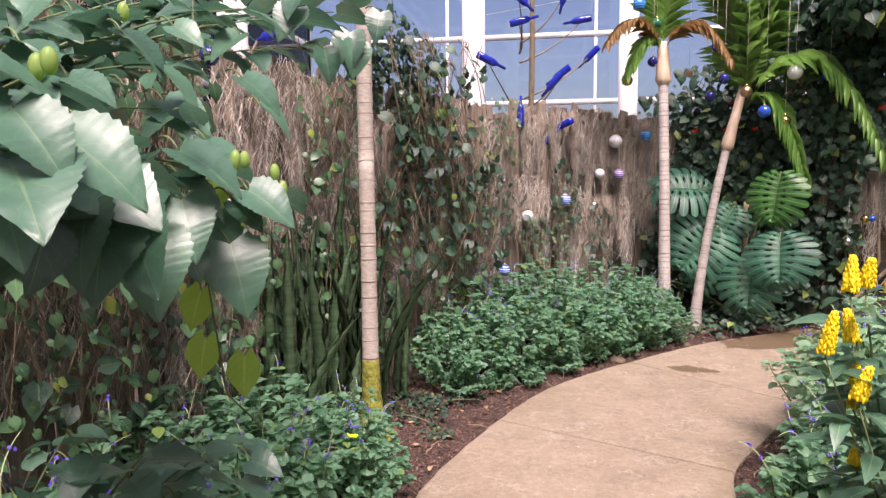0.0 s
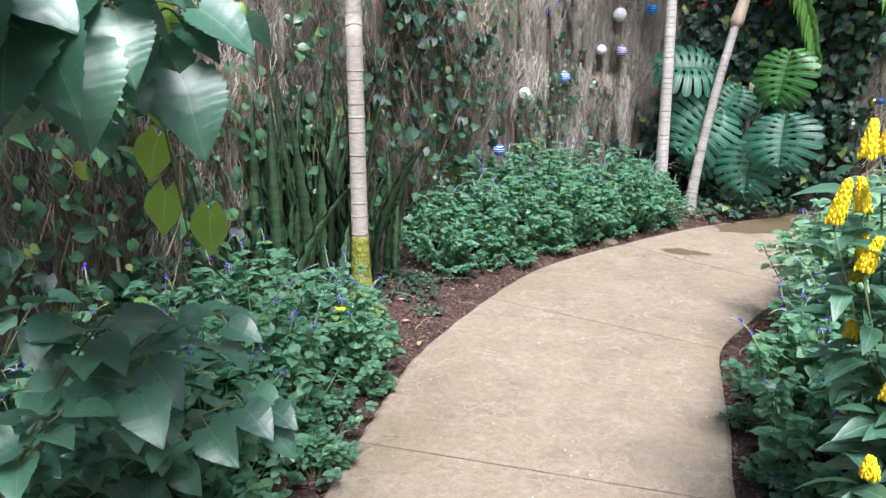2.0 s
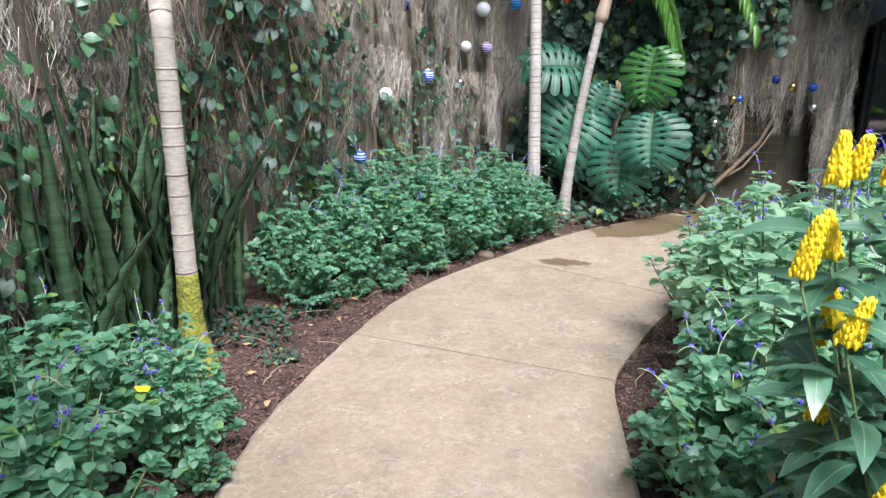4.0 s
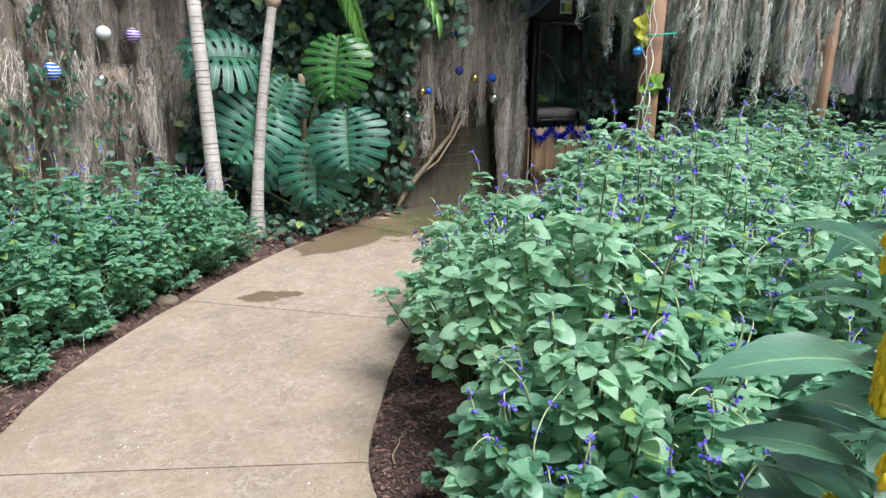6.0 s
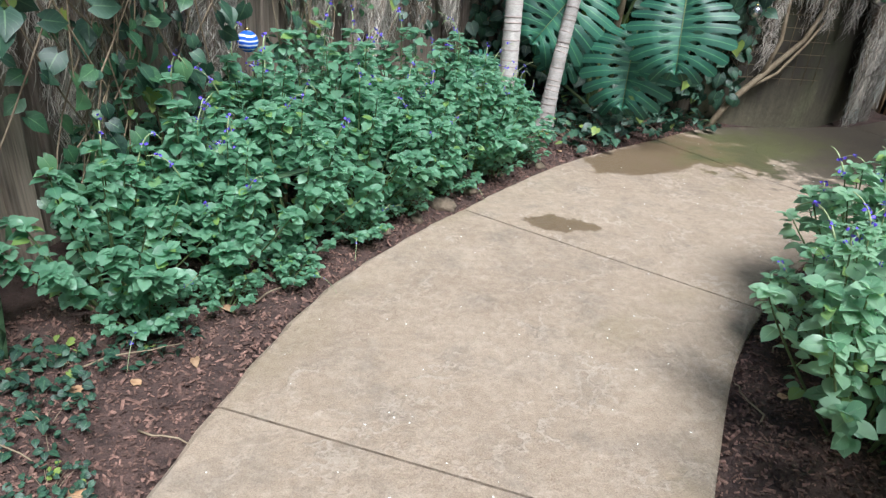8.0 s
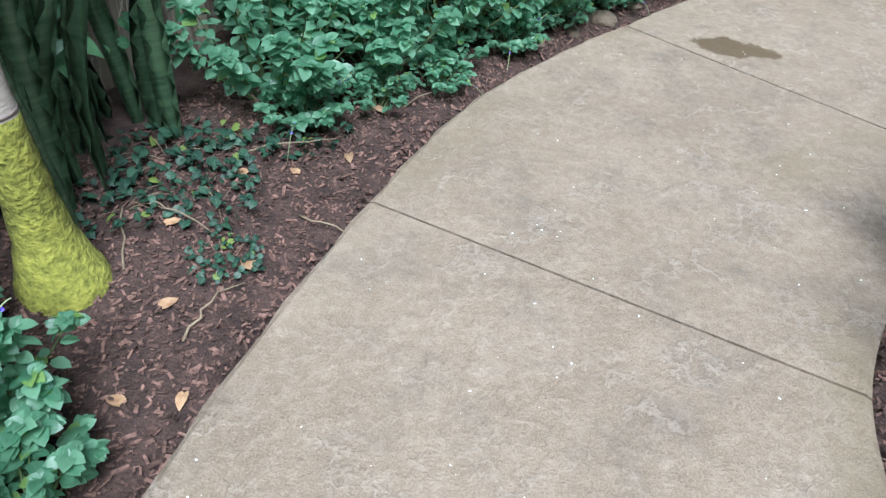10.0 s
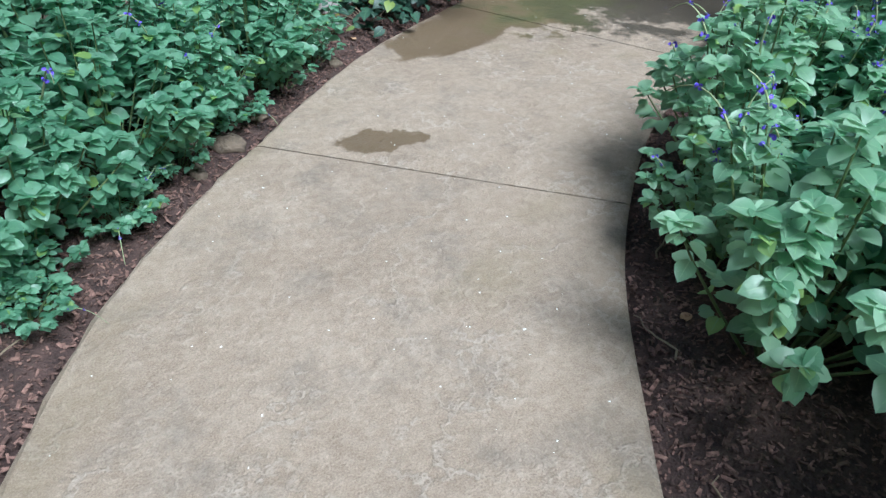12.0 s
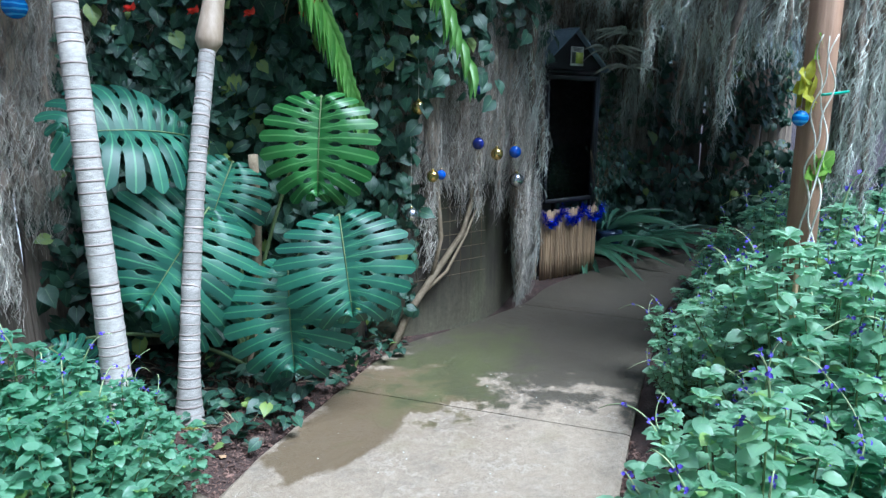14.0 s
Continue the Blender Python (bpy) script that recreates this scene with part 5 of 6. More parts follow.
for i, tip in enumerate(((1.29, 4.5, 1.25), (1.25, 4.4, 1.1), (1.27, 4.75, 1.15), (1.22, 4.95, 1.1), (1.05, 4.84, 0.95), (1.13, 4.93, 1.0), (1.25, 5.05, 0.78), (1.2, 4.95, 0.68), (1.1, 4.7, 0.8), (1.1, 5.25, 0.8), (0.85, 5.1, 0.9), (0.75, 4.95, 1.1), (1.15, 5.35, 0.6), (0.9, 5.4, 0.75))):
    leafy_branch(hibiscus, (0.06 * math.cos(i), 0.06 * math.sin(i), 0.3), np.array(tip) + VIEWSHIFT + (0.1, 0.1, 0) - HB, 14, 0.09, HIBISCUS, HIBLEAF, 340 + i, 0, wide=1.0)
for i in range(4):
    part("trunk", Build().tube(bent((0.05 * i, -0.03 * i, -0.05), (0.05 * math.cos(i), 0.05 * math.sin(i), 1.5), (0.03, 0, 0), 8), np.linspace(0.018, 0.01, 8), 7), DRYSTEM, hibiscus)
def big_leaf(parent, base, tip, o, seed, wide=0.95, size=1.08):
    """One broad leaf from its stalk to its tip, its face turned up and towards the path."""
    g = np.random.default_rng(seed)
    a, b = np.array(base) + VIEWSHIFT - o, np.array(tip) + VIEWSHIFT - o
    if a[2] < 1.0:
        a, b = a + (0.08, 0.1, 0), b + (0.08, 0.1, 0)
    L = np.linalg.norm(b - a) * size
    lf = part("leaf", Build().many(HIBLEAF, [aim(a, b - a, (0.12 + g.normal(0, 0.25), -0.2 + g.normal(0, 0.25), 1.0), (L * wide, L, L))]), HIBISCUS, parent)
    part("stalk", Build().tube(bent(a + (-0.05, 0.03, 0.02), a, (0, 0, 0.01), 5), 0.0018, 5), STEM, lf)


for i, (base, tip) in enumerate((
((1.65, 3.97, 1.93), (1.74, 4.05, 1.91)),
((1.70, 3.99, 1.88), (1.78, 3.98, 1.81)),
((1.70, 4.05, 1.86), (1.82, 4.05, 1.79)),
((1.67, 3.99, 1.83), (1.75, 3.94, 1.73)),
((1.68, 4.15, 1.78), (1.70, 4.07, 1.66)),
((1.68, 4.31, 1.78), (1.73, 4.26, 1.69)),
((1.68, 4.31, 1.85), (1.80, 4.31, 1.80)),
((1.72, 4.44, 1.79), (1.82, 4.43, 1.74)),
((1.64, 4.46, 1.87), (1.72, 4.44, 1.82)),
((1.60, 4.31, 2.02), (1.69, 4.31, 1.96)),
((1.61, 4.39, 1.93), (1.71, 4.38, 1.89)),
((1.58, 4.53, 1.99), (1.55, 4.46, 2.02)),
((1.60, 4.06, 1.78), (1.62, 3.99, 1.70)),
((1.67, 4.24, 1.74), (1.72, 4.18, 1.62)),
((1.64, 4.45, 1.74), (1.69, 4.40, 1.61)),
((1.61, 4.20, 1.88), (1.60, 4.13, 1.90)),
((1.66, 4.24, 1.85), (1.65, 4.17, 1.88)),
((1.58, 4.30, 1.94), (1.57, 4.23, 1.96)),
((1.60, 4.12, 1.97), (1.67, 4.11, 1.96)),
((1.61, 4.66, 2.00), (1.71, 4.66, 1.94)),
((1.66, 4.99, 2.11), (1.69, 4.97, 2.02)),
((1.69, 5.10, 2.17), (1.69, 5.06, 2.06)),
((1.64, 4.87, 2.18), (1.61, 4.81, 2.10)),
((1.74, 5.21, 2.24), (1.73, 5.17, 2.15)),
((1.56, 4.51, 2.07), (1.63, 4.50, 2.04)),
((1.52, 4.36, 2.08), (1.59, 4.35, 2.04)),
((1.53, 4.24, 2.05), (1.52, 4.18, 2.00)),
((1.57, 4.74, 2.10), (1.52, 4.67, 2.05)),
((1.28, 4.60, 1.24), (1.31, 4.46, 1.19)),
((1.27, 4.80, 1.11), (1.23, 4.65, 1.13)),
((1.35, 4.83, 1.05), (1.51, 4.78, 1.01)),
((1.44, 4.82, 0.94), (1.56, 4.77, 0.94)),
((1.46, 4.72, 0.95), (1.60, 4.64, 0.91)),
((1.28, 4.66, 1.07), (1.43, 4.58, 0.98)),
((1.31, 4.53, 1.07), (1.42, 4.41, 0.97)),
((1.40, 4.66, 0.93), (1.54, 4.56, 0.86)),
((1.39, 4.53, 0.96), (1.40, 4.40, 0.99)),
((1.26, 4.57, 1.21), (1.38, 4.55, 1.24)),
((1.26, 5.03, 1.05), (1.42, 4.99, 1.03)))):
    big_leaf(hibiscus, base, tip, HB, 800 + i, 0.98, 0.85 if i < 28 else 0.62)
    jit = np.random.default_rng(860 + i).normal(0, 0.045, 3)
    big_leaf(hibiscus, np.array(base) + jit, np.array(tip) + jit * 1.5, HB, 900 + i, 0.98, 0.7 if i < 28 else 0.55)
hangvine = thing("hanging_vine", "thin vine with a few large lime heart-shaped leaves", "vine", 1.42, 4.83, 1.7)
hv = np.array((1.42, 4.83, 1.7))
part("stem", Build().tube([(0.02, 0.0, 0.5), (0, 0, 0.1), (0.01, 0, -0.2), (0.03, 0.02, -0.45), (0.1, 0.03, -0.52)], 0.002, 5), STEM, hangvine)
for i, q in enumerate(((1.40, 4.86, 1.45), (1.405, 4.86, 1.355), (1.488, 4.856, 1.325), (1.42, 4.82, 1.56), (1.44, 4.83, 1.66))):
    part("leaf", Build().many(HEART, [aim(np.array(q) - hv, (0.15 * (i - 2), -0.2, -1), (0.3, -1, 0.3), (0.072, 0.085, 0.08))]), LIME, hangvine)


# yellow candle plant
def candle_bush(x, y, tips, label):
    z = soil_at(x, y)
    root = thing("candle_plant", label, "shrub", x, y, z)
    o = np.array((x, y, z))
    for i, (tip, flower) in enumerate(tips):
        g = np.random.default_rng(500 + i)
        t = np.array(tip) - o
        br = leafy_branch(root, (0.06 * math.cos(i), 0.06 * math.sin(i), 0.02), t - (0, 0, 0.03), 17, 0.125, CANDLELEAF, LANCE, 500 + i, 0, (t[0] * 0.1, t[1] * 0.1, 0.05), 1.1)
        if flower:
            b = Build()
            hgt = flower * 0.88
            lean = g.normal(0, 0.16, 2)
            tiers = max(5, int(hgt / 0.0085))
            for k in range(tiers * 14):
                u = k / (tiers * 14)
                a = k * 2.4 + g.uniform(-0.3, 0.3)
                c = t + np.array((lean[0] * hgt * u, lean[1] * hgt * u, hgt * u - 0.02))
                rr = 0.018 * (1 - 0.6 * u ** 2) * (1 + 0.12 * math.sin(u * tiers * 4)) * g.uniform(0.92, 1.08)
                s = 0.0036 * (1.1 - 0.3 * u)
                b.ball(c + (rr * math.cos(a), rr * math.sin(a), 0), s, 5, 4, (1, 1, g.uniform(1.7, 2.5)))
            b.tube([t + np.array((lean[0] * hgt * u, lean[1] * hgt * u, hgt * u - 0.02)) for u in (0, 0.3, 0.7, 1.05)], [0.018, 0.019, 0.014, 0.004], 7)
            part("flower_candle", b, YELLOW, br, "upright golden-yellow flower candle")
    return root


candle_bush(3.25, 5.65, (((2.8, 5.62, 1.2), 0.13), ((2.888, 5.68, 1.22), 0.1), ((2.88, 5.69, 1.36), 0.11), ((2.93, 5.72, 1.37), 0.09), ((2.923, 5.696, 0.86), 0.06), ((2.855, 5.54, 1.1), 0.1), ((2.99, 5.69, 1.36), 0.09), ((2.905, 5.66, 1.08), 0.09), ((3.1, 5.8, 1.46), 0.1),
                       ((3.05, 5.6, 1.0), 0.1), ((2.95, 5.5, 0.77), 0.09), ((3.0, 5.55, 1.07), 0.1), ((2.93, 5.75, 1.01), 0.06), ((3.06, 5.5, 0.66), 0.07), ((2.86, 5.33, 0.65), 0.06), ((2.88, 5.2, 0.66), 0.07), ((3.15, 5.7, 1.5), 0.1), ((3.2, 5.6, 1.46), 0.1), ((3.3, 5.75, 1.45), 0.1),
                       ((3.4, 5.6, 1.4), 0), ((3.45, 5.75, 1.3), 0), ((3.2, 5.5, 1.25), 0), ((3.1, 5.6, 0.7), 0), ((3.2, 5.7, 1.15), 0), ((3.3, 5.8, 0.75), 0), ((3.4, 5.9, 1.0), 0), ((3.15, 5.55, 0.85), 0), ((3.0, 5.4, 0.75), 0.07), ((3.5, 5.9, 1.1), 0), ((3.05, 5.75, 1.2), 0), ((3.0, 5.5, 0.95), 0)),
            "bushy plant with long leaves and golden-yellow flower candles")

# ---- ornaments ----
def ornament(x, y, z, r, mat, label, cord=0.25):
    """A glass ball with a cap and a hanging cord."""
    root = thing("glass_ball", label, "ornament", x, y, z, group="hanging glass balls")
    part("ball", Build().ball((0, 0, 0), r, 20, 14), mat, root)
    part("cap", Build().tube([(0, 0, r * 0.96), (0, 0, r * 1.0), (0, 0, r * 1.2), (0, 0, r * 1.22)], [r * 0.2, r * 0.24, r * 0.22, r * 0.1], 10), GOLD, root, "small metal cap")
    part("cord", Build().tube([(0, 0, r * 1.2), (0.003, 0, r * 1.2 + cord * 0.5), (0, 0, r * 1.2 + cord)], 0.0013, 4), CORD, root)
    return root


for x, y, z, r, mat, label, c in (
        (1.16, 9.56, 1.47, 0.055, SKYSTRIPE, "blue striped glass ball hanging on the mossy fence", 0.2), (2.1, 11.12, 1.38, 0.062, BLUESTRIPE, "blue and white striped glass ball on the fence", 0.2),
        (2.49, 11.65, 1.66, 0.056, WHITEBALL, "frosted white glass ball on the fence", 0.2), (2.72, 11.84, 1.65, 0.06, PURPLESTRIPE, "purple and white striped glass ball on the fence", 0.2),
        (2.67, 11.8, 2.03, 0.075, WHITEBALL, "large white glass ball near the fence top", 0.2), (3.04, 12.1, 2.1, 0.06, SKYSTRIPE, "blue striped glass ball near the fence top", 0.15),
        (1.73, 10.53, 1.24, 0.058, WHITEBALL, "plain white ball hanging on the fence", 0.2), (1.52, 10.22, 0.73, 0.055, BLUESTRIPE, "blue striped ball hanging low on the fence", 0.25),
        (2.43, 11.58, 1.3, 0.045, SILVER, "small silver ball on the fence", 0.2), (0.27, 6.9, 2.3, 0.05, NAVY, "dark blue ball hung at the fence top", 0.1), (0.34, 7.22, 2.18, 0.05, WHITEBALL, "white ball hung at the fence top", 0.15),
        (5.12, 11.54, 0.9, 0.045, SILVER, "silver ball hanging on the concrete wall", 0.5), (5.17, 11.52, 1.6, 0.045, GOLD, "gold glass ball hanging on the wall", 0.3), (5.27, 11.5, 1.15, 0.04, GOLD, "small gold ball hanging on the wall", 0.3),
        (5.34, 11.5, 1.155, 0.032, BLUEBALL, "small blue ball beside a gold one", 0.3), (5.91, 11.57, 1.27, 0.045, GOLD, "gold glass ball hanging on the wall", 0.3), (6.22, 11.68, 1.05, 0.055, SILVER, "clear silver ball at the wall's bend", 0.5),
        (5.72, 11.56, 1.35, 0.042, NAVY, "dark violet ball hanging on the wall", 0.3), (5.7, 11.55, 1.71, 0.042, NAVY, "dark blue ball hanging high on the wall", 0.3), (6.18, 11.66, 1.27, 0.045, BLUEBALL, "blue ball hanging at the wall's bend", 0.3)):
    eye = np.array((2.15, 5.2, 1.55)) if x < 4 else np.array((2.45, 7.2, 1.6))
    q = np.array((x, y, z))
    q = q + (eye - q) / np.linalg.norm(eye - q) * (0.17 if x < 4 else 0.2)
    ornament(*q, r, mat, label, c)
CABLE = 3.6
for (x, y, z), r, mat, label in (((4.4, 11.27, 2.67), 0.075, WHITEBALL, "large white ball hanging before the ivy"), ((4.73, 11.28, 2.64), 0.07, BLUEBALL, "bright blue ball hanging before the ivy"), ((4.12, 11.27, 2.28), 0.065, BLUEBALL, "bright blue ball hanging before the ivy"),
                                 ((4.33, 11.3, 2.18), 0.06, GOLD, "pale gold ball hanging before the ivy"), ((3.92, 11.2, 2.48), 0.06, COPPER, "copper ball hanging by the palm"), ((3.72, 11.3, 2.63), 0.055, NAVY, "dark blue ball hanging by the palm"),
                                 ((3.64, 11.35, 2.97), 0.05, NAVY, "dark blue ball hanging by the palm"), ((3.62, 11.46, 2.47), 0.055, NAVY, "dusky violet ball hanging by the palm"), ((3.4, 11.48, 2.72), 0.04, COPPER, "small copper ball between the palms"),
                                 ((3.0, 11.3, 2.83), 0.055, NAVY, "dark slate ball beside the palm stem"), ((2.82, 11.5, 2.89), 0.045, GREENBALL, "green ball hanging by the palm"), ((2.76, 11.5, 2.67), 0.06, GOLD, "gold ball hanging above the fence"),
                                 ((2.86, 11.42, 3.45), 0.07, SKYSTRIPE, "blue striped ball hanging above the fence"), ((3.05, 11.44, 3.25), 0.055, GREENBALL, "green ball hanging by the palm")):
    ornament(x, y, z, r, mat, label, CABLE - z)
wires = thing("hanging_cable", "thin cable strung above the fence for the balls", "cable", 3.6, 11.4, CABLE)
part("cable", Build().tube([(-2.7, 1.35, 0.1), (-0.9, 0.05, 0.02), (0.2, -0.15, 0.0), (1.2, -0.1, 0.0), (2.2, 0.3, 0.08)], 0.003, 5), CORD, wires)

# bottle tree: bare branches behind the fence with blue bottles on their ends
bt = thing("bottle_tree", "bare slender tree behind the fence with blue bottles on its twigs", "tree", 1.55, 11.25, soil_at(1.55, 11.25))
BT = np.array((1.55, 11.25, soil_at(1.55, 11.25)))
part("trunk", Build().tube(bent((0, 0, -0.05), (0.15, -0.1, 4.4), (0.1, 0, 0), 12), np.linspace(0.045, 0.02, 12), 8), DRYSTEM, bt)
for i, (b0, d, zb) in enumerate((((1.44, 10.21, 2.7), (-0.5, -0.2, 0.25), 2.2), ((1.66, 10.5, 2.32), (0.0, -0.1, -0.6), 2.3), ((1.98, 10.98, 2.08), (-0.35, -0.1, -0.35), 2.3), ((2.31, 11.5, 2.9), (0.5, -0.1, 0.5), 2.4), ((2.17, 11.3, 3.28), (0.6, 0.0, 0.1), 2.8),
                                ((1.98, 11.0, 2.65), (0.5, -0.1, 0.35), 2.2), ((1.7, 10.62, 3.33), (-0.3, 0.0, 0.3), 2.9), ((2.02, 11.05, 2.15), (0.25, -0.2, 0.1), 2.1), ((1.92, 11.0, 2.55), (0.45, -0.1, 0.5), 2.3), ((1.72, 10.7, 3.2), (-0.35, -0.1, -0.1), 2.9), ((2.05, 11.2, 3.45), (0.2, 0, 0.8), 3.0))):
    b0, d = np.array(b0) - BT, np.array(d) / np.linalg.norm(d)
    br = part("branch", Build().tube(bent((0.05, -0.03, zb), b0 + d * 0.1, (0.03, 0, -0.05), 9), np.linspace(0.012, 0.005, 9), 6), DRYSTEM, bt)
    prof = ((-0.01, 0.0), (-0.008, 0.014), (0.075, 0.0145), (0.11, 0.034), (0.14, 0.037), (0.285, 0.037), (0.295, 0.03), (0.297, 0.0))
    part("bottle", Build().tube([b0 + d * (q - 0.1) for q, _ in prof], [max(r, 0.0008) for _, r in prof], 14, False), BLUEGLASS, br, "cobalt-blue glass bottle upside down on a twig")
bo = thing("blue_bottle", "cobalt-blue bottle stuck on a twig above the fence", "bottle", 0.36, 7.4, 2.44)
part("glass", Build().tube([np.array((0.3, 0.1, 0.12)) * q for q, _ in prof], [max(r, 0.0008) * 0.85 for _, r in prof], 14, False), BLUEGLASS, bo)
part("twig", Build().tube([(0, 0, 0.0), (-0.06, 0, -0.1), (-0.1, 0, -0.35)], 0.006, 6), DRYSTEM, bo)

# ---- cabinet with gabled roof, bamboo skirt and a sign ----
CX, CY, CW, CD = 7.48, 12.26, 0.8, 0.55
case = thing("display_cabinet", "dark gabled display cabinet with a glass front on a bamboo skirt", "cabinet", CX, CY, 0.0)
w2 = CW / 2
for sx in (-1, 1):
    for yy in (0.02, CD - 0.02):
        part("corner_post", Build().box(sx * (w2 - 0.025), yy, 1.0, 0.05, 0.05, 1.94, bevel=0.005), BLACK, case)
    part("side_panel", Build().box(sx * (w2 - 0.01), CD / 2, 1.32, 0.006, CD - 0.1, 1.2), PANE, case, "clear glass side", False).visible_shadow = False
part("back_panel", Build().box(0, CD - 0.01, 1.0, CW - 0.1, 0.014, 1.9), BACKBOARD, case)
part("sand_bed", Build().box(0, CD / 2, 0.8, CW - 0.12, CD - 0.08, 0.13, bevel=0.03), SAND, case, "pale sand on the cabinet floor")
part("branch", Build().tube([(-0.25, 0.3, 1.72), (-0.1, 0.28, 1.55), (0.08, 0.3, 1.48), (0.2, 0.26, 1.3), (0.32, 0.3, 1.16)], [0.012, 0.014, 0.013, 0.011, 0.008], 7), DRYSTEM, case, "bare twig across the cabinet")
part("shelf", Build().box(0, CD / 2, 0.72, CW - 0.11, CD - 0.06, 0.03, bevel=0.004), DARKBOARD, case)
part("top_board", Build().box(0, CD / 2, 1.93, CW + 0.01, CD, 0.04, bevel=0.004), BLACK, case)
door = part("door_frame", Build().box(-w2 + 0.07, -0.012, 1.3, 0.03, 0.025, 1.17, bevel=0.004).box(w2 - 0.07, -0.012, 1.3, 0.03, 0.025, 1.17, bevel=0.004).box(0, -0.012, 0.735, CW - 0.11, 0.025, 0.035, bevel=0.004).box(0, -0.012, 1.875, CW - 0.11, 0.025, 0.04, bevel=0.004), BLACK, case)
pg = part("pane", Build().box(0, -0.008, 1.3, CW - 0.16, 0.006, 1.1), PANE, door, smooth=False)
pg.visible_shadow = False
gb = Build()
gb.add([(-w2 - 0.03, -0.02, 1.95), (w2 + 0.03, -0.02, 1.95), (0, -0.02, 2.28), (-w2 - 0.03, 0.0, 1.95), (w2 + 0.03, 0.0, 1.95), (0, 0.0, 2.28)], [(0, 1, 2), (5, 4, 3)], [(0, 3, 4, 1), (1, 4, 5, 2), (2, 5, 3, 0)])
gable = part("gable", gb, BLACK, case, smooth=False)
for sx in (-1, 1):
    ang = math.atan2(0.33, w2 + 0.03)
    m = pose(sx * (w2 + 0.06) / 2, CD / 2, 2.13, 0, sx * math.degrees(ang), 0)
    part("roof_slope", Build().box(0, 0, 0, math.hypot(0.35, w2 + 0.06) + 0.04, CD + 0.12, 0.02, m, 0.004), ROOFBLUE, case, "pale blue roof sheet")
sg = part("sign", Build().box(0.03, -0.026, 2.07, 0.17, 0.006, 0.17, bevel=0.001), SIGNPAPER, gable, "small white and lime information sign")
part("sign_panel", Build().box(0.058, -0.031, 2.055, 0.1, 0.003, 0.1), SIGNGREEN, sg)
part("sign_photo", Build().box(-0.022, -0.031, 2.055, 0.05, 0.003, 0.1), SIGNDARK, sg)
for k in range(3):
    part("text_bar", Build().box(0.03, -0.031, 2.142 - 0.012 * k, 0.13 - 0.02 * k, 0.003, 0.005), SIGNDARK, sg)
reed = Build().tube([(0, 0, 0.0), (0.001, 0, 0.2), (0, 0, 0.22), (0.001, 0, 0.45), (0, 0, 0.66)], [0.0105, 0.0098, 0.0112, 0.0098, 0.0105], 7).mesh("reed", BAMBOO)
for k in range(36):
    part("reed", reed, BAMBOO, case, m=pose(-w2 + 0.02 + k * 0.0218, -0.035 - 0.004 * math.sin(k * 2.3), -0.01 + 0.012 * math.sin(k * 1.7), 0, 0.8 * math.sin(k * 3.1), k * 50))
for k in range(22):
    part("reed", reed, BAMBOO, case, m=pose(-w2 - 0.012, 0.0 + k * 0.0235, -0.01 + 0.01 * math.sin(k), 0, 0, k * 70))
ti = thing("tinsel_garland", "shiny blue tinsel garland looped under the cabinet window", "garland", CX, CY - 0.06, 0.62)
gt = np.random.default_rng(8)
tb, mats = Build(), []
for k in range(700):
    u = k / 700
    c = np.array((-w2 - 0.04 + u * (CW + 0.1), -0.015, 0.05 - 0.14 * abs(math.sin(u * math.pi * 3.0))))
    mats.append(aim(c + gt.normal(0, 0.006, 3), gt.normal(0, 1, 3) + (0, -0.4, 0), gt.normal(0, 1, 3), (0.007, 0.06, 0.02)))
tagged(part("tinsel", tb.many(STRIP, mats), TINSEL, ti), kind="stuff")
cp = thing("small_plant", "small yellow-green leafy plant inside the cabinet", "plant", 7.3, 12.45, 0.86)
mats = [aim((0, 0, 0.1), (math.cos(a), math.sin(a), 0.5 + 0.3 * math.sin(3 * a)), (0, -0.4, 1), (0.12, 0.16, 0.14)) for a in np.arange(12) * 0.53]
part("stem", Build().tube([(0, 0, 0), (0, 0, 0.11)], 0.006, 6), STEM, cp)
tagged(part("foliage", Build().many(BROAD, mats), LIME, cp), kind="stuff")
# black board added in place of the shadow between wall and cabinet
dp = tagged(part("dark_screen", Build().box(6.93, 12.72, 1.05, 0.42, 0.04, 2.2, bevel=0.004), BLACK), "black board standing for the shade in the gap beside the cabinet", "screen", kind="")

# ---- pergola: posts, beams, creepers overhead ----
pergola = thing("pergola", "brown timber pergola over the shaded end of the path", "pergola", 6.25, 9.49, soil_at(6.25, 9.49))
for x, y in ((0, 0), (2.7, 0.35), (1.5, 4.15), (4.3, 3.7), (4.4, 0.6)):
    part("post", Build().box(x, y, 1.45, 0.115, 0.115, 3.1, pose(0, 0, 0), 0.012), BROWNWOOD, pergola)
for a, b in (((0, 0), (4.4, 0.6)), ((0, 0), (0.2, 4.15)), ((1.5, 4.15), (4.3, 3.7)), ((2.7, 0.35), (2.2, 4.0)), ((4.4, 0.6), (4.3, 3.7))):
    mx, my, L = (a[0] + b[0]) / 2, (a[1] + b[1]) / 2, math.hypot(a[0] - b[0], a[1] - b[1])
    part("beam", Build().box(0, 0, 0, L + 0.3, 0.07, 0.16, pose(mx, my, 3.06, 0, 0, math.degrees(math.atan2(b[1] - a[1], b[0] - a[0]))), 0.008), BROWNWOOD, pergola)
tape = part("tie", Build().tube([(-0.13 + 0.29 * u, -0.085 - 0.012 * math.sin(3.1 * u), 1.62 + 0.02 * u) for u in np.linspace(0, 1, 7)], 0.008, 6), TAPE, pergola, "teal plastic tie round the post")
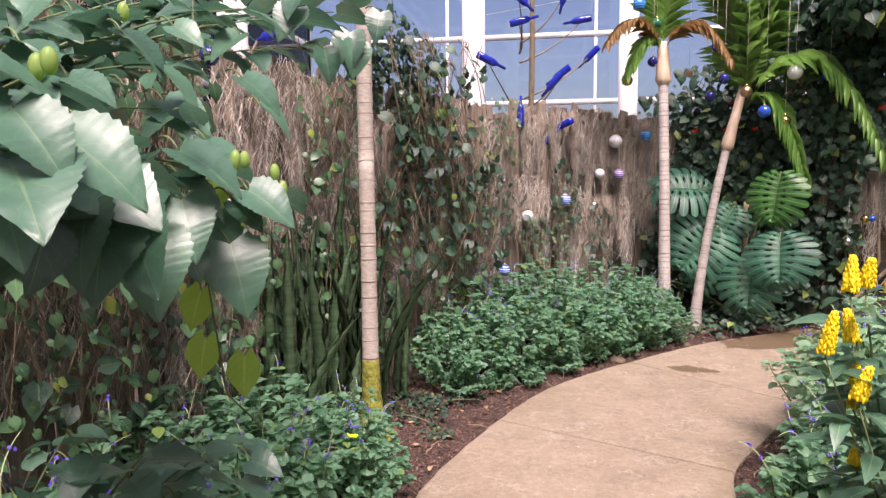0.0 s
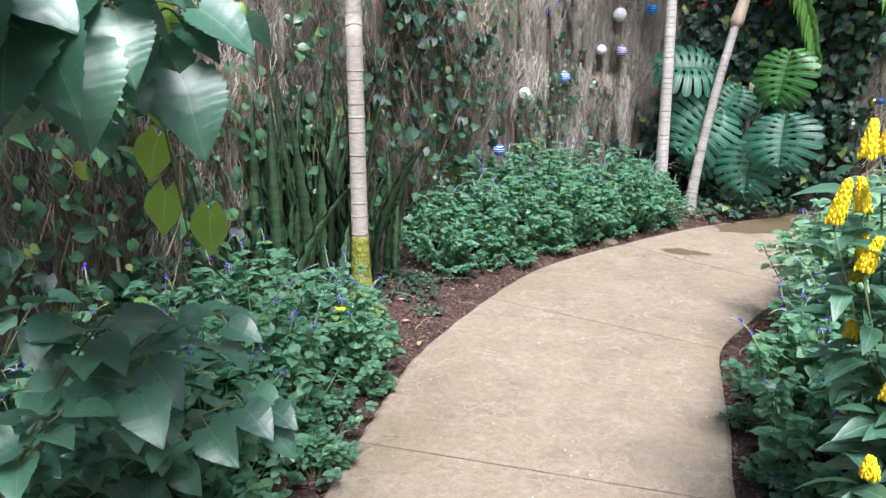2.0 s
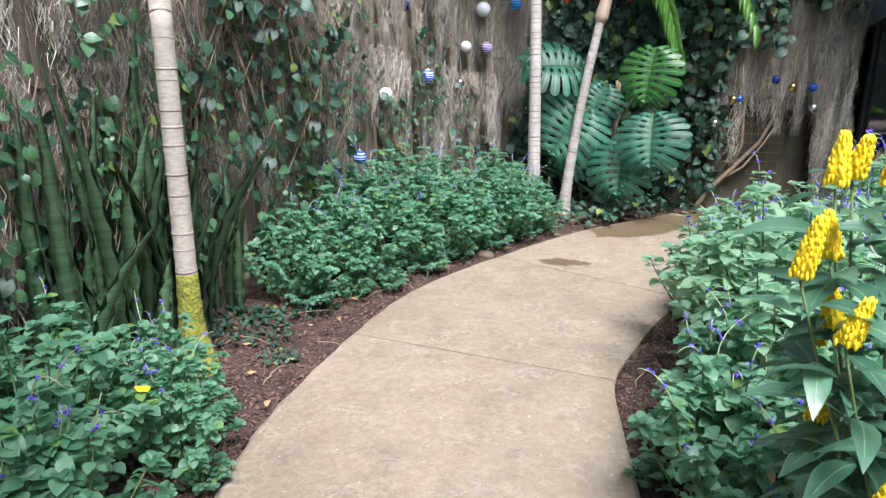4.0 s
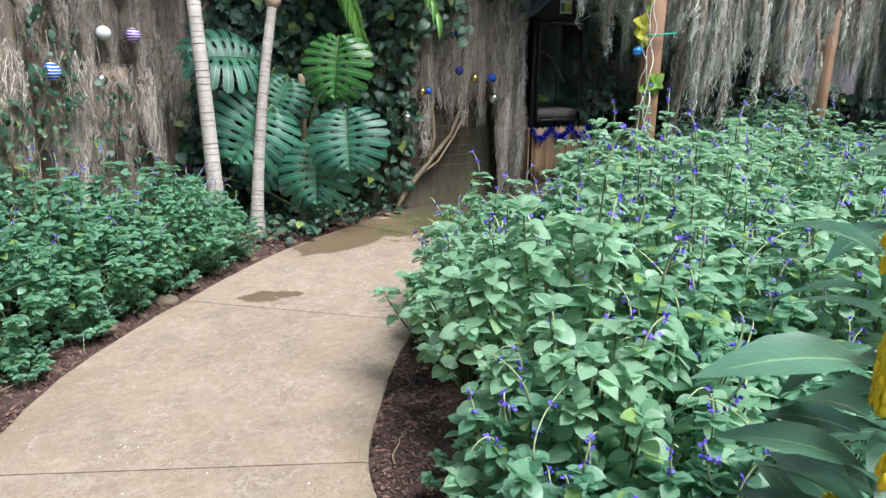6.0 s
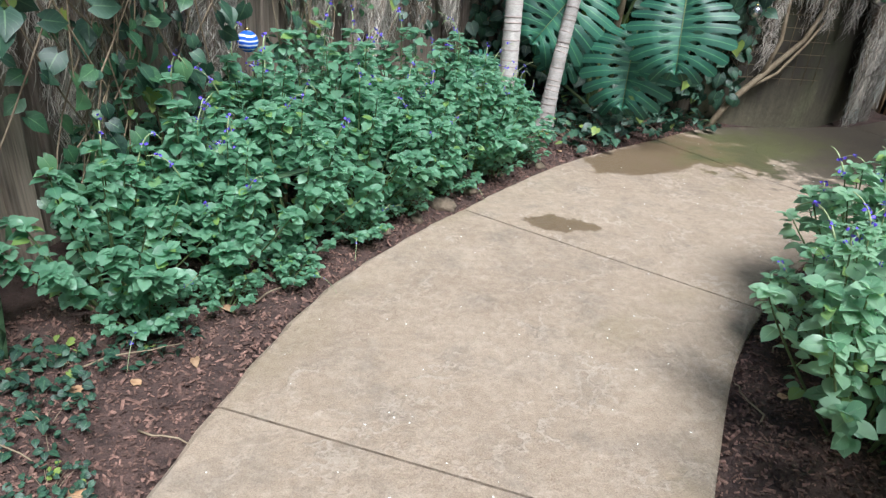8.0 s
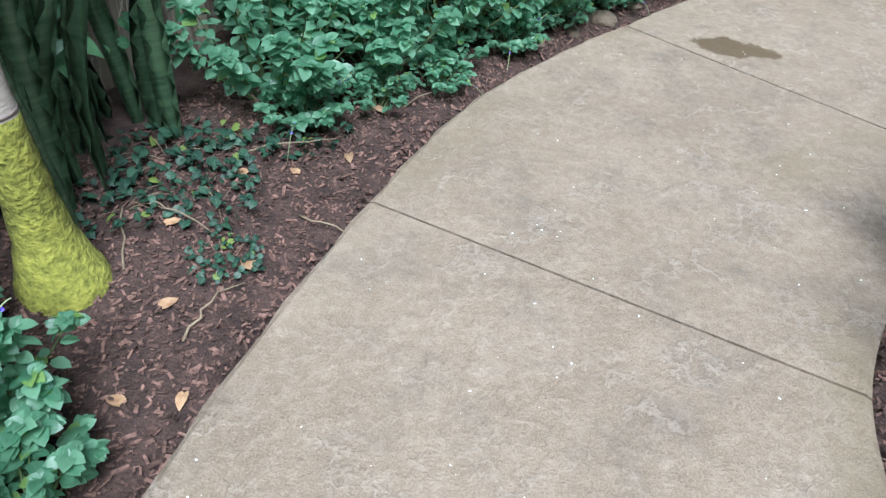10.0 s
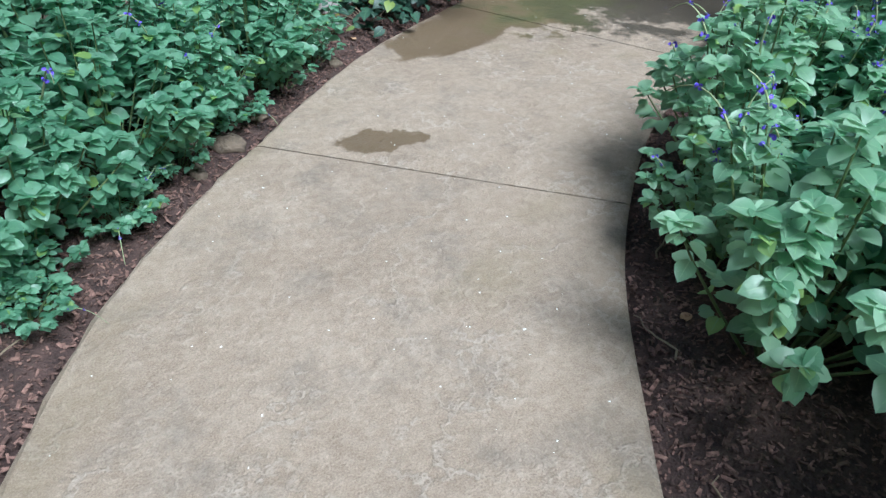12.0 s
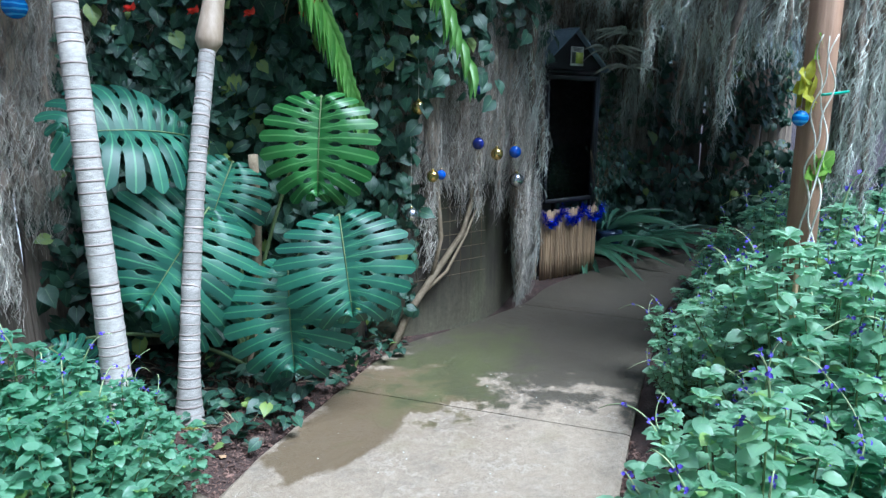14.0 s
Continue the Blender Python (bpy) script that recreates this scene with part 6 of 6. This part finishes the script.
# overhanging leaves, extended and thickened out of view to darken the cabinet end
cn = thing("vine_canopy", "leafy creeper overhead, thickened out of view to shade the cabinet", "vine", 8.3, 11.8, 3.12)
gc = np.random.default_rng(19)
mats = []
for _ in range(6000):
    x, y = gc.uniform(-0.9, 3.8), gc.uniform(-1.2, 2.6)
    s = gc.uniform(0.08, 0.19)
    mats.append(aim((x, y, gc.uniform(0.0, 0.35)), (gc.normal(), gc.normal(), -0.7), (gc.normal(0, 0.5), gc.normal(0, 0.5), 1), (s, s, s)))
# second layer shades the curved wall and the far path
for _ in range(6000):
    x, y = gc.uniform(-3.6, -0.9), gc.uniform(-1.1, 2.2)
    s = gc.uniform(0.08, 0.18)
    mats.append(aim((x, y, gc.uniform(-0.1, 0.4)), (gc.normal(), gc.normal(), -0.7), (gc.normal(0, 0.5), gc.normal(0, 0.5), 1), (s, s, s)))
tagged(part("foliage", Build().many(HEART, mats), IVY, cn), kind="stuff")
st = Build()
for _ in range(22):
    st.tube(bent((gc.uniform(-2.3, 3.6), -2.3, 0.1), (gc.uniform(-2.3, 3.6), 2.4, 0.1), (gc.normal(0, 0.3), 0, 0.05), 8), 0.006, 5, False)
tagged(part("stem_tangle", st, DRYSTEM, cn), kind="stuff")
for k, (x, y, z, s) in enumerate(((6.35, 10.3, 2.98, 1.0), (6.52, 10.15, 2.95, 1.05), (6.3, 9.95, 2.9, 0.9), (6.33, 9.8, 2.85, 0.95), (6.7, 9.72, 2.98, 1.1), (6.95, 9.68, 2.98, 1.35), (7.2, 9.75, 2.98, 1.5), (7.05, 9.72, 2.6, 1.3), (7.45, 9.8, 2.98, 1.4), (6.42, 10.6, 2.98, 0.85), (6.45, 10.9, 2.95, 0.7),
                                   (7.8, 9.85, 2.98, 1.2), (8.2, 9.9, 2.98, 1.4), (8.6, 9.95, 2.98, 1.3), (9.4, 10.05, 2.98, 1.5), (9.8, 10.1, 2.98, 1.3), (6.5, 11.3, 2.98, 0.6), (6.55, 11.8, 2.98, 0.75), (8.3, 10.8, 2.98, 1.0), (8.4, 11.4, 2.98, 0.9), (8.9, 9.9, 2.98, 1.1), (6.6, 12.2, 2.98, 0.9), (6.15, 11.65, 2.5, 1.0), (6.35, 11.75, 2.5, 1.1), (6.55, 11.98, 2.4, 1.2))):
    hang(GMOSS[k % 2], x, y, z, k * 47, (1.25, 1.6, s))
    if x > 6.6 and y < 10.2:
        hang(GMOSS[(k + 1) % 2], x + 0.1, y - 0.06, z, k * 81, (1.2, 1.8, s * 0.9))
        hang(GMOSS[k % 2], x - 0.08, y - 0.1, z - 0.3, k * 23, (1.1, 1.8, s * 0.95))
for k, (x, y, z, s) in enumerate(((8.5, 12.95, 2.95, 1.3), (8.8, 12.6, 2.98, 1.1), (9.2, 12.8, 2.95, 1.5), (9.5, 12.3, 2.98, 1.2), (8.9, 12.1, 2.98, 0.9), (9.9, 12.5, 2.95, 1.5))):
    hang(GMOSS[k % 2], x, y, z, k * 61, (1.4, 1.6, s))
p, h = along(EAST, 0.42)
for i, ((x, y), a) in enumerate(zip(p, h)):
    for z in ((1.0, 3.6, 4.6) if i % 2 else (0.8, 2.4, 3.6, 4.6)):
        climb(DENSE[0], x + 0.15 * math.sin(i * 7.1), y - 0.25 + (0.7 if z > 3 else 0.1 * math.sin(i * 3.3)), z + 0.25 * math.sin(i * 5.3 + z), a + 25 * math.sin(i * 2.7), 1.2 + 0.2 * math.sin(i * 4.1))
for x in (6.2, 6.9, 7.6, 8.4, 9.2, 10.0, 10.8):
    for z in (4.6, 3.4):
        climb(DENSE[0], x, 14.4, z, 0, 1.35)
p, h = along(EAST2[4:44], 0.55)
for i, ((x, y), a) in enumerate(zip(p, h)):
    for z in (1.1, 3.9):
        climb(DENSE[0], x - 0.25, y - 0.05, z, a, 1.35)
# post creeper: pale knotted cords with yellow-green leaves
pc = thing("post_creeper", "pale twisted creeper with yellow-green leaves on the brown post", "vine", 6.14, 9.44, 0.6)
for k in range(3):
    part("stem", Build().tube([(0.035 * math.cos(k * 2.1 + 9 * u) + 0.012 * math.sin(31 * u + k), -0.03 + 0.035 * math.sin(k * 2.1 + 9 * u) + 0.01 * math.cos(27 * u), 0.1 + 1.25 * u) for u in np.linspace(0, 1, 40)], np.linspace(0.006, 0.003, 40), 6), CORD, pc)
for (x, y, z), mat in (((0.05, 0.16, 1.1), YELLOWLEAF), ((0.0, 0.12, 1.15), YELLOWLEAF), ((0.1, 0.03, 0.72), LIME), ((0.06, 0.06, 0.68), LIME), ((0.1, 0.1, 1.3), LIME), ((0.03, 0.1, 1.06), YELLOWLEAF)):
    mats = [aim((x, y - 0.05, z), (math.cos(a), -0.4, math.sin(a) - 0.2), (0, -1, 0.4), (0.085, 0.1, 0.09)) for a in np.arange(5) * 1.3 + x * 9]
    tagged(part("foliage", Build().many(BROAD, mats), mat, pc), kind="stuff")
ornament(6.12, 9.5, 1.55, 0.04, SKYSTRIPE, "teal-blue striped ball hanging beside the post", 0.2)


# ---- strappy plants and pots in the shade ----
def strappy(x, y, z, n, L, mat, label, width=0.05, name="strappy_plant", seed=0, up=0.9, tmpl=None):
    root = thing(name, label, "plant", x, y, z)
    g = np.random.default_rng(900 + seed)
    for k in range(n):
        a = k * 2.4 + g.random()
        d = np.array((math.cos(a), math.sin(a), up * g.uniform(0.4, 1.4)))
        s = L * g.uniform(0.7, 1.15)
        part("leaf", Build().many(tmpl or LANCE, [aim((0.02 * math.cos(a), 0.02 * math.sin(a), 0.0), d, (0, 0, 1), (width * s * 6, s, s * 1.3))]), mat, root)
    return root


pot = thing("plant_pot", "round navy-blue plant pot in the shade", "pot", 8.4, 12.5, 0.03)
part("body", Build().tube([(0, 0, 0), (0, 0, 0.02), (0, 0, 0.2), (0, 0, 0.24), (0, 0, 0.27), (0, 0, 0.275)], [0.1, 0.12, 0.155, 0.165, 0.165, 0.14], 18), POT, pot)
strappy(8.4, 12.5, 0.3, 18, 0.7, CANDLELEAF, "dark strap-leaved plant in the navy pot", 0.04, seed=1)
strappy(8.12, 12.6, 0.03, 22, 0.85, CANDLELEAF, "dark strap-leaved plant beside the cabinet", 0.04, seed=2)
strappy(8.85, 12.5, 0.03, 18, 0.75, CANDLELEAF, "dark strap-leaved plant at the path's end", 0.04, seed=3)
strappy(9.4, 12.5, 0.03, 18, 0.8, CANDLELEAF, "dark strap-leaved plant at the path's end", 0.05, seed=4)
strappy(7.5, 9.2, 0.35, 9, 0.5, CANDLELEAF, "broad-leaved plant rising from the flower bed", 0.07, seed=5)
strappy(8.1, 9.4, 0.4, 9, 0.5, CANDLELEAF, "broad-leaved plant rising from the flower bed", 0.07, seed=6)
strappy(8.6, 9.2, 0.4, 9, 0.55, CANDLELEAF, "broad-leaved plant rising from the flower bed", 0.07, seed=7)
for k, (x, y, z) in enumerate(((7.85, 12.15, 2.12), (8.0, 12.05, 2.28), (8.1, 12.1, 1.98))):
    strappy(x, y, z, 26, 0.3, MOSSGREEN, "silvery air plant with thin arching leaves", 0.012, "air_plant", 20 + k, 0.5)
strappy(7.34, 9.55, 2.2, 12, 0.26, WHITEBALL, "pale spiky air plant hanging from the pergola", 0.035, "air_plant", 31, -0.5)
for k, (x, y, z) in enumerate(((8.0, 12.35, 1.75), (8.15, 12.3, 1.45), (7.98, 12.3, 1.2))):
    climb(SPARSE[1], x, y, z, 10 * k, 0.9)

# creeper stem and wire trellis on the concrete wall
ws = thing("woody_creeper", "thick bare creeper stem climbing the concrete wall", "vine", 5.0, 11.5, 0.0)
part("stem", Build().tube(np.array([(4.93, 11.5, -0.03), (5.1, 11.55, 0.2), (5.32, 11.56, 0.42), (5.6, 11.56, 0.72), (5.72, 11.6, 0.95), (5.68, 11.6, 1.3), (5.7, 11.62, 1.7)]) - (5.0, 11.5, 0), [0.028, 0.026, 0.024, 0.02, 0.018, 0.016, 0.012], 8), DRYSTEM, ws)
part("branch", Build().tube(np.array([(5.32, 11.56, 0.42), (5.42, 11.58, 0.7), (5.4, 11.6, 1.1), (5.43, 11.62, 1.6)]) - (5.0, 11.5, 0), [0.018, 0.016, 0.014, 0.01], 7), DRYSTEM, ws)
part("branch", Build().tube(np.array([(5.2, 11.56, 0.3), (5.45, 11.56, 0.45), (5.65, 11.58, 0.7), (5.8, 11.6, 0.95)]) - (5.0, 11.5, 0), [0.014, 0.012, 0.01, 0.008], 7), DRYSTEM, ws)
tw = thing("wire_trellis", "rusty square wire mesh fixed to the concrete wall", "trellis", 5.35, 11.62, 0.35)
for k in range(9):
    part("wire", Build().tube([(-0.32 + 0.1 * k, 0.0, 0), (-0.32 + 0.1 * k, 0.0, 0.9)], 0.0022, 4), WIRE, tw)
    part("wire", Build().tube([(-0.34, -0.003, 0.05 + 0.1 * k), (0.52, -0.003, 0.05 + 0.1 * k)], 0.0022, 4), WIRE, tw)

# ---- small things on the ground ----
def rock(x, y, r, seed, label="rough brown stone at the edge of the path"):
    g = np.random.default_rng(seed)
    b = Build().ball((0, 0, 0), r, 10, 7, (1, 0.75, 0.6))
    b.v[0] = b.v[0] * (1 + 0.14 * g.standard_normal((len(b.v[0]), 1)))
    return tagged(part("stone", b, STONE, m=pose(x, y, soil_at(x, y) + 0.15 * r, 0, 0, g.uniform(0, 360))), label, "stone", "edging stones")


for k, (x, y, r) in enumerate(((2.58, 9.8, 0.075), (2.42, 9.62, 0.05), (3.68, 10.83, 0.05), (2.75, 10.0, 0.05), (3.3, 10.5, 0.045), (2.25, 9.45, 0.04))):
    rock(x, y, r, 60 + k)
for x, y, z, r in ((5.42, 9.12, 0.92, 0.012), (3.2, 6.3, 0.3, 0.016), (1.75, 9.6, 0.5, 0.012)):
    s = tagged(part("stake", Build().tube([(0, 0, -0.05), (0.004, 0, z * 0.5), (0, 0, z - 0.004), (0, 0, z)], [r, r, r, r * 0.8], 8), BAMBOO, m=pose(x, y, soil_at(x, y))), "cut bamboo stake standing in the bed", "stake")
gm = np.random.default_rng(77)
chips = Build()
cv = np.array([(-0.5, -0.3, 0), (0.5, -0.35, 0), (0.45, 0.3, 0), (-0.45, 0.35, 0), (-0.45, -0.25, 0.25), (0.42, -0.3, 0.3), (0.4, 0.25, 0.22), (-0.4, 0.3, 0.3)])
cq = np.array([(4, 5, 6, 7), (0, 1, 5, 4), (1, 2, 6, 5), (2, 3, 7, 6), (3, 0, 4, 7)])
ctm = (cv, np.zeros((0, 3), int), cq, np.full((8, 2), 0.5))
mats = []
xs, ys = gm.uniform(0.2, 5.2, 230000), gm.uniform(5.0, 11.8, 230000)
gp = path_gap(xs, ys)
ok = (gp > 0.0) & (gp < np.where(xs < 2.8, 0.85, 0.6))
xs, ys = xs[ok][:42000], ys[ok][:42000]
zs = soil(xs, ys)
for x, y, z in zip(xs, ys, zs):
    s = gm.uniform(0.003, 0.008) * gm.choice((1.0, 1.0, 1.7))
    mats.append(aim((x, y, z + gm.uniform(0, 0.008)), (gm.normal(), gm.normal(), gm.normal(0, 0.5)), (gm.normal(0, 0.5), gm.normal(0, 0.25), 1), (s, s * gm.uniform(1.3, 5.5), s)))
tagged(part("bark_mulch", chips.many(ctm, mats), CHIP, smooth=False), "loose reddish-brown bark chips covering the beds", "mulch", kind="stuff")
def dead_leaf(x, y, s, k, mat, label, z=None):
    b = Build().many(BROAD, [aim((0, 0, 0.012), (math.cos(k), math.sin(k), 0.08), (0.2 * math.sin(k), 0.1, 1), (s * 0.7, s, s * 0.9))])
    tagged(part("fallen_leaf", b, mat, m=pose(x, y, soil_at(x, y) if z is None else z)), label, "leaf", "fallen leaves")


for k, (x, y, s) in enumerate(((1.35, 7.8, 0.07), (1.2, 7.6, 0.05), (1.4, 8.25, 0.05), (1.25, 8.2, 0.06), (1.0, 7.4, 0.06), (1.55, 8.4, 0.045), (3.25, 7.3, 0.05), (1.1, 7.9, 0.05), (0.95, 7.65, 0.06), (1.22, 7.3, 0.05), (3.1, 6.75, 0.06), (1.35, 7.35, 0.045), (1.6, 8.7, 0.05), (3.6, 8.15, 0.05), (3.5, 10.75, 0.05))):
    dead_leaf(x, y, s, k, DEADLEAF, "dry curled brown leaf on the mulch")
dead_leaf(1.18, 6.45, 0.07, 2, YELLOW, "orange-yellow fallen leaf among the shrubs", 0.5)


def twig(x, y, L, a, seed, z=0.005):
    g = np.random.default_rng(seed)
    u = np.linspace(0, 1, 8)
    pts = np.c_[L * u * math.cos(a), L * u * math.sin(a), 0.01 + 0.02 * np.sin(3 * u)] + np.c_[np.cumsum(g.normal(0, 0.01, 8)), np.cumsum(g.normal(0, 0.01, 8)), 0 * u]
    tagged(part("twig", Build().tube(pts, np.linspace(0.004, 0.002, 8), 5), DRYSTEM, m=pose(x, y, z)), "thin dry twig lying on the ground", "twig", "twigs")


for k, (x, y, L, a) in enumerate(((1.2, 8.3, 0.3, 0.5), (1.05, 7.7, 0.35, 2.0), (1.3, 7.5, 0.22, 1.2), (1.45, 8.05, 0.2, -0.4), (3.15, 7.5, 0.25, 1.1), (3.2, 7.0, 0.3, 0.4), (1.7, 8.75, 0.25, 0.9), (1.0, 8.0, 0.3, -0.5), (3.45, 8.0, 0.22, 1.4), (3.75, 8.45, 0.2, 0.6))):
    twig(x, y, L, a, 700 + k, soil_at(x, y))
twig(1.35, 6.15, 0.2, 0.7, 720, 0.004)
# fine specks: bits of grit and petals on the concrete
gr = np.random.default_rng(5)
mats = []
xs, ys = gr.uniform(1.2, 5.4, 3000), gr.uniform(5.2, 11.2, 3000)
gp = path_gap(xs, ys)
for x, y in zip(xs[gp < -0.05][:240], ys[gp < -0.05][:240]):
    s = gr.uniform(0.002, 0.008)
    mats.append(aim((x, y, 0.0005), (gr.normal(), gr.normal(), 0), (0, 0, 1), (s, s, s * 0.4)))
tagged(part("path_specks", Build().many(ctm, mats), SIGNPAPER, smooth=False), "small pale specks of grit and petal on the concrete", "grit", kind="stuff")

for i, (a, b) in enumerate((((1.15, 9.33, 0.3), (1.53, 9.82, 0.68)), ((1.2, 9.02, 0.3), (2.0, 9.16, 0.42)))):
    a, b = np.array(a), np.array(b)
    sl = thing("sword_leaf", "long mottled sword leaf leaning through the shrubs", "leaf", a[0], a[1], 0.0)
    line = bent((-0.1, -0.03, -0.02), b - (a[0], a[1], 0), (0.05, 0, 0.12), 12)
    o = np.cross(line[-1] - line[0], (0, 0, 1))
    o = o / np.linalg.norm(o) * 0.03
    w = np.array((0.7, 0.9, 1, 1, 1, 1, 1, 0.95, 0.85, 0.65, 0.4, 0.02))[:, None]
    v = np.stack([line - o * w + (0, 0, 0.012), line - (0, 0, 0.004), line + o * w + (0, 0, 0.012), line + (0, 0, 0.003)], 1).reshape(-1, 3)
    k = np.arange(11) * 4
    part("blade", Build().add(v, (), np.concatenate([np.stack([k + j, k + (j + 1) % 4, k + 4 + (j + 1) % 4, k + 4 + j], 1) for j in range(4)])), SWORD, sl)
